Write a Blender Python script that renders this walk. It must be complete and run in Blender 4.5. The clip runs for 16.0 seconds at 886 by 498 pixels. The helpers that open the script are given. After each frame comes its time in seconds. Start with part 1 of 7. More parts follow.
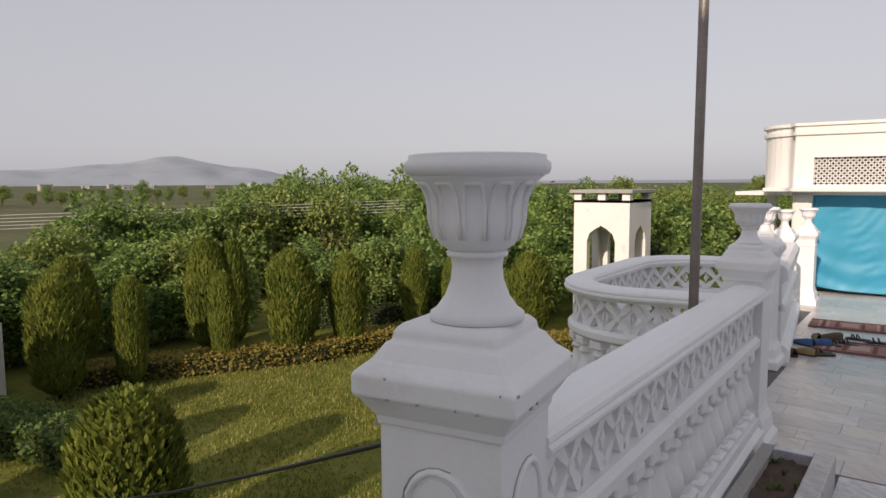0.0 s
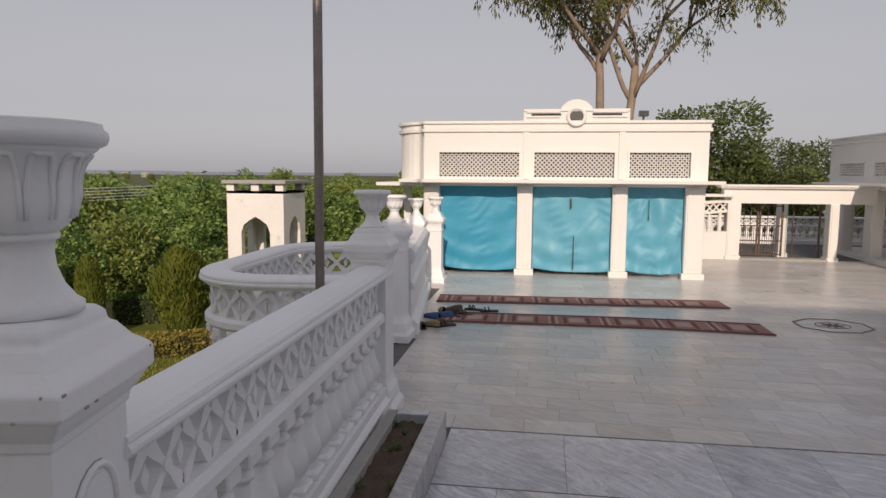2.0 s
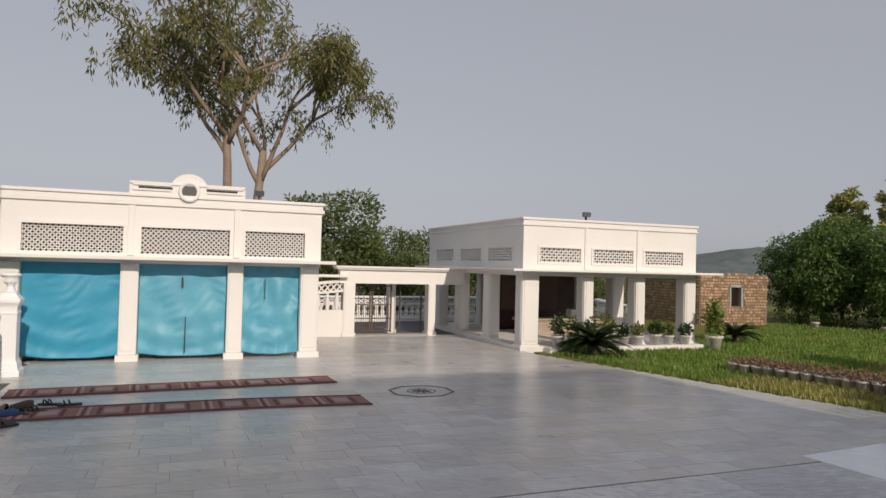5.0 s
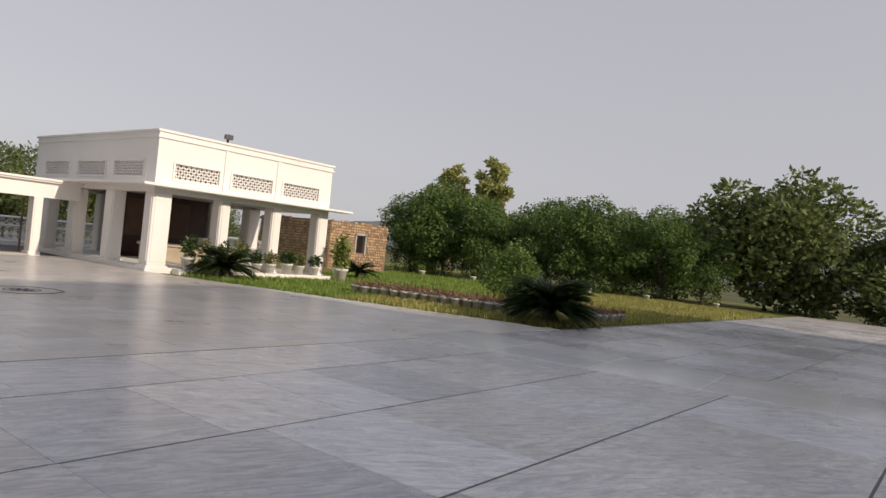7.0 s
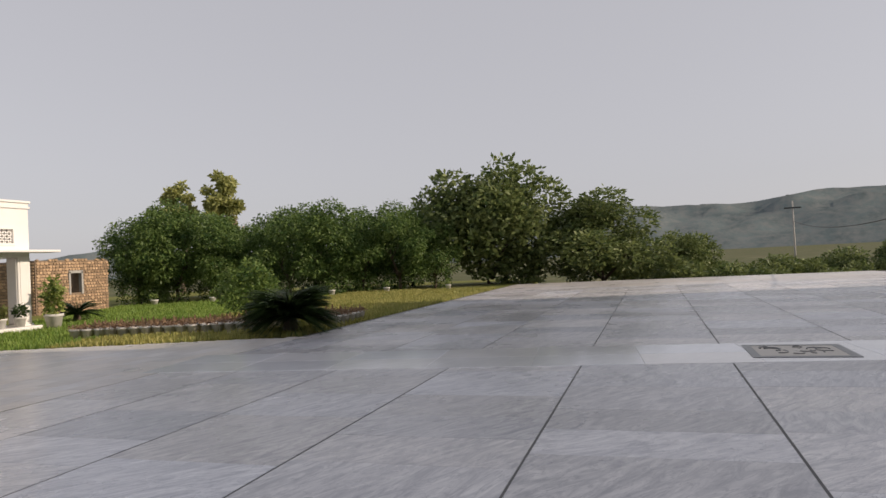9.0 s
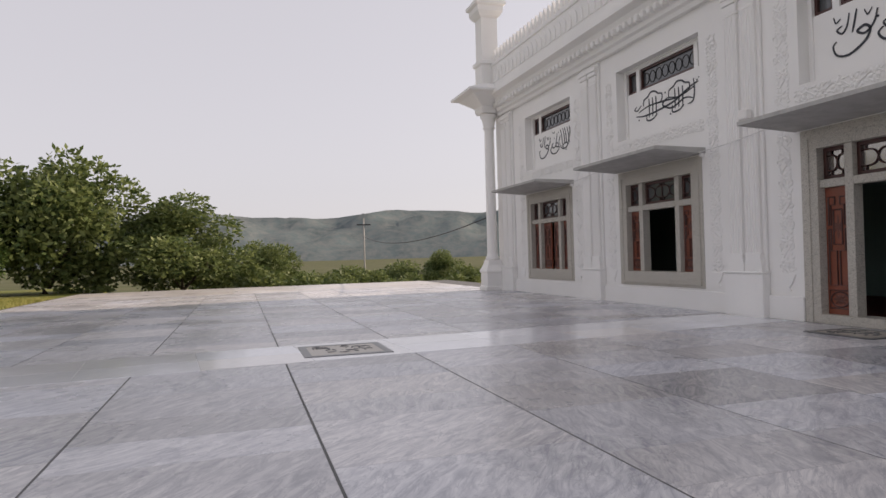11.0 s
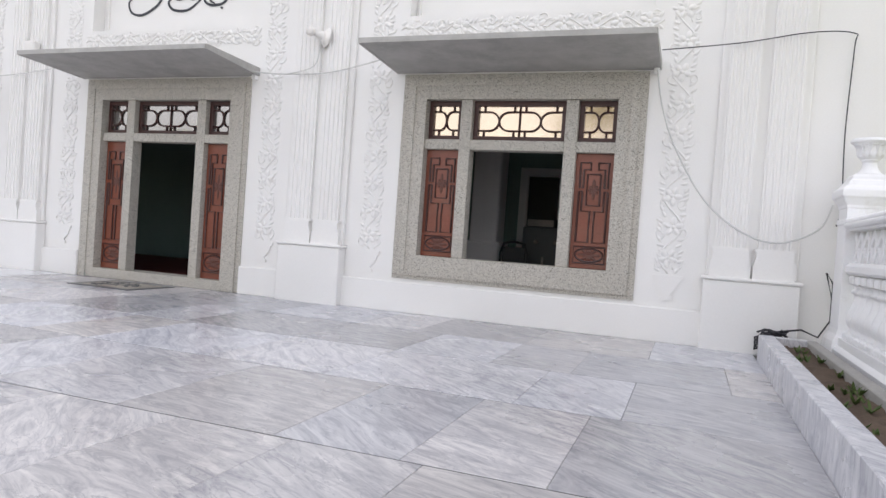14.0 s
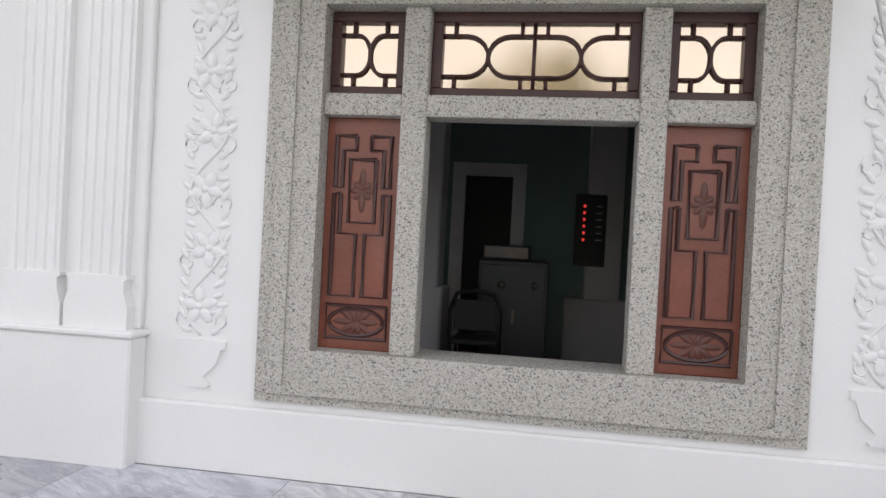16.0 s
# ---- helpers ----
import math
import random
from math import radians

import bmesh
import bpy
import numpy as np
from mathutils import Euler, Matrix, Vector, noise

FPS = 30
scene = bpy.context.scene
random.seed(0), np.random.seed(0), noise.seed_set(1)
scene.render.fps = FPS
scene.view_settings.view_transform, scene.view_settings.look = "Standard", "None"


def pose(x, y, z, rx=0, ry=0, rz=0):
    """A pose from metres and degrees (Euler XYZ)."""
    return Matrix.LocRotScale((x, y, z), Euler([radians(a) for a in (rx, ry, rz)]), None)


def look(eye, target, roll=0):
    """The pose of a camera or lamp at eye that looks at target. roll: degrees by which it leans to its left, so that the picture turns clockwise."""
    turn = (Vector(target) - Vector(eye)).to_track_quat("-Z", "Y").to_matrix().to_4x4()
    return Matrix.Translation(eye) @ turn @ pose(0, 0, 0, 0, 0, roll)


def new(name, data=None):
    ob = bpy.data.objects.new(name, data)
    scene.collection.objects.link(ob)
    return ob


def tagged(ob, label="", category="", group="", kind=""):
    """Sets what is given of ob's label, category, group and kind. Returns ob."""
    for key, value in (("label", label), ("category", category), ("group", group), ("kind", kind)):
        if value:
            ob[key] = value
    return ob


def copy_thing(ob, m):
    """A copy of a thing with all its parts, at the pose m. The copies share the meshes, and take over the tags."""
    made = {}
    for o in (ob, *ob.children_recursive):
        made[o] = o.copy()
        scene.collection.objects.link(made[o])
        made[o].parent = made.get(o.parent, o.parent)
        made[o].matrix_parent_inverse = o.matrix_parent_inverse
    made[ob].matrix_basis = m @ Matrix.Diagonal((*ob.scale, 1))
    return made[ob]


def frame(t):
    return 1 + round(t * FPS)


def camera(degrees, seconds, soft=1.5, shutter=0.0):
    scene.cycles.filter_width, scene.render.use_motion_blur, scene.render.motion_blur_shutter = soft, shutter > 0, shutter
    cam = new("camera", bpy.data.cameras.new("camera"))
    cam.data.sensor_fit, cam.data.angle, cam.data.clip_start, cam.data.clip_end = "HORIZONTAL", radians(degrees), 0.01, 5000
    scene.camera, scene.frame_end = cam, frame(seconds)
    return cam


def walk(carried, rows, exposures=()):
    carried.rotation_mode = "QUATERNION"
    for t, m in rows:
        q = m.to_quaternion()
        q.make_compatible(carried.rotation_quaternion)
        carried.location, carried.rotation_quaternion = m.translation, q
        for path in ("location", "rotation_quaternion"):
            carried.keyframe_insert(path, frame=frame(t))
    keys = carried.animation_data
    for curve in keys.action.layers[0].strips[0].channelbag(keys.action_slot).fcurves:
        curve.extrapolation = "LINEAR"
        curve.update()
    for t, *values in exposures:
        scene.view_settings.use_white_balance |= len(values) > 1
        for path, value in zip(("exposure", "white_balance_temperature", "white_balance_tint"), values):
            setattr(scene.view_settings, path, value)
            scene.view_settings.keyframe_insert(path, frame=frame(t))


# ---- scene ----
cam = camera(66.4, 16.0)
PATH = [
    (0, (0.402, 0.832, 2.175), (-0.783, 2.431, 1.98), -0.3),
    (0.5, (0.418, 0.865, 2.167), (-0.624, 2.562, 1.984), 0.2),
    (1, (0.451, 0.865, 2.151), (-0.452, 2.639, 1.955), 1.4),
    (1.5, (0.521, 0.915, 2.132), (-0.066, 2.816, 1.924), 1.5),
    (2, (0.624, 0.968, 2.127), (0.329, 2.935, 1.91), 0.4),
    (2.5, (0.714, 1.038, 2.111), (0.639, 3.028, 1.927), 0.2),
    (3, (0.884, 1.102, 2.135), (1.008, 3.091, 1.964), 0.7),
    (3.2, (0.954, 1.118, 2.145), (1.145, 3.104, 1.998), 0.7),
    (5.3, (1.148, 1.066, 1.997), (2.096, 2.825, 2.077), 3.0),
    (5.5, (1.136, 1.122, 1.974), (2.307, 2.742, 2.023), 5.8),
    (6, (0.962, 1.282, 1.656), (2.339, 2.724, 1.502), 3.7),
    (6.5, (1.022, 1.165, 1.317), (2.489, 2.519, 1.196), 2.7),
    (7, (1.008, 0.998, 1.11), (2.574, 2.242, 1.119), 5.8),
    (7.5, (0.928, 0.887, 1.126), (2.653, 1.898, 1.185), 3.1),
    (8, (0.828, 0.757, 1.188), (2.615, 1.653, 1.255), 2.9),
    (8.2, (0.799, 0.712, 1.217), (2.606, 1.567, 1.258), 0.7),
    (10.3, (0.726, 0.409, 1.144), (2.723, 0.32, 1.221), -0.8),
    (10.5, (0.74, 0.367, 1.147), (2.725, 0.136, 1.208), -0.6),
    (11, (0.735, 0.302, 1.127), (2.65, -0.273, 1.147), -1.6),
    (11.5, (0.578, 0.018, 1.100), (2.379, -0.851, 1.056), 1.0),
    (12, (0.569, 0.039, 1.080), (2.212, -1.101, 1.021), 3.1),
    (12.5, (0.528, -0.122, 1.030), (2.003, -1.468, 0.920), 3.1),
    (13, (0.536, -0.274, 0.970), (1.748, -1.861, 0.860), 3.4),
    (13.5, (0.451, -0.417, 0.900), (1.338, -2.208, 0.829), 6.2),
    (14, (0.528, -0.322, 0.945), (1.213, -2.201, 0.905), 4.1),
    (14.1, (0.528, -0.322, 0.945), (1.217, -2.199, 0.909), 3.8),
    (14.2, (0.528, -0.322, 0.945), (1.221, -2.198, 0.913), 3.5),
    (14.3, (0.533, -0.331, 0.945), (1.230, -2.205, 0.917), 3.3),
    (14.4, (0.565, -0.393, 0.948), (1.267, -2.265, 0.923), 3.0),
    (14.5, (0.664, -0.578, 0.957), (1.370, -2.449, 0.936), 2.7),
    (14.6, (0.800, -0.834, 0.968), (1.485, -2.713, 0.951), 2.9),
    (14.7, (0.936, -1.090, 0.980), (1.601, -2.976, 0.967), 3.1),
    (14.8, (1.072, -1.346, 0.992), (1.716, -3.239, 0.983), 3.3),
    (14.9, (1.207, -1.602, 1.003), (1.831, -3.502, 0.999), 3.5),
    (15, (1.343, -1.858, 1.015), (1.946, -3.765, 1.014), 3.7),
    (15.1, (1.474, -2.117, 1.032), (2.056, -4.030, 1.033), 3.7),
    (15.2, (1.599, -2.379, 1.053), (2.161, -4.298, 1.056), 3.6),
    (15.3, (1.725, -2.640, 1.074), (2.266, -4.566, 1.078), 3.5),
    (15.4, (1.851, -2.902, 1.095), (2.371, -4.833, 1.101), 3.4),
    (15.5, (1.976, -3.164, 1.116), (2.475, -5.100, 1.123), 3.4),
    (15.6, (2.052, -3.384, 1.153), (2.510, -5.331, 1.155), 3.3),
    (15.7, (2.127, -3.605, 1.190), (2.545, -5.561, 1.187), 3.2),
    (15.8, (2.202, -3.826, 1.227), (2.580, -5.790, 1.218), 3.2),
    (15.9, (2.278, -4.047, 1.263), (2.615, -6.018, 1.250), 3.1),
    (16, (2.353, -4.268, 1.300), (2.649, -6.246, 1.281), 3.0),
]
walk(cam, [(t, look(eye, target, roll)) for t, eye, target, roll in PATH],
     [(0, 0.28, 6850, 15), (1.5, 0.12, 6850, 15), (2.5, -0.1, 6950, 16), (5.5, -0.1, 6550, 12), (6, 0.08, 6900, 15), (8, 0.27, 6900, 13), (11, 0.64, 7050, 17), (12.5, 1.06, 6750, 12), (13, 1.24, 6800, 12), (13.5, 1.78, 6850, 13), (16, 1.8, 6850, 13)])

# ---- light ----
SUN_DIR = Vector((-0.1, 0.90, -0.42)).normalized()   # the way the sunlight travels
world = bpy.data.worlds.new("world")
scene.world = world
world.use_nodes = True
wn = world.node_tree
sky = wn.nodes.new("ShaderNodeTexSky")
sky.sky_type = 'NISHITA'
sky.sun_disc = False
sky.sun_elevation = math.asin(-SUN_DIR.z)
sky.sun_rotation = math.atan2(-SUN_DIR.x, -SUN_DIR.y)
sky.air_density, sky.dust_density, sky.ozone_density = 1.0, 1.5, 1.0
hsv = wn.nodes.new("ShaderNodeHueSaturation")
hsv.inputs["Saturation"].default_value = 0.4
wn.links.new(sky.outputs[0], hsv.inputs["Color"])
haze = wn.nodes.new("ShaderNodeMix")
haze.data_type = 'RGBA'
haze.inputs["Factor"].default_value = 0.75
haze.inputs["B"].default_value = (3.52, 3.7, 4.15, 1)
wn.links.new(hsv.outputs[0], haze.inputs["A"])
wn.links.new(haze.outputs["Result"], wn.nodes["Background"].inputs[0])
wn.nodes["Background"].inputs[1].default_value = 0.115
sun = new("sun", bpy.data.lights.new("sun", 'SUN'))
sun.data.energy, sun.data.angle, sun.data.color = 3.0, radians(0.6), (1.0, 0.87, 0.72)
sun.matrix_world = look((0, 0, 40), Vector((0, 0, 40)) + SUN_DIR)


# ---- mesh tools ----
class Shape:
    """Collects vertices and faces of one mesh."""

    def __init__(self):
        self.v, self.f, self.s = [], [], []

    def add(self, verts, faces, smooth=False):
        n = len(self.v)
        self.v += [tuple(p) for p in verts]
        self.f += [tuple(i + n for i in f) for f in faces]
        self.s += [smooth] * len(faces)
        return self

    def box(self, x0, x1, y0, y1, z0, z1, c=0.0, m=None):
        """A box from corner to corner, with edges chamfered by c."""
        c = min(c, (x1 - x0) / 2.01, (y1 - y0) / 2.01, (z1 - z0) / 2.01)
        if c <= 0:
            v = [(x, y, z) for x in (x0, x1) for y in (y0, y1) for z in (z0, z1)]
            f = [(0, 1, 3, 2), (4, 6, 7, 5), (0, 4, 5, 1), (2, 3, 7, 6), (0, 2, 6, 4), (1, 5, 7, 3)]
        else:
            v, f, idx = [], [], {}
            lo, hi = (x0, y0, z0), (x1, y1, z1)
            for cx in (0, 1):
                for cy in (0, 1):
                    for cz in (0, 1):
                        k = (cx, cy, cz)
                        for a in range(3):
                            p = [hi[i] if k[i] else lo[i] for i in range(3)]
                            for i in range(3):
                                if i != a:
                                    p[i] += -c if k[i] else c
                            idx[k, a] = len(v)
                            v.append(tuple(p))
            for a in range(3):
                b, d = (a + 1) % 3, (a + 2) % 3
                for s in (0, 1):
                    q = []
                    for u, w in ((0, 0), (1, 0), (1, 1), (0, 1)):
                        k = [0, 0, 0]
                        k[a], k[b], k[d] = s, u, w
                        q.append(idx[tuple(k), a])
                    f.append(tuple(q if s else q[::-1]))
                for u in (0, 1):
                    for w in (0, 1):
                        k0, k1 = [0, 0, 0], [0, 0, 0]
                        k0[b] = k1[b] = u
                        k0[d] = k1[d] = w
                        k1[a] = 1
                        q = [idx[tuple(k0), b], idx[tuple(k1), b], idx[tuple(k1), d], idx[tuple(k0), d]]
                        f.append(tuple(q if u == w else q[::-1]))
            for k in [(i, j, l) for i in (0, 1) for j in (0, 1) for l in (0, 1)]:
                q = [idx[k, 0], idx[k, 1], idx[k, 2]]
                f.append(tuple(q if sum(k) % 2 else q[::-1]))
        if m is not None:
            v = [m @ Vector(p) for p in v]
        return self.add(v, f)

    def lathe(self, profile, seg=24, x=0, y=0, z=0, smooth=True, wave=None, turn=0.0, scale=1.0):
        """A profile of (radius, height) turned about an upright axis; wave(angle, radius, height) shifts the radius."""
        v, f = [], []
        n = len(profile)
        for k in range(seg):
            a = 2 * math.pi * k / seg + turn
            for r, h in profile:
                q = wave(a, r, h) if wave else r
                v.append((x + q * scale * math.cos(a), y + q * scale * math.sin(a), z + h * scale))
        for k in range(seg):
            for i in range(n - 1):
                a, b = k * n + i, (k + 1) % seg * n + i
                f.append((a, b, b + 1, a + 1))
        self.add(v, f, smooth)
        ends = [tuple(k * n for k in range(seg))[::-1], tuple(k * n + n - 1 for k in range(seg))]
        base = len(self.v) - len(v)
        for e in ends:
            self.f.append(tuple(i + base for i in e))
            self.s.append(False)
        return self

    def square(self, profile, x=0, y=0, z=0):
        """A profile of (half width, height) turned four-sided."""
        r2 = math.sqrt(2)
        return self.lathe([(r * r2, h) for r, h in profile], 4, x, y, z, False, None, math.pi / 4)

    def sweep(self, profile, path, closed=False, smooth=False):
        """A closed profile of (side, up) swept along a path of (x, y, z); side is to the left of the way."""
        n, v, f = len(profile), [], []
        pts = [Vector(p) for p in path]
        for i, p in enumerate(pts):
            a = pts[i - 1] if i or closed else p
            b = pts[(i + 1) % len(pts)] if i < len(pts) - 1 or closed else p
            d1, d2 = (p - a), (b - p)
            d1 = d1 if d1.length > 1e-6 else d2
            d2 = d2 if d2.length > 1e-6 else d1
            d1, d2 = Vector((d1.x, d1.y, 0)).normalized(), Vector((d2.x, d2.y, 0)).normalized()
            d = (d1 + d2).normalized()
            left = Vector((-d.y, d.x, 0))
            k = 1 / max(0.35, left.dot(Vector((-d1.y, d1.x, 0))))
            v += [p + left * s * k + Vector((0, 0, u)) for s, u in profile]
        m = len(pts)
        for i in range(m if closed else m - 1):
            for j in range(n):
                a, b = i * n + j, (i + 1) % m * n + j
                a2, b2 = i * n + (j + 1) % n, (i + 1) % m * n + (j + 1) % n
                f.append((a, b, b2, a2))
        if not closed:
            f += [tuple(range(n)), tuple(range((m - 1) * n, m * n))[::-1]]
        return self.add(v, f, smooth)

    def tube(self, path, r, seg=6, smooth=True, r1=None):
        """A round tube along any path, of radius r at its start and r1 at its end."""
        pts = [Vector(p) for p in path]
        v, f = [], []
        up = Vector((0.13, 0.27, 1)).normalized()
        for i, p in enumerate(pts):
            d = (pts[min(i + 1, len(pts) - 1)] - pts[max(i - 1, 0)]).normalized()
            a = d.cross(up)
            a = a.normalized() if a.length > 1e-3 else d.cross(Vector((1, 0, 0))).normalized()
            b = d.cross(a)
            rr = r if r1 is None else r + (r1 - r) * i / max(1, len(pts) - 1)
            v += [p + (a * math.cos(2 * math.pi * k / seg) + b * math.sin(2 * math.pi * k / seg)) * rr for k in range(seg)]
        for i in range(len(pts) - 1):
            for k in range(seg):
                f.append((i * seg + k, i * seg + (k + 1) % seg, (i + 1) * seg + (k + 1) % seg, (i + 1) * seg + k))
        self.add(v, f, smooth)
        base = len(self.v) - len(v)
        for e in (range(seg), range((len(pts) - 1) * seg, len(pts) * seg)):
            self.f.append(tuple(base + k for k in e))
            self.s.append(False)
        return self

    def prism(self, outline, axis, a, b):
        """A flat outline pushed through along an axis from a to b. Outline in the two other axes, in order x, y, z."""
        def at(p, w):
            q = list(p)
            q.insert("xyz".index(axis), w)
            return tuple(q)
        n = len(outline)
        v = [at(p, a) for p in outline] + [at(p, b) for p in outline]
        f = [tuple(range(n))[::-1], tuple(range(n, 2 * n))]
        f += [(i, (i + 1) % n, n + (i + 1) % n, n + i) for i in range(n)]
        return self.add(v, f)

    def mesh(self, name, mat):
        me = bpy.data.meshes.new(name)
        me.from_pydata(self.v, [], self.f)
        me.polygons.foreach_set("use_smooth", self.s)
        bm = bmesh.new()
        bm.from_mesh(me)
        bmesh.ops.recalc_face_normals(bm, faces=bm.faces) if len(bm.faces) < 60000 else None
        bm.to_mesh(me)
        bm.free()
        me.materials.append(mat)
        return me

    def ob(self, name, mat, parent=None, label="", category="", group="", kind=""):
        o = new(name, self.mesh(name, mat))
        if parent is not None:
            o.parent = parent
        return tagged(o, label, category, group, kind)


def thing(name, label, category, group="", at=(0, 0, 0), rz=0.0, kind=""):
    """An empty that parents the parts of one thing."""
    e = new(name)
    e.empty_display_size = 0.1
    e.matrix_basis = pose(*at, 0, 0, rz)
    return tagged(e, label, category, group, kind)


def piece(name, me, parent, m):
    o = new(name, me)
    o.parent = parent
    o.matrix_basis = m
    return o


def lerp(a, b, t):
    return a + (b - a) * t


# ---- materials ----
def material(name, base, rough=0.6, vary=0.12, scale=3.0, bump=0.15, fine=60.0, metal=0.0, spec=0.5, rand=0.0, dark=None, tone=None, coat=0.0):
    """A surface with two scales of variation, stains and fine relief. dark: colour of stains. rand: variation from piece to piece."""
    m = bpy.data.materials.new(name)
    m.use_nodes = True
    t = m.node_tree
    n, l = t.nodes, t.links
    b = n["Principled BSDF"]
    b.inputs["Metallic"].default_value = metal
    b.inputs["Specular IOR Level"].default_value = spec
    b.inputs["Coat Weight"].default_value = coat
    g = n.new("ShaderNodeNewGeometry")
    big = n.new("ShaderNodeTexNoise")
    big.inputs["Scale"].default_value, big.inputs["Detail"].default_value = scale, 6
    small = n.new("ShaderNodeTexNoise")
    small.inputs["Scale"].default_value, small.inputs["Detail"].default_value = fine, 3
    l.new(g.outputs["Position"], big.inputs["Vector"])
    l.new(g.outputs["Position"], small.inputs["Vector"])
    add = n.new("ShaderNodeMath")
    add.operation = 'MULTIPLY_ADD'
    l.new(small.outputs["Fac"], add.inputs[0])
    add.inputs[1].default_value = 0.5
    l.new(big.outputs["Fac"], add.inputs[2])
    ramp = n.new("ShaderNodeMapRange")
    ramp.inputs["From Min"].default_value, ramp.inputs["From Max"].default_value = 0.45, 1.05
    ramp.inputs["To Min"].default_value, ramp.inputs["To Max"].default_value = 1 - vary, 1 + vary
    l.new(add.outputs[0], ramp.inputs["Value"])
    mul = n.new("ShaderNodeMix")
    mul.data_type, mul.blend_type = 'RGBA', 'MULTIPLY'
    mul.inputs["Factor"].default_value = 1
    mul.inputs["A"].default_value = (*base, 1)
    comb = n.new("ShaderNodeCombineColor")
    for i in range(3):
        l.new(ramp.outputs[0], comb.inputs[i])
    l.new(comb.outputs[0], mul.inputs["B"])
    colour = mul.outputs["Result"]
    if tone or dark:
        st = n.new("ShaderNodeTexNoise")
        st.inputs["Scale"].default_value, st.inputs["Detail"].default_value, st.inputs["Roughness"].default_value = scale * 2.3, 8, 0.7
        l.new(g.outputs["Position"], st.inputs["Vector"])
        sr = n.new("ShaderNodeMapRange")
        sr.inputs["From Min"].default_value, sr.inputs["From Max"].default_value = (0.6, 0.78) if dark else (0.4, 0.62)
        l.new(st.outputs["Fac"], sr.inputs["Value"])
        mx = n.new("ShaderNodeMix")
        mx.data_type = 'RGBA'
        l.new(sr.outputs[0], mx.inputs["Factor"])
        l.new(colour, mx.inputs["A"])
        mx.inputs["B"].default_value = (*(dark or tone), 1)
        colour = mx.outputs["Result"]
    if rand:
        oi = n.new("ShaderNodeObjectInfo")
        rr = n.new("ShaderNodeMapRange")
        rr.inputs["To Min"].default_value, rr.inputs["To Max"].default_value = 1 - rand, 1 + rand
        l.new(oi.outputs["Random"], rr.inputs["Value"])
        isl = n.new("ShaderNodeMapRange")
        isl.inputs["To Min"].default_value, isl.inputs["To Max"].default_value = 1 - rand, 1 + rand
        l.new(g.outputs["Random Per Island"], isl.inputs["Value"])
        both = n.new("ShaderNodeMath")
        both.operation = 'MULTIPLY'
        l.new(rr.outputs[0], both.inputs[0])
        l.new(isl.outputs[0], both.inputs[1])
        c2 = n.new("ShaderNodeCombineColor")
        for i in range(3):
            l.new(both.outputs[0], c2.inputs[i])
        m2 = n.new("ShaderNodeMix")
        m2.data_type, m2.blend_type = 'RGBA', 'MULTIPLY'
        m2.inputs["Factor"].default_value = 1
        l.new(colour, m2.inputs["A"])
        l.new(c2.outputs[0], m2.inputs["B"])
        colour = m2.outputs["Result"]
    l.new(colour, b.inputs["Base Color"])
    rm = n.new("ShaderNodeMapRange")
    rm.inputs["To Min"].default_value, rm.inputs["To Max"].default_value = max(0.02, rough * 0.8), min(1, rough * 1.2)
    l.new(big.outputs["Fac"], rm.inputs["Value"])
    l.new(rm.outputs[0], b.inputs["Roughness"])
    if bump:
        bp = n.new("ShaderNodeBump")
        bp.inputs["Strength"].default_value, bp.inputs["Distance"].default_value = bump, 0.01
        l.new(add.outputs[0], bp.inputs["Height"])
        l.new(bp.outputs[0], b.inputs["Normal"])
    return m


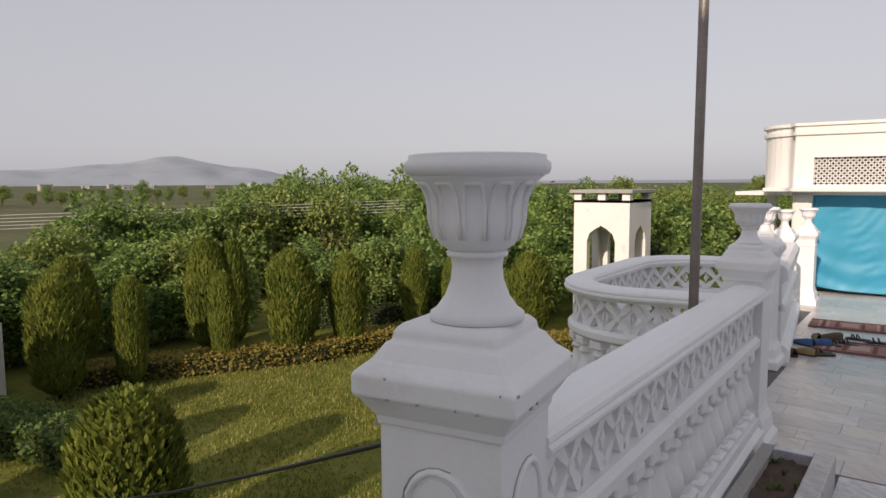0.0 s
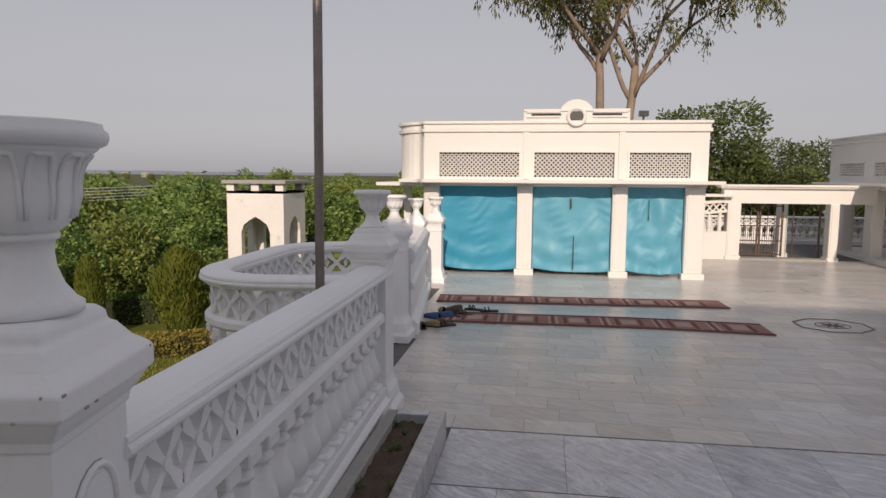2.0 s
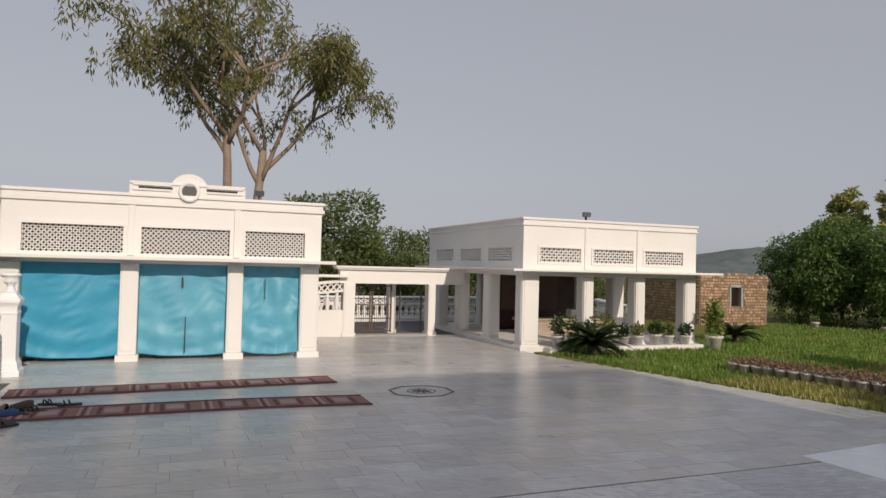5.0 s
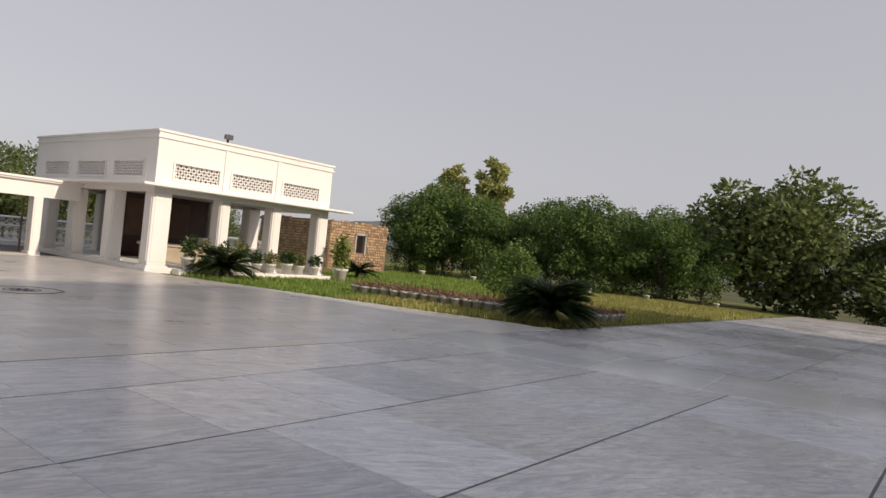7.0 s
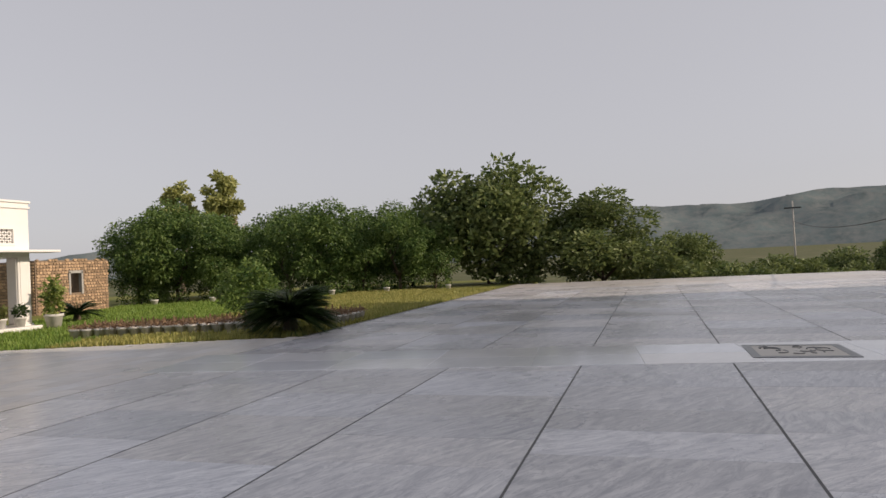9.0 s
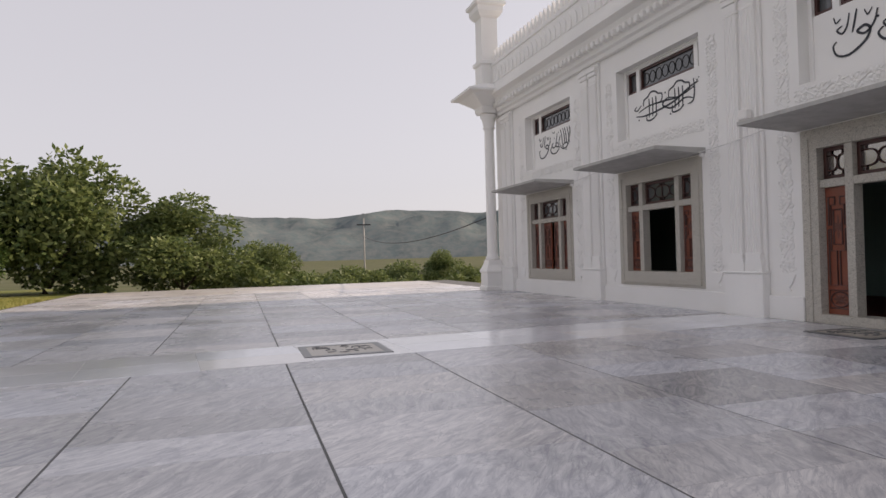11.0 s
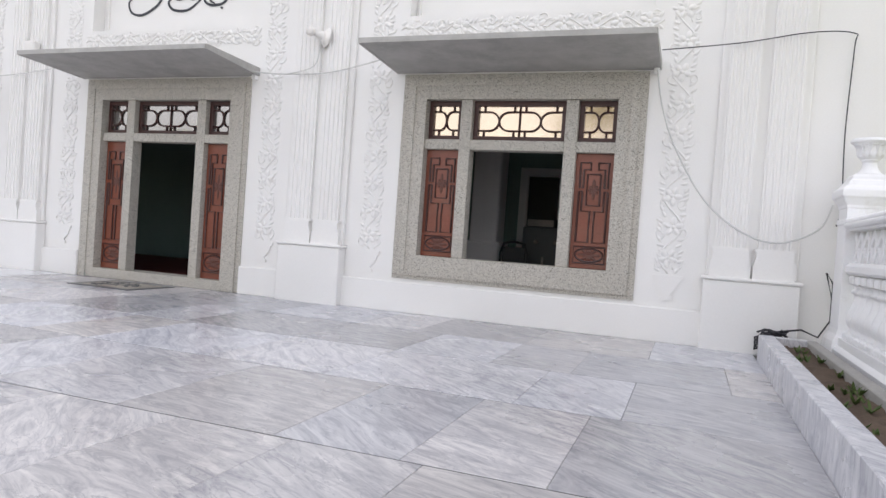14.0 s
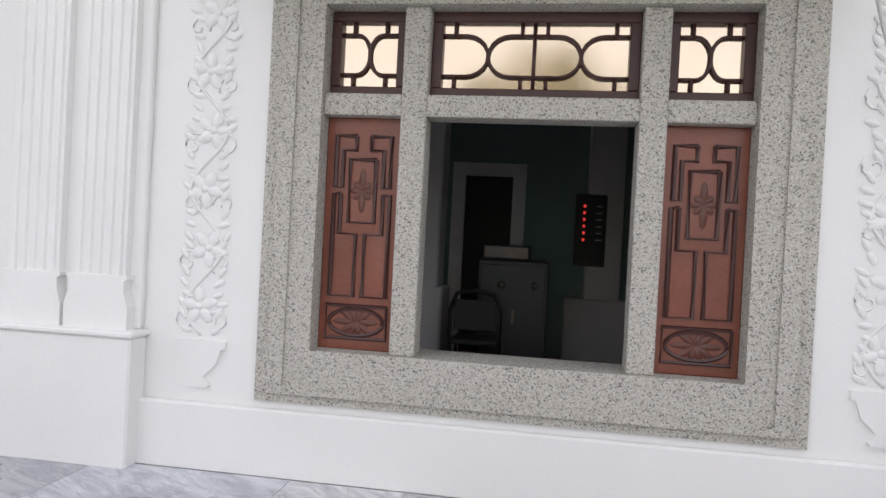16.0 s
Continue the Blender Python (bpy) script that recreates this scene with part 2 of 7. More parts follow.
def marble(name, light, deep, rough=0.18, rand=0.12, vein=1.6, stretch=6.0, warm=None):
    """Polished stone with streaked veins that lie differently from slab to slab."""
    m = bpy.data.materials.new(name)
    m.use_nodes = True
    t = m.node_tree
    n, l = t.nodes, t.links
    b = n["Principled BSDF"]
    g = n.new("ShaderNodeNewGeometry")
    oi = n.new("ShaderNodeObjectInfo")
    ran = n.new("ShaderNodeMath")
    ran.operation = 'ADD'
    l.new(oi.outputs["Random"], ran.inputs[0])
    l.new(g.outputs["Random Per Island"], ran.inputs[1])
    ang = n.new("ShaderNodeMath")
    ang.operation = 'MULTIPLY'
    ang.inputs[1].default_value = 9.0
    l.new(ran.outputs[0], ang.inputs[0])
    rot = n.new("ShaderNodeVectorRotate")
    rot.rotation_type = 'Z_AXIS'
    l.new(g.outputs["Position"], rot.inputs["Vector"])
    sn = n.new("ShaderNodeMath")
    sn.operation = 'SINE'
    l.new(ang.outputs[0], sn.inputs[0])
    tilt = n.new("ShaderNodeMath")
    tilt.operation = 'MULTIPLY_ADD'
    tilt.inputs[1].default_value, tilt.inputs[2].default_value = 0.3, 0.55
    l.new(sn.outputs[0], tilt.inputs[0])
    l.new(tilt.outputs[0], rot.inputs["Angle"])
    off = n.new("ShaderNodeCombineXYZ")
    l.new(ang.outputs[0], off.inputs[2])
    va = n.new("ShaderNodeVectorMath")
    va.operation = 'ADD'
    l.new(rot.outputs[0], va.inputs[0])
    l.new(off.outputs[0], va.inputs[1])
    mp = n.new("ShaderNodeMapping")
    mp.inputs["Scale"].default_value = (1, stretch, 1)
    l.new(va.outputs[0], mp.inputs["Vector"])
    nz = n.new("ShaderNodeTexNoise")
    nz.inputs["Scale"].default_value, nz.inputs["Detail"].default_value = vein, 9
    nz.inputs["Roughness"].default_value, nz.inputs["Distortion"].default_value = 0.7, 2.2
    l.new(mp.outputs[0], nz.inputs["Vector"])
    cr = n.new("ShaderNodeValToRGB")
    e = cr.color_ramp.elements
    e[0].position, e[0].color = 0.34, (*deep, 1)
    e[1].position, e[1].color = 0.66, (*light, 1)
    if warm:
        w = e.new(0.52)
        w.color = (*warm, 1)
    l.new(nz.outputs["Fac"], cr.inputs["Fac"])
    fr = n.new("ShaderNodeMath")
    fr.operation = 'FRACT'
    l.new(ran.outputs[0], fr.inputs[0])
    rr = n.new("ShaderNodeMapRange")
    rr.inputs["To Min"].default_value, rr.inputs["To Max"].default_value = 1 - rand, 1 + rand
    l.new(fr.outputs[0], rr.inputs["Value"])
    dirt = n.new("ShaderNodeTexNoise")
    dirt.inputs["Scale"].default_value, dirt.inputs["Detail"].default_value = 0.8, 7
    l.new(g.outputs["Position"], dirt.inputs["Vector"])
    dm = n.new("ShaderNodeMapRange")
    dm.inputs["From Min"].default_value, dm.inputs["From Max"].default_value = 0.3, 0.7
    dm.inputs["To Min"].default_value, dm.inputs["To Max"].default_value = 0.9, 1.06
    l.new(dirt.outputs["Fac"], dm.inputs["Value"])
    mm = n.new("ShaderNodeMath")
    mm.operation = 'MULTIPLY'
    l.new(rr.outputs[0], mm.inputs[0])
    l.new(dm.outputs[0], mm.inputs[1])
    cc = n.new("ShaderNodeCombineColor")
    for i in range(3):
        l.new(mm.outputs[0], cc.inputs[i])
    mx = n.new("ShaderNodeMix")
    mx.data_type, mx.blend_type = 'RGBA', 'MULTIPLY'
    mx.inputs["Factor"].default_value = 1
    thin = n.new("ShaderNodeTexNoise")
    thin.inputs["Scale"].default_value, thin.inputs["Detail"].default_value = vein * 0.9, 5
    thin.inputs["Roughness"].default_value, thin.inputs["Distortion"].default_value = 0.55, 1.5
    l.new(mp.outputs[0], thin.inputs["Vector"])
    mid = n.new("ShaderNodeMath")
    mid.operation = 'SUBTRACT'
    mid.inputs[1].default_value = 0.5
    l.new(thin.outputs["Fac"], mid.inputs[0])
    ab = n.new("ShaderNodeMath")
    ab.operation = 'ABSOLUTE'
    l.new(mid.outputs[0], ab.inputs[0])
    vr = n.new("ShaderNodeMapRange")
    vr.inputs["From Min"].default_value, vr.inputs["From Max"].default_value = 0.0, 0.018
    vr.inputs["To Min"].default_value, vr.inputs["To Max"].default_value = 0.75, 0.0
    l.new(ab.outputs[0], vr.inputs["Value"])
    vm = n.new("ShaderNodeMix")
    vm.data_type = 'RGBA'
    l.new(vr.outputs[0], vm.inputs["Factor"])
    l.new(cr.outputs[0], vm.inputs["A"])
    vm.inputs["B"].default_value = (*[0.35 * c for c in light], 1) if stretch < 3 else (*deep, 1)
    hue = n.new("ShaderNodeMath")
    hue.operation = 'MULTIPLY'
    hue.inputs[1].default_value = 7.31
    l.new(ran.outputs[0], hue.inputs[0])
    hf = n.new("ShaderNodeMath")
    hf.operation = 'FRACT'
    l.new(hue.outputs[0], hf.inputs[0])
    tint = n.new("ShaderNodeMix")
    tint.data_type = 'RGBA'
    tint.inputs["A"].default_value, tint.inputs["B"].default_value = (0.97, 0.99, 1.05, 1), (1.03, 1.0, 0.985, 1)
    l.new(hf.outputs[0], tint.inputs["Factor"])
    tm = n.new("ShaderNodeMix")
    tm.data_type, tm.blend_type = 'RGBA', 'MULTIPLY'
    tm.inputs["Factor"].default_value = 1
    l.new(vm.outputs["Result"], tm.inputs["A"])
    l.new(tint.outputs["Result"], tm.inputs["B"])
    l.new(tm.outputs["Result"], mx.inputs["A"])
    l.new(cc.outputs[0], mx.inputs["B"])
    l.new(mx.outputs["Result"], b.inputs["Base Color"])
    rm = n.new("ShaderNodeMapRange")
    rm.inputs["From Min"].default_value, rm.inputs["From Max"].default_value = 0.3, 0.7
    rm.inputs["To Min"].default_value, rm.inputs["To Max"].default_value = rough * 0.85, rough * 1.2
    l.new(dirt.outputs["Fac"], rm.inputs["Value"])
    l.new(rm.outputs[0], b.inputs["Roughness"])
    bp = n.new("ShaderNodeBump")
    bp.inputs["Strength"].default_value, bp.inputs["Distance"].default_value = 0.05, 0.01
    l.new(nz.outputs["Fac"], bp.inputs["Height"])
    l.new(bp.outputs[0], b.inputs["Normal"])
    return m


def speckle(name):
    """Chips of grey, white and black stone in cement."""
    m = material(name, (0.42, 0.40, 0.36), 0.75, 0.1, 4, 0.5, 90)
    t = m.node_tree
    n, l = t.nodes, t.links
    b = n["Principled BSDF"]
    g = n.new("ShaderNodeNewGeometry")
    vo = n.new("ShaderNodeTexVoronoi")
    vo.inputs["Scale"].default_value = 150
    l.new(g.outputs["Position"], vo.inputs["Vector"])
    bw = n.new("ShaderNodeSeparateColor")
    l.new(vo.outputs["Color"], bw.inputs[0])
    cr = n.new("ShaderNodeValToRGB")
    e = cr.color_ramp.elements
    e[0].position, e[0].color = 0.0, (0.14, 0.13, 0.115, 1)
    e[1].position, e[1].color = 1.0, (0.62, 0.60, 0.55, 1)
    for p, c in ((0.1, (0.24, 0.23, 0.2, 1)), (0.17, (0.43, 0.40, 0.35, 1)), (0.7, (0.54, 0.51, 0.45, 1))):
        k = e.new(p)
        k.color = c
    l.new(bw.outputs[0], cr.inputs["Fac"])
    l.new(cr.outputs[0], b.inputs["Base Color"])
    bp = n.new("ShaderNodeBump")
    bp.inputs["Strength"].default_value, bp.inputs["Distance"].default_value = 0.6, 0.006
    l.new(vo.outputs["Distance"], bp.inputs["Height"])
    bp.invert = True
    l.new(bp.outputs[0], b.inputs["Normal"])
    return m


def glow(name, colour, strength):
    m = bpy.data.materials.new(name)
    m.use_nodes = True
    b = m.node_tree.nodes["Principled BSDF"]
    b.inputs["Base Color"].default_value = (*colour, 1)
    b.inputs["Emission Color"].default_value = (*colour, 1)
    b.inputs["Emission Strength"].default_value = strength
    return m


def leaf_material(name, base, second, rough=0.5):
    """Leaves that differ from one to the next and let some light through."""
    m = bpy.data.materials.new(name)
    m.use_nodes = True
    t = m.node_tree
    n, l = t.nodes, t.links
    b = n["Principled BSDF"]
    g = n.new("ShaderNodeNewGeometry")
    nz = n.new("ShaderNodeTexNoise")
    nz.inputs["Scale"].default_value, nz.inputs["Detail"].default_value = 1.3, 3
    l.new(g.outputs["Position"], nz.inputs["Vector"])
    ad = n.new("ShaderNodeMath")
    ad.operation = 'MULTIPLY_ADD'
    l.new(g.outputs["Random Per Island"], ad.inputs[0])
    ad.inputs[1].default_value = 0.7
    l.new(nz.outputs["Fac"], ad.inputs[2])
    mr = n.new("ShaderNodeMapRange")
    mr.inputs["From Min"].default_value, mr.inputs["From Max"].default_value = 0.4, 1.1
    l.new(ad.outputs[0], mr.inputs["Value"])
    mx = n.new("ShaderNodeMix")
    mx.data_type = 'RGBA'
    mx.inputs["A"].default_value, mx.inputs["B"].default_value = (*base, 1), (*second, 1)
    l.new(mr.outputs[0], mx.inputs["Factor"])
    l.new(mx.outputs["Result"], b.inputs["Base Color"])
    b.inputs["Roughness"].default_value = rough
    b.inputs["Specular IOR Level"].default_value = 0.3
    tr = n.new("ShaderNodeBsdfTranslucent")
    l.new(mx.outputs["Result"], tr.inputs["Color"])
    ms = n.new("ShaderNodeMixShader")
    ms.inputs[0].default_value = 0.33
    l.new(b.outputs[0], ms.inputs[1])
    l.new(tr.outputs[0], ms.inputs[2])
    l.new(ms.outputs[0], n["Material Output"].inputs["Surface"])
    return m


WHITE = material("white_paint", (0.85, 0.85, 0.86), 0.55, 0.04, 1.2, 0.25, 45, dark=(0.72, 0.70, 0.68))
WALLWHITE = material("white_wall_paint", (0.82, 0.81, 0.79), 0.6, 0.04, 0.9, 0.18, 60)
CREAM = material("cream_white_plaster", (0.80, 0.78, 0.75), 0.65, 0.05, 0.9, 0.2, 40)
GREY_MARBLE = marble("grey_marble", (0.69, 0.68, 0.67), (0.33, 0.335, 0.36), 0.27, 0.2, 2.0, 4.0, (0.54, 0.535, 0.54))
PALE_MARBLE = marble("pale_marble", (0.61, 0.585, 0.555), (0.44, 0.42, 0.405), 0.31, 0.11, 1.3, 4.0, (0.55, 0.53, 0.50))
BAND_MARBLE = marble("white_band_marble", (0.86, 0.86, 0.86), (0.76, 0.76, 0.77), 0.12, 0.06, 1.2, 4.0)
GROUT = material("dark_joint", (0.12, 0.12, 0.12), 0.8, 0.2, 3, 0.2)
SPECKLE = speckle("chip_terrazzo")
WOOD = material("varnished_wood", (0.20, 0.055, 0.03), 0.38, 0.25, 2.5, 0.2, 40, coat=0.15)
WOOD_DARK = material("dark_wood", (0.06, 0.022, 0.018), 0.42, 0.25, 3, 0.2, 40)
WOOD_MID = material("darker_varnish", (0.11, 0.035, 0.022), 0.4, 0.25, 3, 0.2, 40)
LAWN = material("lawn_soil", (0.13, 0.16, 0.04), 0.9, 0.35, 0.6, 0.6, 25, spec=0.1, tone=(0.21, 0.19, 0.06))
GARDEN = material("garden_turf", (0.11, 0.13, 0.025), 0.9, 0.35, 0.6, 0.6, 25, spec=0.1, tone=(0.19, 0.185, 0.045))
EARTH = material("valley_ground", (0.13, 0.125, 0.07), 0.95, 0.35, 0.05, 0.3, 2, spec=0.1, tone=(0.08, 0.095, 0.04))
SOIL = material("planter_soil", (0.115, 0.085, 0.065), 0.95, 0.35, 5, 0.9, 60, spec=0.1)
STONE = material("rubble_stone", (0.36, 0.245, 0.15), 0.9, 0.3, 4, 0.8, 30, rand=0.38)
MORTAR = material("mud_mortar", (0.22, 0.16, 0.11), 0.95, 0.25, 5, 0.6, 30)
TARP = material("blue_tarpaulin", (0.03, 0.29, 0.46), 0.5, 0.08, 1.0, 0.6, 14, tone=(0.04, 0.315, 0.48))
TARP_PALE = material("faded_blue_tarpaulin", (0.09, 0.36, 0.5), 0.5, 0.1, 1.0, 0.6, 14, tone=(0.12, 0.385, 0.515))
# near-black for dark furniture, and for shade put into slits, slots and doorway
DARK = material("dark_interior", (0.05, 0.05, 0.05), 0.8, 0.2)
IRON = material("dark_iron", (0.035, 0.035, 0.037), 0.5, 0.3, 6, 0.3, 60, metal=0.4)
STEEL = material("weathered_steel", (0.24, 0.21, 0.19), 0.5, 0.3, 5, 0.4, 60, metal=0.6)
INK = material("black_paint", (0.012, 0.014, 0.022), 0.4, 0.1)
CEMENT = material("cement", (0.36, 0.35, 0.33), 0.85, 0.15, 3, 0.5, 40)
BARK = material("pale_bark", (0.27, 0.205, 0.155), 0.9, 0.3, 2, 0.6, 20)
BARK_DARK = material("dark_bark", (0.10, 0.075, 0.055), 0.95, 0.3, 3, 0.7, 20)
CABLE = material("black_cable", (0.02, 0.02, 0.025), 0.5, 0.1)
WIREWHITE = material("white_cable", (0.6, 0.6, 0.58), 0.5, 0.1)
CARPET = material("rose_prayer_carpet", (0.30, 0.17, 0.15), 0.95, 0.2, 3, 0.5, 120, spec=0.1)
CARPET2 = material("pale_carpet_bands", (0.42, 0.31, 0.28), 0.95, 0.15, 3, 0.5, 120, spec=0.1)
CARPET3 = material("dark_carpet_bands", (0.16, 0.08, 0.075), 0.95, 0.15, 3, 0.5, 120, spec=0.1)
GREENWALL = material("pale_green_inner_wall", (0.24, 0.36, 0.32), 0.7, 0.06, 1, 0.1)
POT = material("white_flower_pot", (0.62, 0.60, 0.57), 0.7, 0.15, 8, 0.3)

# ---- terrace and ground ----


def ground_sheet():
    s = Shape()
    s.box(-3500, 3500, -3500, 3500, -2.9, -2.6)
    s.ob("ground", EARTH, label="dry green valley ground reaching the hills", category="ground", kind="structure")
    s = Shape()
    s.box(-26, -1.0, -6, 34, -2.6, -2.55)
    s.ob("garden_lawn", GARDEN, label="mown garden lawn below the terrace", category="lawn", kind="structure")
    s = Shape()
    s.prism([(11.45, 6.62), (31, 6.62), (40, 6.9), (40, 34), (15.65, 34), (15.65, 16.0), (9.2, 16.0), (9.2, 15.0)], 'z', -2.6, -0.03)
    s.ob("lawn", LAWN, label="sunlit lawn of long yellow-green grass", category="lawn", kind="structure")


ground_sheet()
base = Shape()
base.prism([(-1.0, -9), (31.05, -9), (31.05, 6.6), (11.4, 6.6), (8.87, 15.3), (8.87, 16.5), (15.6, 16.5), (15.6, 24.6), (-1.9, 24.6), (-1.9, 13), (-1.45, 9.3), (-1.0, 7)], 'z', -2.6, -0.012)
base.ob("floor", GROUT, label="terrace slab under the marble paving", category="floor", kind="structure")

# ---- pavilions ----
P1Y, ROOF1 = 15.6, 3.27


def lattice(name, parent, x0, x1, z0, z1, y, cell, mat, axis='y'):
    """A pierced screen of crossing diagonal bars in a flat frame."""
    s = Shape()
    t, d = cell * 0.13, 0.05
    w, h = x1 - x0, z1 - z0

    def put(u0, w0, u1, w1):
        dx, dz = u1 - u0, w1 - w0
        if abs(dx) < 1e-4:
            return
        k = math.hypot(dx, dz)
        nx, nz = -dz / k * t, dx / k * t
        q = [(u0 + nx, w0 + nz), (u1 + nx, w1 + nz), (u1 - nx, w1 - nz), (u0 - nx, w0 - nz)]
        if axis == 'y':
            s.prism(q, 'y', y, y + d)
        else:
            s.prism(q, 'x', y, y + d)
    k = -h
    while k < w:
        a, b = max(0.0, k), min(w, k + h)
        put(x0 + a, z0 + a - k, x0 + b, z0 + b - k)
        put(x0 + a, z1 - (a - k), x0 + b, z1 - (b - k))
        k += cell
    return s.ob(name, mat, parent)


def pavilion_west():
    """White pavilion whose three bays are closed with blue sheets."""
    p = thing("pavilion", "white plastered pavilion with three bays closed by blue sheets", "pavilion")
    cols = [(-2.0, -1.66), (0.03, 0.36), (2.02, 2.33), (3.5, 3.88)]
    y = P1Y
    s = Shape()
    lo, hi = 2.08, 2.62
    s.box(-2.0, 3.92, y, y + 0.25, 2.62, 3.05)
    s.box(-2.0, 3.92, y, y + 0.25, 1.9, 2.1)
    openings = [(-1.66, 0.06), (0.38, 2.04), (2.35, 3.57)]
    edge = [-2.0] + [v for o in openings for v in o] + [3.92]
    for a, b in zip(edge[::2], edge[1::2]):
        s.box(a, b, y, y + 0.25, 2.1, 2.62)
    s.box(-2.0, -1.75, y + 0.25, 22, -0.2, 3.05)
    s.box(3.67, 3.92, y + 0.25, 22, 1.9, 3.05)
    s.box(-1.75, 3.67, 21.75, 22, 0, 3.05)
    s.ob("wall", CREAM, p)
    Shape().box(-1.75, 3.67, y + 0.25, 21.75, 2.9, 3.0).ob("roof", CEMENT, p)
    s = Shape()
    for z0, z1, o in ((3.05, 3.12, 0.05), (3.12, 3.22, 0.02), (3.22, 3.28, 0.06)):
        s.box(-2.0 - o, 3.92 + o, y - o, y + 0.25, z0, z1, 0.008)
    s.ob("cornice", CREAM, p)
    s = Shape()
    s.box(-2.45, 4.15, y - 0.55, y, 1.97, 2.04, 0.01)
    s.ob("canopy", CREAM, p)
    for a, b in openings:
        f = Shape()
        f.box(a - 0.05, b + 0.05, y - 0.025, y + 0.0, lo + 0.54, lo + 0.6)
        f.box(a - 0.05, a + 0.0, y - 0.025, y + 0.0, lo + 0.03, lo + 0.54)
        f.box(b, b + 0.05, y - 0.025, y + 0.0, lo + 0.03, lo + 0.54)
        f.ob("screen_frame", CREAM, p)
        lattice("lattice_screen", p, a, b, 2.1, 2.62, y + 0.06, 0.095, CREAM)
        # dark sheet stands in for the shade behind the screen
        Shape().box(a, b, y + 0.2, y + 0.22, 2.1, 2.62).ob("screen_shade", GREYBACK, p)
    for a, b in cols:
        c = Shape()
        c.box(a, b, y - 0.06, y + 0.28, 0.12, 1.9, 0.015)
        c.box(a - 0.04, b + 0.04, y - 0.1, y + 0.3, -0.012, 0.12, 0.01)
        c.box(a + 0.04, b - 0.04, y - 0.075, y - 0.05, 0.2, 1.86, 0.005)
        c.ob("column", CREAM, p)
    for x in (0.2, 2.18):
        Shape().box(x - 0.06, x + 0.06, y - 0.035, y, 2.06, 3.05, 0.006).ob("pilaster", CREAM, p)
    # stepped parapet with its ring
    s = Shape()
    out = [(0.14, 3.28), (0.14, 3.5), (0.87, 3.5)]
    for k in range(13):
        a = math.pi * (1 - k / 12)
        out.append((1.235 + 0.35 * math.cos(a), 3.42 + 0.3 * math.sin(a) + 0.0))
    out += [(1.6, 3.5), (2.32, 3.5), (2.32, 3.28)]
    s.prism(out, 'y', y - 0.03, y + 0.2)
    s.ob("parapet", CREAM, p)
    s = Shape()
    for z in (3.34, 3.44):
        s.box(0.2, 0.9, y - 0.06, y - 0.03, z, z + 0.035, 0.005)
        s.box(1.57, 2.27, y - 0.06, y - 0.03, z, z + 0.035, 0.005)
    s.box(0.14, 2.32, y - 0.06, y - 0.03, 3.47, 3.52, 0.006)
    s.ob("parapet_trim", CREAM, p)
    # no openings: dark strips on the face stand for the slots' shade
    for a, b in ((0.3, 0.92), (1.56, 2.16)):
        Shape().box(a, b, y - 0.036, y - 0.03, 3.385, 3.425).ob("slot", DARK, p, "dark strip for the shade in a slot")
    s = Shape()
    s.lathe([(0.14, 0), (0.14, 0.05), (0.21, 0.05), (0.21, 0)], 28)
    o = s.ob("ring", CREAM, p)
    o.matrix_basis = pose(1.235, y - 0.03, 3.36, 90, 0, 0)
    # dark disc fills the hole of the ring in place of shade
    s = Shape().lathe([(0.145, 0), (0.145, 0.02)], 28)
    o = s.ob("ring_backing", GREYBACK, p)
    o.matrix_basis = pose(1.235, y - 0.03, 3.36, 90, 0, 0)
    # rounded west end
    s = Shape()
    path = [(-2.0, y + 0.15, 0)] + [(-2.0 - 0.7 * math.sin(k * math.pi / 16), y + 0.15 + 0.9 * (1 - math.cos(k * math.pi / 16)), 0) for k in range(1, 9)] + [(-2.7, y + 2.2, 0)]
    s.sweep([(0, 1.97), (0, 3.27), (-0.2, 3.27), (-0.2, 1.97)], path)
    s.sweep([(0.05, 3.05), (0.05, 3.12), (0.0, 3.12), (0.0, 3.05)], path)
    s.sweep([(0.06, 3.22), (0.06, 3.28), (0.0, 3.28), (0.0, 3.22)], path)
    s.ob("rounded_corner", CREAM, p)
    Shape().box(-3.0, -2.0, y - 0.3, y + 2.0, 1.9, 1.97).ob("side_canopy", CREAM, p)
    Shape().box(-2.66, -2.5, y + 1.0, y + 1.2, -0.4, 1.9, 0.01).ob("column", CREAM, p)
    return p


# dark grey puts shade into the holes of screens and ring
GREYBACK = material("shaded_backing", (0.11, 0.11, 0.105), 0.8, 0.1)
pavilion_west()


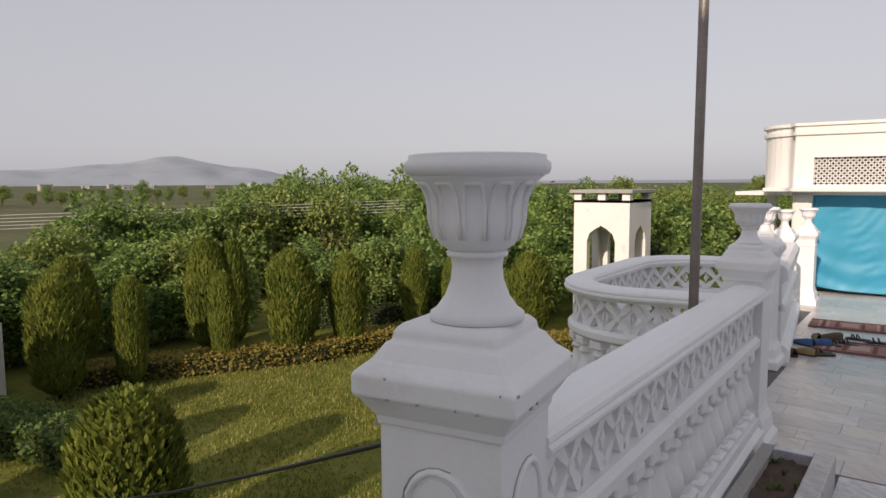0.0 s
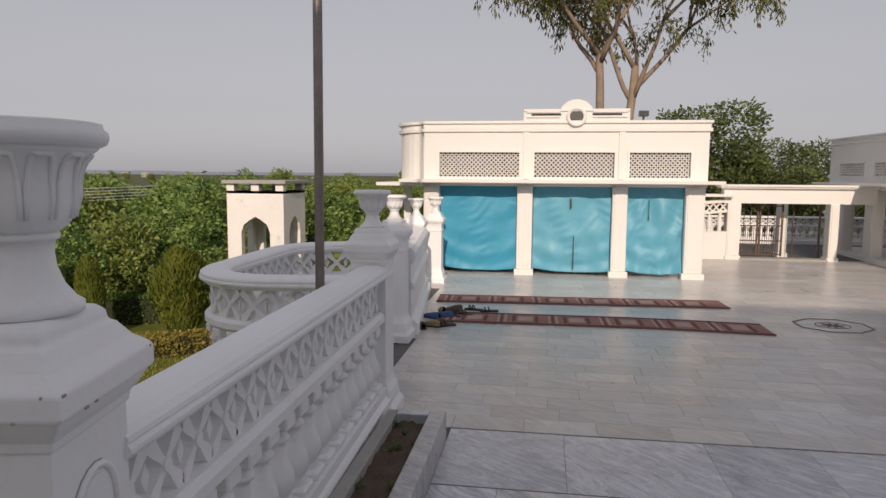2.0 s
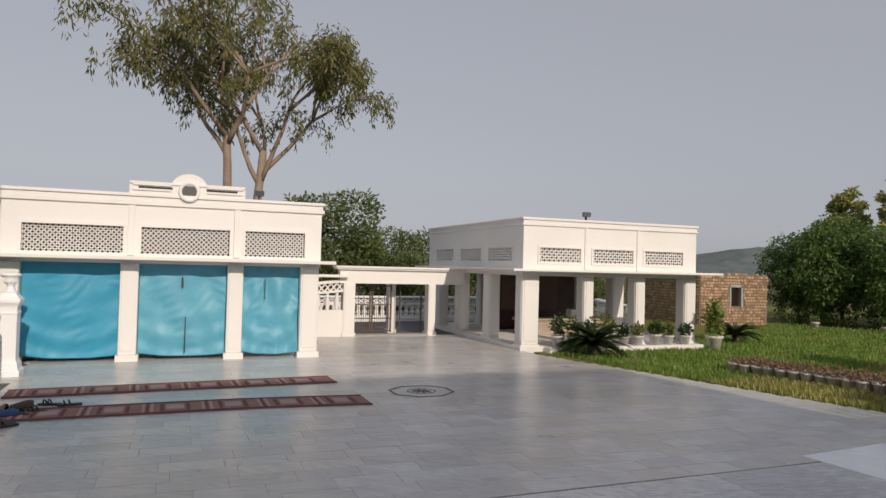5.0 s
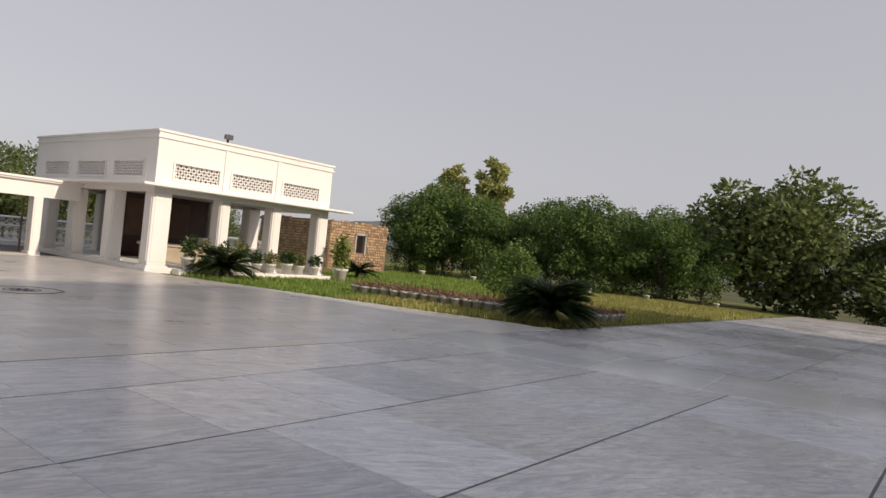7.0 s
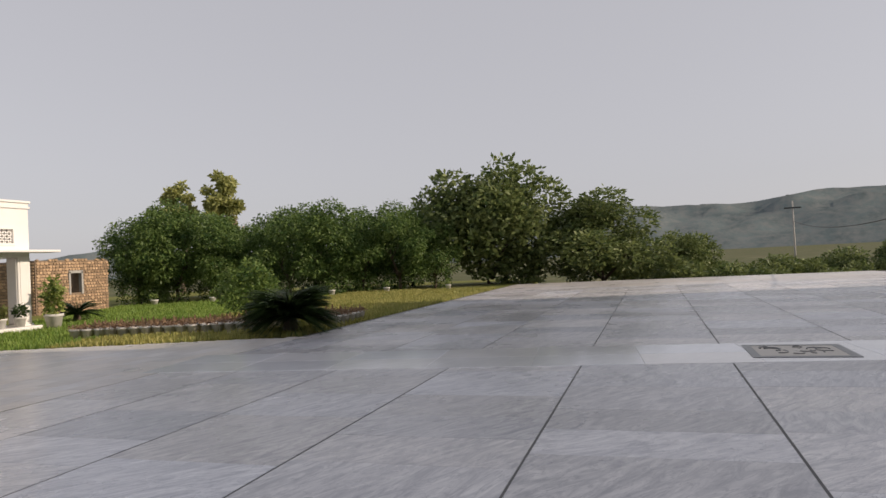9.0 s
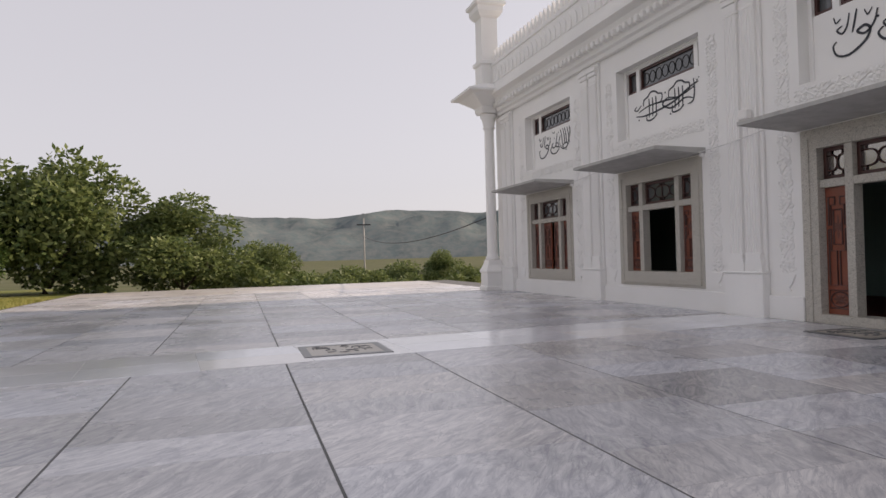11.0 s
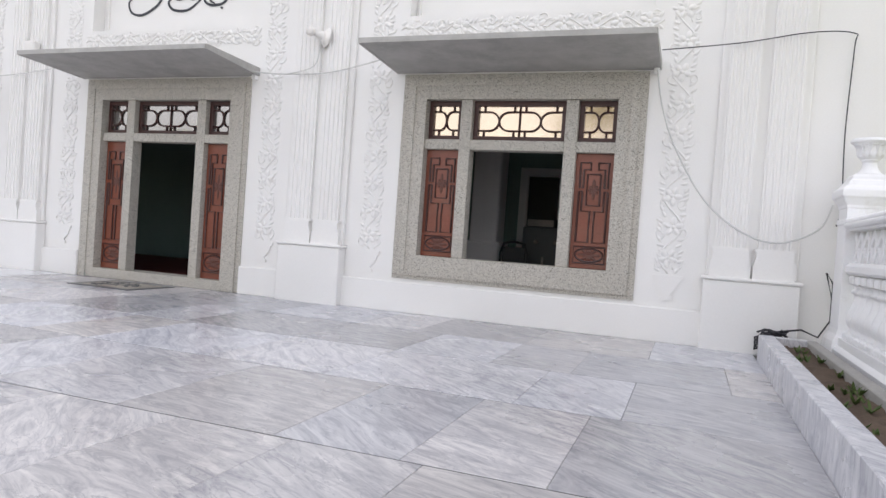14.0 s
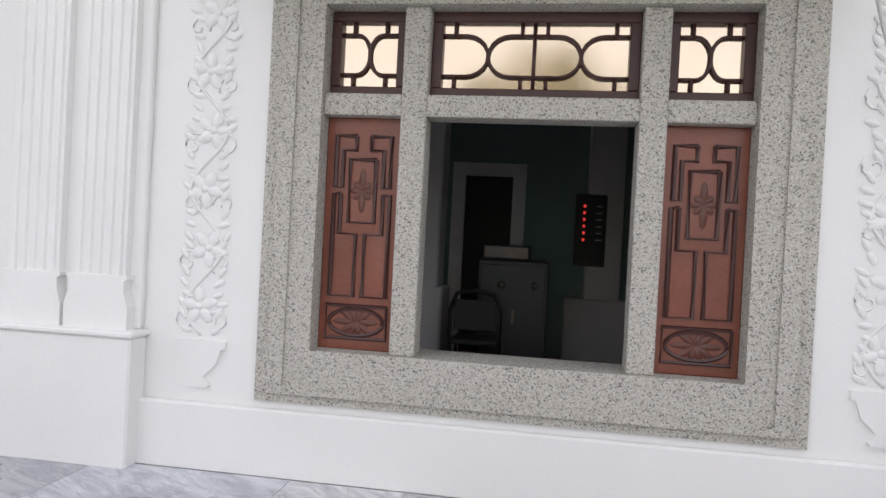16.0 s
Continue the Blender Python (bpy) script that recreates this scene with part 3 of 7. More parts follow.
def sheet(x0, x1, top, mat, seed, label):
    """A hanging sheet with folds and a sagging hem."""
    rnd = random.Random(seed)
    nx, nz = 80, 96
    v, f = [], []
    ph = [(rnd.uniform(2, 9), rnd.uniform(-6, 6), rnd.uniform(0, 6.3), rnd.uniform(0.004, 0.014)) for _ in range(9)]
    for j in range(nz + 1):
        for i in range(nx + 1):
            u, w = i / nx, j / nz
            sag = 0.05 * math.sin(math.pi * u) * (1 - w) + 0.03 * (u - 0.5) * (1 - w)
            z = lerp(0.06 - sag + 0.05, top, w)
            d = sum(a * math.sin(p * u * 2.2 + q * w * 2 + r) for p, q, r, a in ph)
            d += 0.025 * math.sin(math.pi * u) * math.sin(math.pi * w) + 0.02 * math.sin(26 * w + 3 * math.sin(3 * u)) * (1 - w) ** 2 + 0.005 * math.sin(60 * w + 7 * math.sin(4 * u + seed)) * max(0, math.sin(9 * u + 5 * w + seed)) ** 2 + 0.004 * math.sin(44 * (u - 0.5 * w) + 4 * math.sin(5 * w)) * max(0, math.sin(5 * w - 7 * u + 2 * seed)) ** 2
            v.append((lerp(x0, x1, u), P1Y + 0.12 - d, z))
    for j in range(nz):
        for i in range(nx):
            a = j * (nx + 1) + i
            f.append((a, a + 1, a + nx + 2, a + nx + 1))
    s = Shape().add(v, f, True)
    o = s.ob("hanging_sheet", mat, label=label, category="curtain", group="sheets closing the pavilion")
    so = o.modifiers.new("thickness", 'SOLIDIFY')
    so.thickness = 0.004
    return o


# a dark strip before the uncut sheet, painting the shade of a slit
def slit(o, x, z0, z1, w):
    Shape().prism([(x - w * 0.3, z0), (x + w, z0 + 0.03), (x + w * 0.6, z1), (x - w * 0.4, z1 - 0.02)], 'y', P1Y + 0.04, P1Y + 0.05).ob("slit", DARK, o, "dark strip for the shade in a slit")


sheet(-1.65, 0.02, 1.9, TARP, 1, "bright blue plastic sheet hung across a bay")
o = sheet(0.37, 2.01, 1.9, TARP_PALE, 2, "faded pale blue plastic sheet with a slit")
slit(o, 1.24, 0.12, 0.86, 0.018)
slit(o, 1.16, 1.42, 1.66, 0.03)
o = sheet(2.34, 3.49, 1.9, TARP_PALE, 3, "faded blue plastic sheet with folds at its hem")
slit(o, 2.78, 1.2, 1.65, 0.012)


def pavilion_east():
    """White open pavilion with square columns beside the lawn."""
    p = thing("pavilion", "white open pavilion with square columns and pierced screens beside the lawn", "pavilion", at=(8.87, 15.72, 0))
    L, W, H = 5.25, 6.7, 3.25       # along x, along y, height
    s = Shape()
    # south and west walls above the columns, with openings for the screens
    so = [(0.45, 1.62), (1.98, 3.2), (3.56, 4.8)]
    wo = [(0.55, 1.98), (2.45, 3.95), (4.5, 6.0)]
    z0, z1 = 2.17, 2.52
    s.box(0, L, 0, 0.25, z1, 3.05)
    s.box(0, L, 0, 0.25, 1.82, z0)
    e = [0] + [v for o in so for v in o] + [L]
    for a, b in zip(e[::2], e[1::2]):
        s.box(a, b, 0, 0.25, z0, z1)
    s.box(0, 0.25, 0.25, W, z1, 3.05)
    s.box(0, 0.25, 0.25, W, 1.82, z0)
    e = [0.25] + [v for o in wo for v in o] + [W]
    for a, b in zip(e[::2], e[1::2]):
        s.box(0, 0.25, a, b, z0, z1)
    s.box(L - 0.25, L, 0.25, W, 1.82, 3.05)
    s.box(0.25, L - 0.25, W - 0.25, W, 1.82, 3.05)
    s.ob("wall", CREAM, p)
    Shape().box(0.25, L - 0.25, 0.25, W - 0.25, 2.85, 2.95).ob("roof", CEMENT, p)
    # grey in place of wall white, putting the inside's shade into colour
    Shape().box(0.25, L - 0.25, 0.25, W - 0.25, 1.9, 1.98).ob("ceiling", CEMENT, p)
    s = Shape()
    for a, b, o in ((3.05, 3.1, 0.04), (3.1, 3.19, 0.015), (3.19, 3.25, 0.05)):
        s.box(-o, L + o, -o, W + o, a, b, 0.008)
    s.ob("cornice", CREAM, p)
    s = Shape()
    s.box(-0.5, L + 0.5, -0.5, 0, 1.93, 1.99, 0.01)
    s.box(-0.5, 0, 0, W, 1.93, 1.99, 0.01)
    s.ob("canopy", CREAM, p)
    for a, b in so:
        lattice("lattice_screen", p, a, b, z0, z1, 0.03, 0.135, CREAM)
        # added dark sheet gives the screen holes their shade
        Shape().box(a, b, 0.18, 0.2, z0, z1).ob("screen_shade", GREYBACK, p)
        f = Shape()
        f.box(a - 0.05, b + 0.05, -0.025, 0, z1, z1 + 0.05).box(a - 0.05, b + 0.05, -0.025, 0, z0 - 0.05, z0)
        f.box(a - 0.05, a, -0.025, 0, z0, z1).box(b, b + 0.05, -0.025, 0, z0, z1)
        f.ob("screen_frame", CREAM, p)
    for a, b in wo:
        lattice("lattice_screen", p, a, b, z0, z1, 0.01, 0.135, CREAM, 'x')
        # added dark sheet, shade for the west screen holes
        Shape().box(0.18, 0.2, a, b, z0, z1).ob("screen_shade", GREYBACK, p)
        f = Shape()
        f.box(-0.025, 0, a - 0.05, b + 0.05, z1, z1 + 0.05).box(-0.025, 0, a - 0.05, b + 0.05, z0 - 0.05, z0)
        f.box(-0.025, 0, a - 0.05, a, z0, z1).box(-0.025, 0, b, b + 0.05, z0, z1)
        f.ob("screen_frame", CREAM, p)
    for x in (1.78, 3.36):
        Shape().box(x - 0.05, x + 0.05, -0.03, 0, 2.0, 3.05, 0.006).ob("pilaster", CREAM, p)

    def column(x, y, w=0.42, d=0.42):
        c = Shape()
        c.box(x, x + w, y, y + d, 0.14, 1.82, 0.015)
        c.box(x - 0.03, x + w + 0.03, y - 0.03, y + d + 0.03, -0.05, 0.14, 0.01)
        c.box(x + 0.05, x + w - 0.05, y - 0.015, y, 0.22, 1.78, 0.004)
        c.box(x - 0.015, x, y + 0.05, y + d - 0.05, 0.22, 1.78, 0.004)
        c.ob("column", CREAM, p)
    for x, w in ((0.0, 0.46), (1.75, 0.28), (3.32, 0.29), (4.91, 0.36)):
        column(x, 0.0, w, 0.38)
    for y in (1.85, 3.9, 5.62):
        column(0.0, y, 0.3, 0.46)
    for x, y in ((1.7, 6.2), (3.2, 6.2), (4.8, 6.2), (4.8, 3.1)):
        column(x, y, 0.4, 0.4)
    Shape().box(-0.05, L + 0.05, -0.04, W + 0.05, -0.2, 0.1, 0.01).box(0.6, L, -0.36, -0.04, -0.2, 0.098, 0.01).ob("plinth", CREAM, p)
    return p


pavilion_east()


def link_wall():
    """Low flat-roofed passage between the two pavilions."""
    p = thing("passage", "white flat passage roof on square posts beside the pavilions", "passage")
    s = Shape()
    s.box(5.2, 8.87, 19.4, 19.7, 1.46, 1.84).box(5.1, 8.87, 19.3, 19.8, 1.84, 1.88, 0.008).box(5.06, 8.87, 19.26, 19.84, 1.88, 1.94, 0.01)
    s.ob("beam", CREAM, p)
    for x, w, y in ((5.3, 0.33, 19.38), (7.78, 0.22, 19.38), (6.88, 0.2, 20.3)):
        c = Shape().box(x, x + w, y, y + 0.34, 0.1, 1.46, 0.012)
        c.box(x - 0.03, x + w + 0.03, y - 0.03, y + 0.37, -0.02, 0.1, 0.01)
        c.box(x + 0.04, x + w - 0.04, y - 0.012, y, 0.16, 1.4, 0.003)
        c.ob("post", CREAM, p)
    Shape().box(5.63, 7.78, 19.34, 19.72, -0.01, 0.045, 0.01).ob("threshold", CEMENT, p)
    Shape().box(3.95, 5.3, 19.4, 19.6, -0.02, 0.72).ob("side_wall", CREAM, p)
    Shape().box(3.95, 5.4, 19.2, 19.75, 1.62, 1.69, 0.008).ob("side_roof", CREAM, p)
    for k in range(5):
        x = 4.1 + k * 0.26
        t = (x - 3.95) / 1.35
        Shape().lathe([(0.05, 0.72), (0.06, 0.76), (0.04, 0.79), (0.085, 0.9), (0.04, 1.04 + 0.1 * t), (0.055, 1.1 + 0.12 * t)], 12, x, 19.5).ob("baluster", CREAM, p)
    out = [(3.95, 1.08), (5.3, 1.22), (5.3, 1.28), (3.95, 1.14)]
    Shape().prism(out, 'y', 19.42, 19.58).ob("side_rail", CREAM, p)
    for k in range(8):
        x = 3.97 + k * 0.165
        z = 1.14 + 0.14 * (x - 3.95) / 1.35
        s = Shape()
        for sg in (0, 1):
            u0, u1 = (x, x + 0.16) if sg == 0 else (x + 0.16, x)
            d = 0.022 if sg == 0 else -0.022
            s.prism([(u0 - d, z), (u0 + d, z), (u1 + d, z + 0.2), (u1 - d, z + 0.2)], 'y', 19.46 + 0.002 * sg, 19.54 - 0.002 * sg)
        s.ob("pierced_panel", CREAM, p)
    Shape().prism([(3.95, 1.34), (5.3, 1.48), (5.3, 1.56), (3.95, 1.42)], 'y', 19.41, 19.59).ob("side_rail", CREAM, p)


link_wall()

# ---- mosque front ----
MY = -7.75            # plane of the wall
BAYS = [2.46, 7.44, 12.5, 17.5]
HW = 1.40
CARPET_RED = material("red_carpet", (0.16, 0.03, 0.03), 0.95, 0.2, 3, 0.3, 80)
# amber metal tint stands for the bright sky reflected in the glass
PANE = material("amber_mirror_pane", (0.74, 0.60, 0.45), 0.10, 0.06, 2.0, 0.02, 20, metal=0.85)
DULLPANE = material("dusty_dark_pane", (0.08, 0.085, 0.09), 0.12, 0.15, 3.0, 0.03, 20, spec=0.9)
SAFE = material("grey_steel_cabinet", (0.07, 0.075, 0.08), 0.45, 0.1, 3, 0.1)
LED = glow("red_digits", (0.8, 0.05, 0.04), 0.22)


def mosque_shell():
    s = Shape()
    edges = [-3.0] + [v for c in BAYS for v in (c - HW, c + HW)] + [21.2]
    for a, b in zip(edges[::2], edges[1::2]):
        s.box(a, b, MY - 0.35, MY, -0.01, 4.52)
    for i, c in enumerate(BAYS):
        s.box(c - HW, c + HW, MY - 0.35, MY, 2.82, 3.52)
        s.box(c - HW - 0.1, c + HW + 0.1, MY - 0.45, MY - 0.2, 3.52, 4.52)
        if i != 1:
            s.box(c - HW, c + HW, MY - 0.35, MY, -0.01, 0.40)
    e2 = [-3.0] + [v for c, d in zip(BAYS, (0.02, 0.06, 0.1, 0.15)) for v in (c - d - 1.36, c - d + 1.36)] + [21.2]
    for a, b in zip(e2[::2], e2[1::2]):
        s.box(a, b, MY - 0.45, MY - 0.2, 4.52, 4.98)
    for a, b in zip(edges[::2], edges[1::2]):
        s.box(a, b, MY - 0.35, MY, 4.52, 5.06)
    s.box(-3.0, 21.2, MY - 0.45, MY - 0.2, 4.98, 5.06)
    s.box(-3.0, 21.2, MY - 0.35, MY, 5.06, 7.3)
    s.ob("wall_south", WALLWHITE, label="white painted front wall of the mosque", category="wall", kind="structure")
    s = Shape()
    s.box(-3.0, -2.7, -24, MY - 0.35, -0.01, 7.3).box(20.9, 21.2, -24, MY - 0.35, -0.01, 7.3).box(-2.7, 20.9, -24.3, -24, -0.01, 7.3)
    s.ob("wall_back", WALLWHITE, label="plain outer walls of the mosque", category="wall", kind="structure")
    Shape().box(-2.7, 20.9, -24, MY - 0.35, 5.2, 5.4).ob("ceiling", WALLWHITE, label="flat ceiling of the prayer hall", category="ceiling", kind="structure")
    Shape().box(-2.7, 20.9, -24, MY - 0.35, -0.05, 0.05).ob("floor_inside", CARPET_RED, label="red carpeted floor of the hall", category="floor", kind="structure")
    Shape().box(-2.7, 20.9, -12.4, -12.2, 0.05, 5.2).ob("wall_inside", GREENWALL, label="pale green wall inside the hall", category="wall", kind="structure")
    # unseen block, added so that its shadow covers the terrace floor
    Shape().box(-3.0, 12.0, -24, -10, 7.3, 10.6).ob("shade_block", WALLWHITE, label="unseen block added to shade the terrace", category="wall", kind="structure")
    # plinth course between the pedestals
    s = Shape()
    stops = [-0.45] + [v for i, c in enumerate(BAYS) for v in ((c - HW, c + HW) if i == 1 else ())] + [21.2]
    for a, b in zip(stops[::2], stops[1::2]):
        s.box(a, b, MY, MY + 0.05, -0.01, 0.36, 0.012)
    s.ob("plinth", WALLWHITE, label="white plinth along the mosque wall", category="plinth", kind="structure")


mosque_shell()


def flutes(s, x, z0, z1, w, y):
    """A shaft with raised flutes, pushed up from its plan."""
    out = [(x - w / 2, MY), (x - w / 2, y)]
    n = 5
    for k in range(n):
        a = x - w / 2 + 0.035 + k * (w - 0.07) / (n - 1)
        out += [(a - 0.016, y), (a - 0.009, y + 0.015), (a + 0.009, y + 0.015), (a + 0.016, y)]
    out += [(x + w / 2, y), (x + w / 2, MY)]
    s.prism(out, 'z', z0, z1)


def pilaster(x):
    p = thing("pilaster", "white twin fluted pilaster on a square pedestal against the wall", "pilaster", "pilasters of the front")
    s = Shape()
    s.box(x - 0.44, x + 0.44, MY, MY + 0.16, -0.01, 0.70, 0.012)
    s.box(x - 0.46, x + 0.46, MY, MY + 0.18, 0.70, 0.735, 0.01)
    s.ob("pedestal", WALLWHITE, p)
    Shape().box(x - 0.42, x + 0.42, MY, MY + 0.05, 0.735, 5.5, 0.01).ob("backing", WALLWHITE, p)
    for q in (x - 0.2, x + 0.2):
        s = Shape()
        prof = [(0.19, 0.735), (0.19, 0.86), (0.165, 0.94), (0.165, 1.0), (0.18, 1.01), (0.18, 1.03)]
        out = [(q - a, z) for a, z in prof] + [(q + a, z) for a, z in prof[::-1]]
        s.prism(out, 'y', MY + 0.05, MY + 0.125)
        s.ob("shaft_base", WALLWHITE, p)
        s = Shape()
        flutes(s, q, 1.03, 5.0, 0.31, MY + 0.1)
        s.ob("shaft", WALLWHITE, p)
        s = Shape()
        for a, b, o in ((5.0, 5.06, 0.17), (5.06, 5.2, 0.155), (5.2, 5.3, 0.18), (5.3, 5.42, 0.2)):
            s.box(q - o, q + o, MY, MY + 0.08 + (o - 0.14), a, b, 0.012)
        s.ob("capital", WALLWHITE, p)
    return p


pilaster(-0.05)
for i in range(3):
    pilaster((BAYS[i] + BAYS[i + 1]) / 2)
pilaster(20.2)


def vine(name, x0, z0, x1, z1, w, seed):
    """Carved plaster relief: a winding stem with five-petalled flowers, leaves and, when upright, an urn at the foot."""
    rnd = random.Random(seed)
    p = thing(name, "white plaster relief of flowering vines on the wall", "wall relief", "carved vines of the front")
    n = max(3, int(math.hypot(x1 - x0, z1 - z0) / 0.3))
    up = abs(z1 - z0) > abs(x1 - x0)
    d = Vector((x1 - x0, 0, z1 - z0)) / n
    side = Vector((d.z, 0, -d.x)).normalized()
    o = Vector((x0, MY + 0.004, z0))
    stem = [o + d * (k / 6) + side * math.sin(k * math.pi / 6) * w * 0.34 for k in range(n * 6 + 1)]
    Shape().tube(stem, 0.009, 6).ob("stem", WALLWHITE, p)

    def blob(s, c, ax, ay, turn, h):
        ca, sa = math.cos(turn), math.sin(turn)
        v = [c + Vector((0, h, 0))]
        for ring, hh in ((0.62, h * 0.8), (1.0, 0.0)):
            for k in range(7):
                a = 2 * math.pi * k / 7
                px, pz = ax * ring * math.cos(a), ay * ring * math.sin(a)
                v.append(c + Vector((px * ca - pz * sa, hh, px * sa + pz * ca)))
        f = [(0, 1 + k, 1 + (k + 1) % 7) for k in range(7)]
        f += [(1 + k, 8 + k, 8 + (k + 1) % 7, 1 + (k + 1) % 7) for k in range(7)]
        s.add(v, f, True)
    for k in range(n):
        c = o + d * (k + 0.5) + side * math.sin((k + 0.5) * math.pi) * w * 0.06
        s = Shape()
        rot = rnd.uniform(0, 1)
        for j in range(5):
            a = rot + j * 2 * math.pi / 5
            blob(s, c + Vector((math.cos(a) * 0.06, 0, math.sin(a) * 0.06)), 0.05, 0.031, a, 0.012)
        blob(s, c, 0.024, 0.024, 0, 0.016)
        s.ob("flower", WALLWHITE, p)
        for sg in (-1, 1):
            s = Shape()
            e = o + d * (k + 0.25) + side * sg * w * 0.32
            t0 = rnd.uniform(0, 6.3)
            s.tube([e + Vector((math.cos(t0 + sg * j * 0.6), 0, math.sin(t0 + sg * j * 0.6))) * (0.012 + 0.005 * j) for j in range(12)], 0.006, 4)
            for q in (0.1, 0.4, 0.55, 0.7, 0.9):
                a = rnd.uniform(-0.5, 0.5) + (0.6 if sg > 0 else 2.5)
                blob(s, o + d * (k + q) + side * sg * w * rnd.uniform(0.25, 0.42), 0.04, 0.018, a, 0.009)
            s.ob("leaf_spray", WALLWHITE, p)
    if up:
        c = Vector((x0, 0, z0 - 0.02))
        prof = [(0.05, -0.26), (0.07, -0.24), (0.03, -0.2), (0.1, -0.13), (0.125, -0.05), (0.15, -0.04), (0.15, 0.0)]
        out = [(c.x - a, c.z + z) for a, z in prof] + [(c.x + a, c.z + z) for a, z in prof[::-1]]
        Shape().prism(out, 'y', MY, MY + 0.02).ob("urn_relief", WALLWHITE, p)
    return p


for i, c in enumerate(BAYS):
    for sg in (-1, 1):
        vine("carved_vine", c + sg * 1.73, 0.72, c + sg * 1.73, 4.9, 0.3, i * 7 + sg + 3)
    vine("carved_vine", c - 1.5, 3.36, c + 1.5, 3.36, 0.2, i + 40)


def stroke(s, pts, w, y, mirror=1):
    """A pen stroke on the wall: a smooth ribbon, thin at its ends, as thick as w between."""
    P = [pts[0]] + list(pts) + [pts[-1]]
    line = []
    for i in range(1, len(P) - 2):
        for k in range(7):
            t = k / 7
            line.append(tuple(0.5 * (2 * P[i][a] + (P[i + 1][a] - P[i - 1][a]) * t + (2 * P[i - 1][a] - 5 * P[i][a] + 4 * P[i + 1][a] - P[i + 2][a]) * t * t
                              + (3 * P[i][a] - P[i - 1][a] - 3 * P[i + 1][a] + P[i + 2][a]) * t ** 3) for a in (0, 1)))
    line.append(P[-1])
    v, f = [], []
    n = len(line)
    for i, (x, z) in enumerate(line):
        a, b = line[max(i - 1, 0)], line[min(i + 1, n - 1)]
        dx, dz = b[0] - a[0], b[1] - a[1]
        k = math.hypot(dx, dz) or 1
        h = w * (0.35 + 0.65 * math.sin(math.pi * (0.12 + 0.8 * i / (n - 1))))
        nx, nz = -dz / k * h, dx / k * h
        v += [(x + nx, y, z + nz), (x - nx, y, z - nz), (x + nx, y + 0.006, z + nz), (x - nx, y + 0.006, z - nz)]
    for i in range(n - 1):
        a = i * 4
        f += [(a + 2, a + 3, a + 7, a + 6), (a, a + 2, a + 6, a + 4), (a + 1, a + 5, a + 7, a + 3)]
    s.add(v, f)


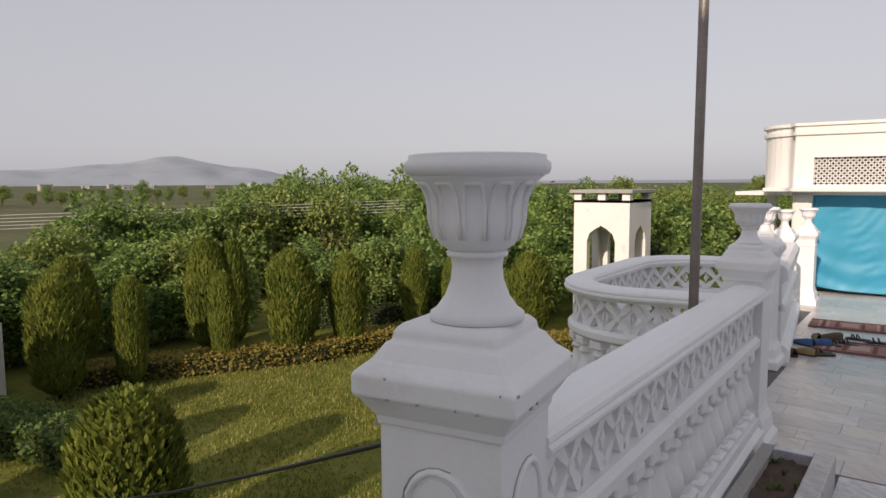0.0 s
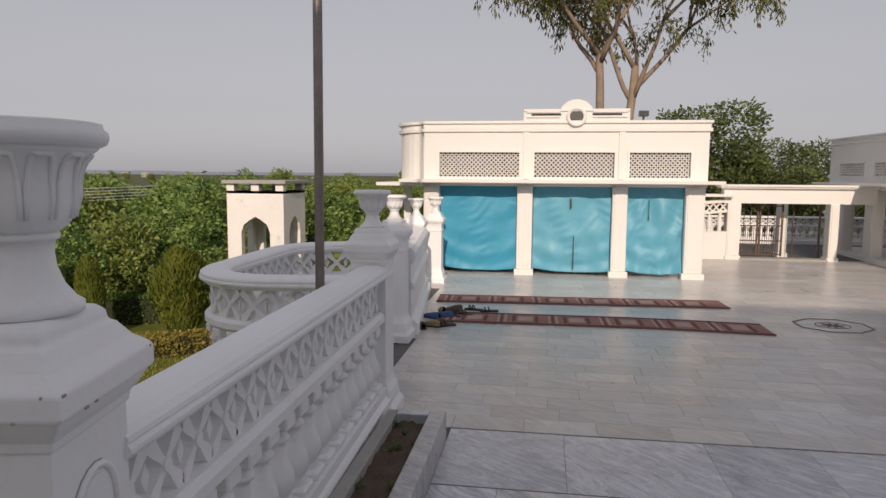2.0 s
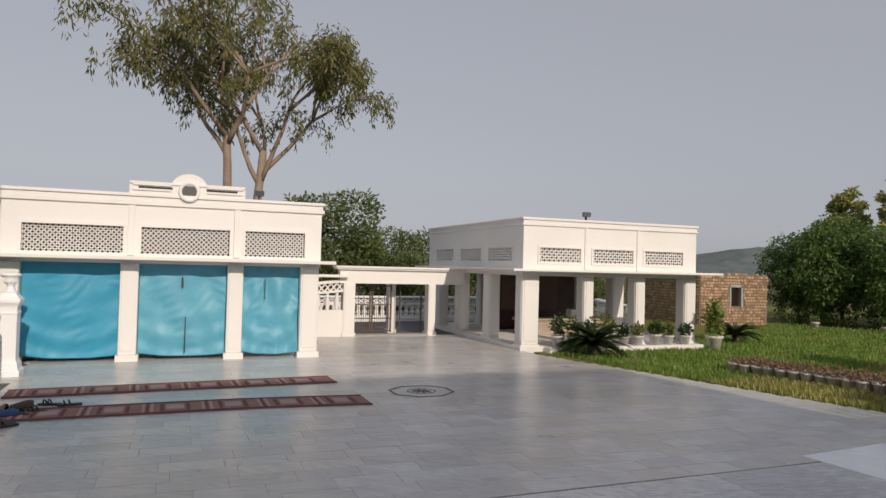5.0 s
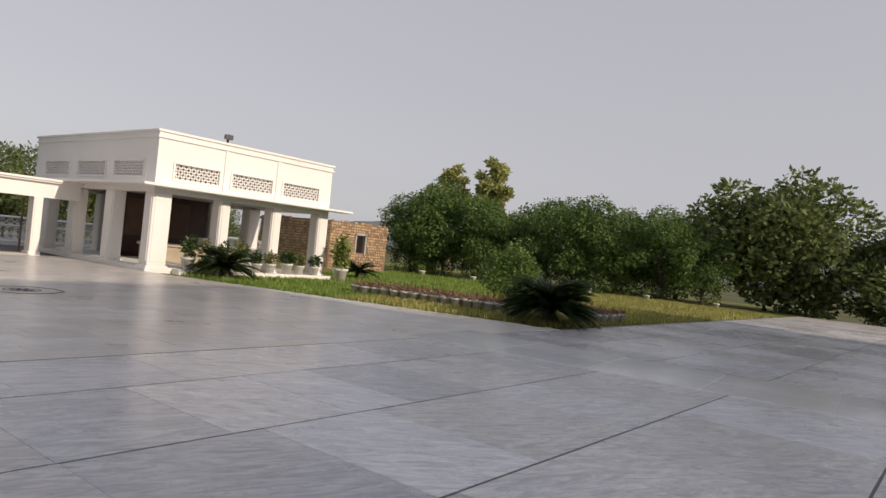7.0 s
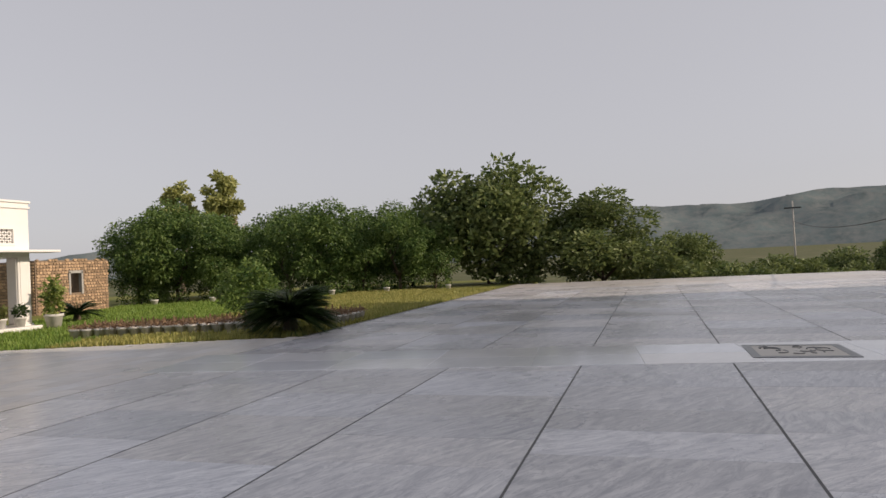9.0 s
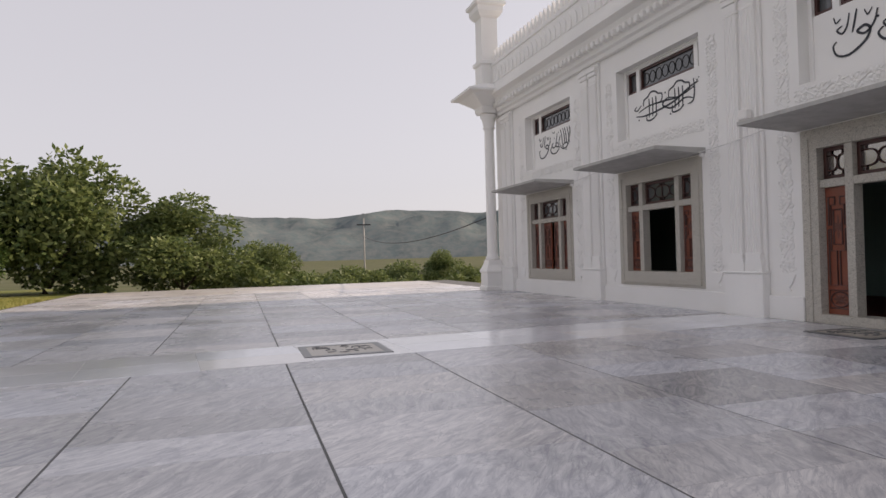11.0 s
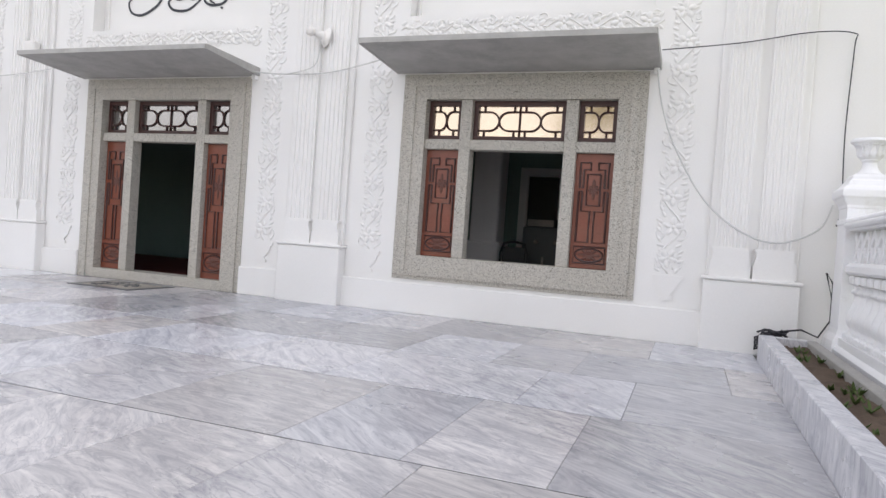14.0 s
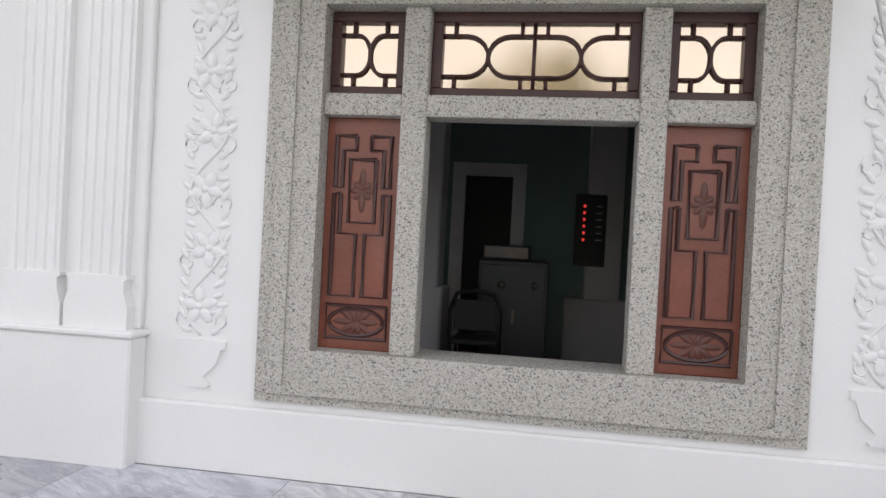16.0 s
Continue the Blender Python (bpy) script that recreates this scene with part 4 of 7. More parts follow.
def calligraphy(c, kind):
    """Flowing black lettering in a sunk panel; u runs from -1 (east end) to 1 (west end) as it is seen."""
    p = thing("calligraphy_panel", "sunk white panel with flowing black Arabic calligraphy", "wall lettering", "lettered panels of the front")
    s = Shape()
    y = MY - 0.2
    for a, b, z0, z1 in ((-1.39, 1.39, 3.52, 3.56), (-1.39, 1.39, 5.02, 5.06), (-1.39, -1.36, 3.56, 5.02), (1.36, 1.39, 3.56, 5.02)):
        s.box(c + a, c + b, y, y + 0.03, z0, z1, 0.006)
    s.ob("panel_frame", WALLWHITE, p)
    ink = Shape()

    def pen(pts, w=0.022):
        stroke(ink, [(c - u * 1.0, 4.08 + v * 0.34) for u, v in pts], w * 0.74, y + 0.003)
    if kind == 0:
        for u in (0.86, 0.74, 0.6, 0.5, 0.36):
            pen([(u - 0.05, 0.95), (u + 0.02, 0.4), (u + 0.05, -0.15), (u + 0.1, -0.3)], 0.02)
        pen([(0.9, 0.9), (0.7, -0.4), (0.5, -0.62), (0.35, -0.5), (0.3, -0.2)], 0.024)
        pen([(0.78, -0.45), (0.6, -0.2), (0.42, -0.4), (0.5, -0.55)], 0.02)
        pen([(0.3, 0.5), (0.22, 0.1), (0.2, -0.25), (0.1, -0.32), (0.02, -0.12), (0.1, 0.02), (0.18, -0.15)], 0.022)
        pen([(0.12, 0.75), (0.06, 0.2), (0.0, -0.2), (-0.14, -0.3), (-0.22, -0.05), (-0.12, 0.08)], 0.022)
        pen([(0.26, -0.35), (0.05, -0.75), (-0.2, -0.72), (-0.3, -0.4), (-0.22, -0.2)], 0.024)
        pen([(-0.3, 0.6), (-0.36, 0.1), (-0.5, -0.2), (-0.62, -0.02), (-0.5, 0.12), (-0.42, -0.1), (-0.5, -0.5), (-0.75, -0.85), (-0.95, -0.75), (-1.02, -0.35), (-0.96, -0.15)], 0.026)
        pen([(-0.62, 0.9), (-0.66, 0.4), (-0.7, 0.0)], 0.02)
        pen([(-0.74, 0.85), (-0.78, 0.35), (-0.86, 0.1), (-0.95, 0.3), (-0.86, 0.42)], 0.02)
        pen([(-0.5, 0.75), (-0.45, 0.5), (-0.38, 0.72)], 0.014)
        pen([(-0.88, 0.75), (-0.96, 0.62), (-1.0, 0.9)], 0.014)
        pen([(0.0, 0.95), (-0.1, 0.85), (-0.16, 1.0)], 0.013)
        for u, v in ((-0.06, 0.45), (0.62, -0.72), (-0.3, 0.3), (0.2, 0.8)):
            pen([(u - 0.02, v), (u + 0.02, v - 0.05)], 0.022)
    else:
        for m in (-0.45, 0.42):
            pen([(m - 0.32, 0.25), (m - 0.3, 0.6), (m - 0.15, 0.75), (m - 0.05, 0.95), (m + 0.1, 0.9), (m + 0.2, 0.72), (m + 0.33, 0.6), (m + 0.32, 0.25), (m + 0.2, 0.1)], 0.024)
            for d in (-0.12, 0.0, 0.12):
                pen([(m + d, 0.6), (m + d + 0.01, 0.1), (m + d, -0.55)], 0.021)
            pen([(m + 0.16, -0.5), (m, -0.72), (m - 0.2, -0.7), (m - 0.2, -0.3)], 0.022)
        pen([(1.02, 0.5), (0.75, 0.35), (0.3, -0.1), (-0.2, -0.3), (-0.7, -0.38), (-1.05, -0.25)], 0.026)
        pen([(0.9, 0.3), (0.4, 0.05), (-0.1, 0.12), (-0.6, 0.15), (-0.95, -0.05)], 0.022)
        pen([(0.85, -0.3), (0.6, -0.15), (0.2, -0.45), (-0.1, -0.1), (0.05, 0.2), (0.3, 0.1)], 0.024)
        pen([(0.88, 0.75), (0.9, 0.1), (0.85, -0.45), (0.7, -0.55)], 0.022)
        pen([(-0.85, 0.35), (-1.0, 0.1), (-1.1, 0.2), (-1.02, 0.35)], 0.018)
        for u, v in ((1.05, 0.72), (0.98, 0.62), (-0.95, -0.5), (0.15, -0.75), (0.0, 0.6)):
            pen([(u - 0.02, v), (u + 0.02, v - 0.05)], 0.022)
    ink.ob("lettering", INK, p, "black painted lettering")
    return p


UPPER = [c - d for c, d in zip(BAYS, (0.02, 0.06, 0.1, 0.15))]
for i, c in enumerate(UPPER):
    calligraphy(c, 1 if i % 2 == 0 and i != 0 else 0)


def upper_window(c):
    p = thing("high_window", "narrow three-part window in dark wood frames high in the wall", "window", "high windows of the front")
    for a, b in ((-1.36, -1.02), (-0.9, 0.9), (1.02, 1.36)):
        s = Shape()
        t = 0.05
        y0, y1 = MY - 0.32, MY - 0.23
        s.box(c + a, c + b, y0, y1, 4.52, 4.52 + t).box(c + a, c + b, y0, y1, 4.98 - t, 4.98)
        s.box(c + a, c + a + t, y0, y1, 4.52 + t, 4.98 - t).box(c + b - t, c + b, y0, y1, 4.52 + t, 4.98 - t)
        s.ob("window_frame", WOOD_DARK, p)
        Shape().box(c + a + t, c + b - t, MY - 0.29, MY - 0.28, 4.52 + t, 4.98 - t).ob("pane", DULLPANE, p, "dusty patterned glass")
        if b - a > 1:
            s = Shape()
            for k in range(8):
                u = c + a + 0.12 + k * 0.22
                s.tube([(u + 0.1 * math.cos(q), MY - 0.275, 4.75 + 0.12 * math.sin(q)) for q in [j * math.pi / 8 for j in range(17)]], 0.009, 4)
            s.ob("tracery", IRON, p)
    for a, b in ((-1.02, -0.9), (0.9, 1.02)):
        Shape().box(c + a, c + b, MY - 0.44, MY - 0.2, 4.52, 4.98).ob("mullion", WALLWHITE, p)
    return p


for c in UPPER:
    upper_window(c)


def tracery(c, half, z0, z1, y):
    """Wooden bars of a fanlight: squares in the corners, rounded lozenges between."""
    s = Shape()
    r, zm, h = 0.011, (z0 + z1) / 2, z1 - z0
    cells = [(-half, half)] if half < 0.4 else [(-half, 0.0), (0.0, half)]
    sq = h * 0.19

    def bar(x0, z_0, x1, z_1):
        s.tube([(x0, y, z_0), (x1, y, z_1)], r, 5)
    for a, b in cells:
        a, b = c + a, c + b
        m = (a + b) / 2
        for x in (a + sq, b - sq):
            bar(x, z0, x, z0 + sq)
            bar(x, z1 - sq, x, z1)
        for z in (z0 + sq, z1 - sq):
            bar(a, z, a + sq, z)
            bar(b - sq, z, b, z)
        q = (b - a) / 2 - sq
        hh = h / 2 - sq
        for sg in (-1, 1):
            e = min(q * 0.8, hh * 1.1)
            x_out = m + sg * q
            pts = [(x_out, y, zm - hh), (m + sg * e, y, zm - hh)] + [(m + sg * (e - (e - 0.0) * math.cos(t)), y, zm + hh * math.sin(t)) for t in [-math.pi / 2 + math.pi * k / 10 for k in range(11)]] + [(x_out, y, zm + hh)]
            s.tube(pts, r, 5)
        if len(cells) == 2 and b == c:
            bar(b, z0, b, z1)
    return s


def leaf(name, parent, x0, x1, z0, z1, y):
    """A carved wooden shutter leaf with raised mouldings, a flower panel and an oval at its foot."""
    s = Shape()
    s.box(x0, x1, y - 0.045, y, z0, z1, 0.006)
    w, h, m = x1 - x0, z1 - z0, (x0 + x1) / 2
    o = s.ob(name, WOOD, parent, "varnished reddish wooden leaf with carved panels")
    d = Shape()

    def mould(pts, r=0.013):
        d.tube([(m + a * w, y + 0.006, z1 - b * h) for a, b in pts], r, 5, False)
    for sg in (-1, 1):
        mould([(sg * 0.1, 0.08), (sg * 0.36, 0.08), (sg * 0.36, 0.3), (sg * 0.27, 0.3), (sg * 0.27, 0.14), (sg * 0.1, 0.14), (sg * 0.1, 0.08)])
        mould([(sg * 0.28, 0.33), (sg * 0.37, 0.33), (sg * 0.37, 0.77), (sg * 0.06, 0.77), (sg * 0.06, 0.5), (sg * 0.28, 0.5), (sg * 0.28, 0.33)])
    mould([(-0.17, 0.18), (0.17, 0.18), (0.17, 0.45), (-0.17, 0.45), (-0.17, 0.18)], 0.013)
    mould([(-0.4, 0.81), (0.4, 0.81), (0.4, 0.95), (-0.4, 0.95), (-0.4, 0.81)], 0.01)
    mould([(0.36 * math.cos(a), 0.88 + 0.058 * math.sin(a)) for a in [k * math.pi / 10 for k in range(21)]], 0.011)
    # dark colour on the raised mouldings imitates the shade of grooves
    d.ob("moulding", WOOD_DARK, o)
    f = Shape()

    def petal(cx, cz, a, l, wd):
        v = [(cx, y + 0.012, cz)]
        for k in range(8):
            t = 2 * math.pi * k / 8
            px, pz = l * (0.5 + 0.5 * math.cos(t)), wd * math.sin(t)
            v.append((cx + px * math.cos(a) - pz * math.sin(a), y + 0.002, cz + px * math.sin(a) + pz * math.cos(a)))
        v[0] = (cx + l * 0.5 * math.cos(a), y + 0.018, cz + l * 0.5 * math.sin(a))
        f.add(v, [(0, 1 + k, 1 + (k + 1) % 8) for k in range(8)], True)
    cz = z1 - 0.315 * h
    for k in range(8):
        a = k * math.pi / 4 + math.pi / 2
        petal(m, cz, a, (0.13 if k % 4 == 0 else 0.07) * h * 0.75, 0.02)
    cz = z1 - 0.88 * h
    for k in range(10):
        a = k * math.pi / 5
        petal(m, cz, a, 0.05 + 0.08 * abs(math.cos(a)), 0.018)
    f.ob("carving", WOOD_MID, o, "darker carved flower")
    return o


def opening(i, c):
    """One opening of the front: chip-stone surround, wooden leaves, fanlights and a slab canopy."""
    door = i == 1
    kind = "door" if door else "window"
    p = thing("%s_%d" % (kind, i + 1), "tall opening with a chip-stone surround, carved wooden leaves and fanlights", kind, "openings of the front", kind="structure")
    bot, sill = (0.0, 0.13) if door else (0.40, 0.69)
    y = MY
    s = Shape()
    for k, (o, yy) in enumerate(((1.40, 0.02), (1.33, 0.045), (1.24, 0.03))):
        nxt = (1.33, 1.24, 1.10)[k]
        tz, nz = (2.82, 2.75, 2.68)[k], (2.75, 2.68, 2.53)[k]
        bz, nb = (bot, bot + 0.05, bot + 0.09)[k] if not door else bot, (bot + 0.05, bot + 0.09, sill)[k] if not door else bot
        s.box(c - o, c - nxt, y - 0.3, y + yy, bz, tz)
        s.box(c + nxt, c + o, y - 0.3, y + yy, bz, tz)
        s.box(c - nxt, c + nxt, y - 0.3, y + yy, nz, tz)
        if not door:
            s.box(c - nxt, c + nxt, y - 0.3, y + yy, bz, nb)
    if door:
        s.box(c - 1.10, c + 1.10, y - 0.3, y + 0.03, 0.0, sill)
    s.ob("surround", SPECKLE, p, "grey chip-stone surround")
    s = Shape()
    for a in (-0.61, 0.61):
        s.box(c + a - 0.068, c + a + 0.068, y - 0.18, y - 0.01, sill, 2.53, 0.006)
    s.ob("mullion", SPECKLE, p)
    s = Shape()
    for a, b in ((-1.10, -0.678), (-0.542, 0.542), (0.678, 1.10)):
        s.box(c + a, c + b, y - 0.18, y - 0.012, 1.955, 2.07, 0.006)
    s.ob("transom", SPECKLE, p)
    for a, b in ((-1.10, -0.678), (0.678, 1.10)):
        leaf("leaf", p, c + a, c + b, sill, 1.955, y - 0.10)
    if i == 3:
        for q in (-0.31, 0.31):
            leaf("leaf", p, c + q - 0.22, c + q + 0.22, sill, 1.955, y - 0.11)
    for a, b in ((-1.10, -0.678), (-0.542, 0.542), (0.678, 1.10)):
        t = 0.055
        s = Shape()
        y0, y1 = y - 0.16, y - 0.09
        s.box(c + a, c + b, y0, y1, 2.07, 2.07 + t, 0.005).box(c + a, c + b, y0, y1, 2.53 - t, 2.53, 0.005)
        s.box(c + a, c + a + t, y0, y1, 2.07 + t, 2.53 - t, 0.005).box(c + b - t, c + b, y0, y1, 2.07 + t, 2.53 - t, 0.005)
        o = s.ob("fanlight", WOOD_DARK, p, "dark wooden fanlight frame")
        m = c + (a + b) / 2
        tracery(m, (b - a) / 2 - t, 2.07 + t, 2.53 - t, y - 0.115).ob("tracery", WOOD_DARK, o)
        # pane tone per opening puts the reflected light into the material
        Shape().box(c + a + t, c + b - t, y - 0.14, y - 0.13, 2.07 + t, 2.53 - t).ob("pane", PANE if i == 0 else (DULLPANE if i > 1 else PANE_GREY), o, "fanlight glass toned for its reflection")
    # canopy
    s = Shape()
    s.prism([(y, 2.84), (y, 2.93), (y + 1.04, 2.95), (y + 1.04, 2.905)], 'x', c - 1.48, c + 1.48)
    s.prism([(y + 1.035, 2.9), (y + 1.035, 2.955), (y + 1.06, 2.955), (y + 1.06, 2.9)], 'x', c - 1.5, c + 1.5)
    s.prism([(y, 2.835), (y, 2.94), (y + 1.035, 2.96), (y + 1.035, 2.9)], 'x', c + 1.48, c + 1.51)
    s.prism([(y, 2.835), (y, 2.94), (y + 1.035, 2.96), (y + 1.035, 2.9)], 'x', c - 1.51, c - 1.48)
    s.ob("canopy", CANOPY, p, "pale grey concrete slab canopy")
    s = Shape()
    s.box(c - 1.5, c - 1.44, y + 0.0, y + 0.09, 2.78, 2.84, 0.006)
    s.ob("bracket", WALLWHITE, p)
    return p


# greyer copy of the pane for the duller reflection over the door
PANE_GREY = material("grey_mirror_pane", (0.38, 0.36, 0.34), 0.12, 0.06, 2.0, 0.02, 20, metal=0.8)
CANOPY = material("pale_grey_concrete", (0.38, 0.37, 0.35), 0.8, 0.16, 1.5, 0.4, 130, tone=(0.46, 0.45, 0.43))
for i, c in enumerate(BAYS):
    opening(i, c)


def cornice():
    p = thing("cornice", "white moulded cornice with dentils and a pierced parapet above", "cornice", kind="structure")
    s = Shape()
    prof = [(0, 5.5), (0.1, 5.5), (0.13, 5.58), (0.2, 5.62), (0.2, 5.7), (0.34, 5.98), (0.5, 6.06), (0.5, 6.16), (0.42, 6.2), (0.42, 6.3), (0, 6.3)]
    s.prism([(MY + a, z) for a, z in prof], 'x', -3.0, 21.3)
    s.ob("moulding", WALLWHITE, p)
    s = Shape()
    x = -2.9
    while x < 21.2:
        s.box(x, x + 0.11, MY + 0.2, MY + 0.36, 5.72, 5.86, 0.02)
        x += 0.22
    tagged(s.ob("dentils", WALLWHITE, p), kind="stuff")
    s = Shape()
    s.box(-3.0, 21.3, MY + 0.12, MY + 0.3, 6.3, 7.02)
    s.box(-3.0, 21.3, MY + 0.09, MY + 0.33, 7.02, 7.14, 0.015)
    s.box(-3.0, 21.3, MY + 0.09, MY + 0.33, 6.3, 6.42, 0.015)
    s.ob("parapet", WALLWHITE, p)
    s = Shape()
    x = -2.9
    while x < 21.1:
        s.prism([(x, 6.5), (x + 0.2, 6.5), (x + 0.2, 6.76), (x + 0.1, 6.9), (x, 6.76)], 'y', MY + 0.3, MY + 0.325)
        x += 0.28
    tagged(s.ob("parapet_arches", WALLWHITE, p), kind="stuff")
    s = Shape()
    x = -2.9
    while x < 21.0:
        s.prism([(x, 7.14), (x + 0.13, 7.14), (x + 0.16, 7.36), (x + 0.065, 7.56), (x - 0.03, 7.36)], 'y', MY + 0.17, MY + 0.25)
        x += 0.26
    tagged(s.ob("merlons", WALLWHITE, p), kind="stuff")


cornice()


def corner_column():
    """Slender free column with its turret at the east corner of the front."""
    p = thing("corner_turret", "slender white column carrying a small turret at the mosque corner", "column")
    x, y = 20.95, MY + 0.34
    s = Shape()
    s.square([(0.34, -0.01), (0.34, 0.12), (0.3, 0.14), (0.3, 0.55), (0.33, 0.57), (0.33, 0.62), (0.24, 0.8), (0.2, 0.95)], x, y)
    s.ob("pedestal", WALLWHITE, p)
    s = Shape()

    def fl(a, r, h):
        return r - 0.012 * (0.5 + 0.5 * math.cos(a * 14)) if 1.1 < h < 5.0 else r
    s.lathe([(0.22, 0.95), (0.22, 1.02), (0.17, 1.1), (0.165, 1.2), (0.15, 5.0), (0.15, 5.1), (0.2, 5.14), (0.17, 5.2), (0.22, 5.4), (0.27, 5.5), (0.27, 5.6)], 42, x, y, wave=fl)
    s.ob("shaft", WALLWHITE, p)
    s = Shape()
    s.square([(0.3, 5.6), (0.34, 5.7), (0.34, 5.8), (0.75, 6.1), (0.95, 6.15), (0.95, 6.22), (0.34, 6.5)], x, y)
    s.ob("eave", WALLWHITE, p)
    s = Shape()
    s.square([(0.3, 6.5), (0.3, 7.1), (0.36, 7.14), (0.36, 7.24), (0.27, 7.28), (0.27, 8.6), (0.34, 8.66), (0.42, 8.8), (0.42, 8.95), (0.5, 9.0), (0.5, 9.1), (0.3, 9.2)], x, y)
    s.ob("turret", WALLWHITE, p)
    Shape().box(20.6, 21.2, MY - 0.1, MY + 0.2, 5.6, 6.3, 0.01).ob("tie", WALLWHITE, p)


corner_column()


def speaker(x, z, small=False):
    p = thing("horn_speaker", "small white horn loudspeaker on a wall bracket", "loudspeaker", "speakers of the front")
    y = MY + 0.12
    s = Shape()
    if small:
        s.box(x - 0.03, x + 0.17, y + 0.02, y + 0.14, z, z + 0.17, 0.02)
        s.ob("body", CREAM, p)
    else:
        o = Shape().lathe([(0.035, 0), (0.04, 0.06), (0.06, 0.12), (0.12, 0.17), (0.125, 0.18), (0.115, 0.18), (0.03, 0.08)], 20).ob("horn", CREAM, p)
        o.matrix_basis = pose(x + 0.02, y + 0.12, z, 100, 0, -38)
        o = Shape().lathe([(0.0, -0.08), (0.055, -0.08), (0.06, -0.02), (0.04, 0.0)], 16).ob("driver", CREAM, p)
        o.matrix_basis = pose(x + 0.02, y + 0.12, z, 100, 0, -38)
    Shape().box(x - 0.015, x + 0.015, y - 0.06, y + 0.1, z - 0.04, z - 0.01, 0.004).ob("bracket", STEEL, p)


speaker(5.0, 3.3)
speaker(9.7, 3.18, True)


def wall_cable(pts, r, mat, label):
    P = [pts[0]] + list(pts) + [pts[-1]]
    line = []
    for i in range(1, len(P) - 2):
        for k in range(6):
            t = k / 6
            a, b, c, d = (Vector(q) for q in P[i - 1:i + 3])
            line.append(0.5 * (2 * b + (c - a) * t + (2 * a - 5 * b + 4 * c - d) * t * t + (3 * b - a - 3 * c + d) * t ** 3))
    line.append(Vector(P[-1]))
    return Shape().tube(line, r, 6).ob("cable", mat, label=label, category="cable", group="cables along the front")


Y = MY + 0.16
wall_cable([(21.0, Y, 3.2), (19.0, Y, 2.85), (15.9, Y, 2.85), (14.1, Y, 2.95), (10.9, Y, 2.85), (8.95, Y, 3.0), (8.9, Y + 0.1, 2.96)], 0.008, WIREWHITE, "thin grey cable slung along the wall")
wall_cable([(5.95, Y, 2.86), (5.5, Y, 2.82), (4.8, Y, 2.83), (4.0, Y + 0.1, 2.96)], 0.009, WIREWHITE, "grey cable between two canopies")
wall_cable([(5.4, Y, 2.82), (5.0, Y + 0.05, 2.9), (4.9, Y + 0.1, 3.18)], 0.007, WIREWHITE, "thin cable to a loudspeaker")
wall_cable([(0.95, Y, 3.0), (0.2, Y, 3.05), (-0.4, Y, 3.13), (-0.78, Y - 0.1, 3.14), (-0.79, Y - 0.1, 3.0), (-0.77, Y - 0.1, 2.2), (-0.79, Y - 0.1, 1.5), (-0.76, Y - 0.1, 1.3)], 0.006, CABLE, "dark cable along the top of the wall and down")
wall_cable([(0.98, Y, 2.8), (0.9, Y, 2.4), (0.75, Y, 2.0), (0.45, Y + 0.02, 1.5), (0.1, Y + 0.04, 1.2), (-0.25, Y + 0.02, 1.1), (-0.6, Y - 0.04, 1.25), (-0.72, Y - 0.1, 1.5)], 0.009, WIREWHITE, "grey cable hanging in a loop")


def cable_coil():
    rnd = random.Random(4)
    pts = []
    for k in range(150):
        a = k * 0.42
        r = 0.075 + 0.025 * math.sin(k * 0.7)
        pts.append((-0.25 + 1.5 * r * math.cos(a), MY + 0.33 + 0.5 * r * math.sin(a * 1.02), 0.18 + 0.085 * math.sin(a * 0.93 + 1) + rnd.uniform(-0.02, 0.02)))
    pts += [(-0.5, MY + 0.3, 0.3), (-0.65, MY + 0.25, 0.24), (-0.75, MY + 0.2, 0.4), (-0.76, MY + 0.15, 0.75), (-0.7, MY + 0.14, 0.85), (-0.76, MY + 0.14, 0.6), (-0.8, MY + 0.14, 0.8)]
    Shape().tube(pts, 0.009, 6).ob("cable_coil", CABLE, label="tangled coil of black cable lying against the wall", category="cable")


cable_coil()


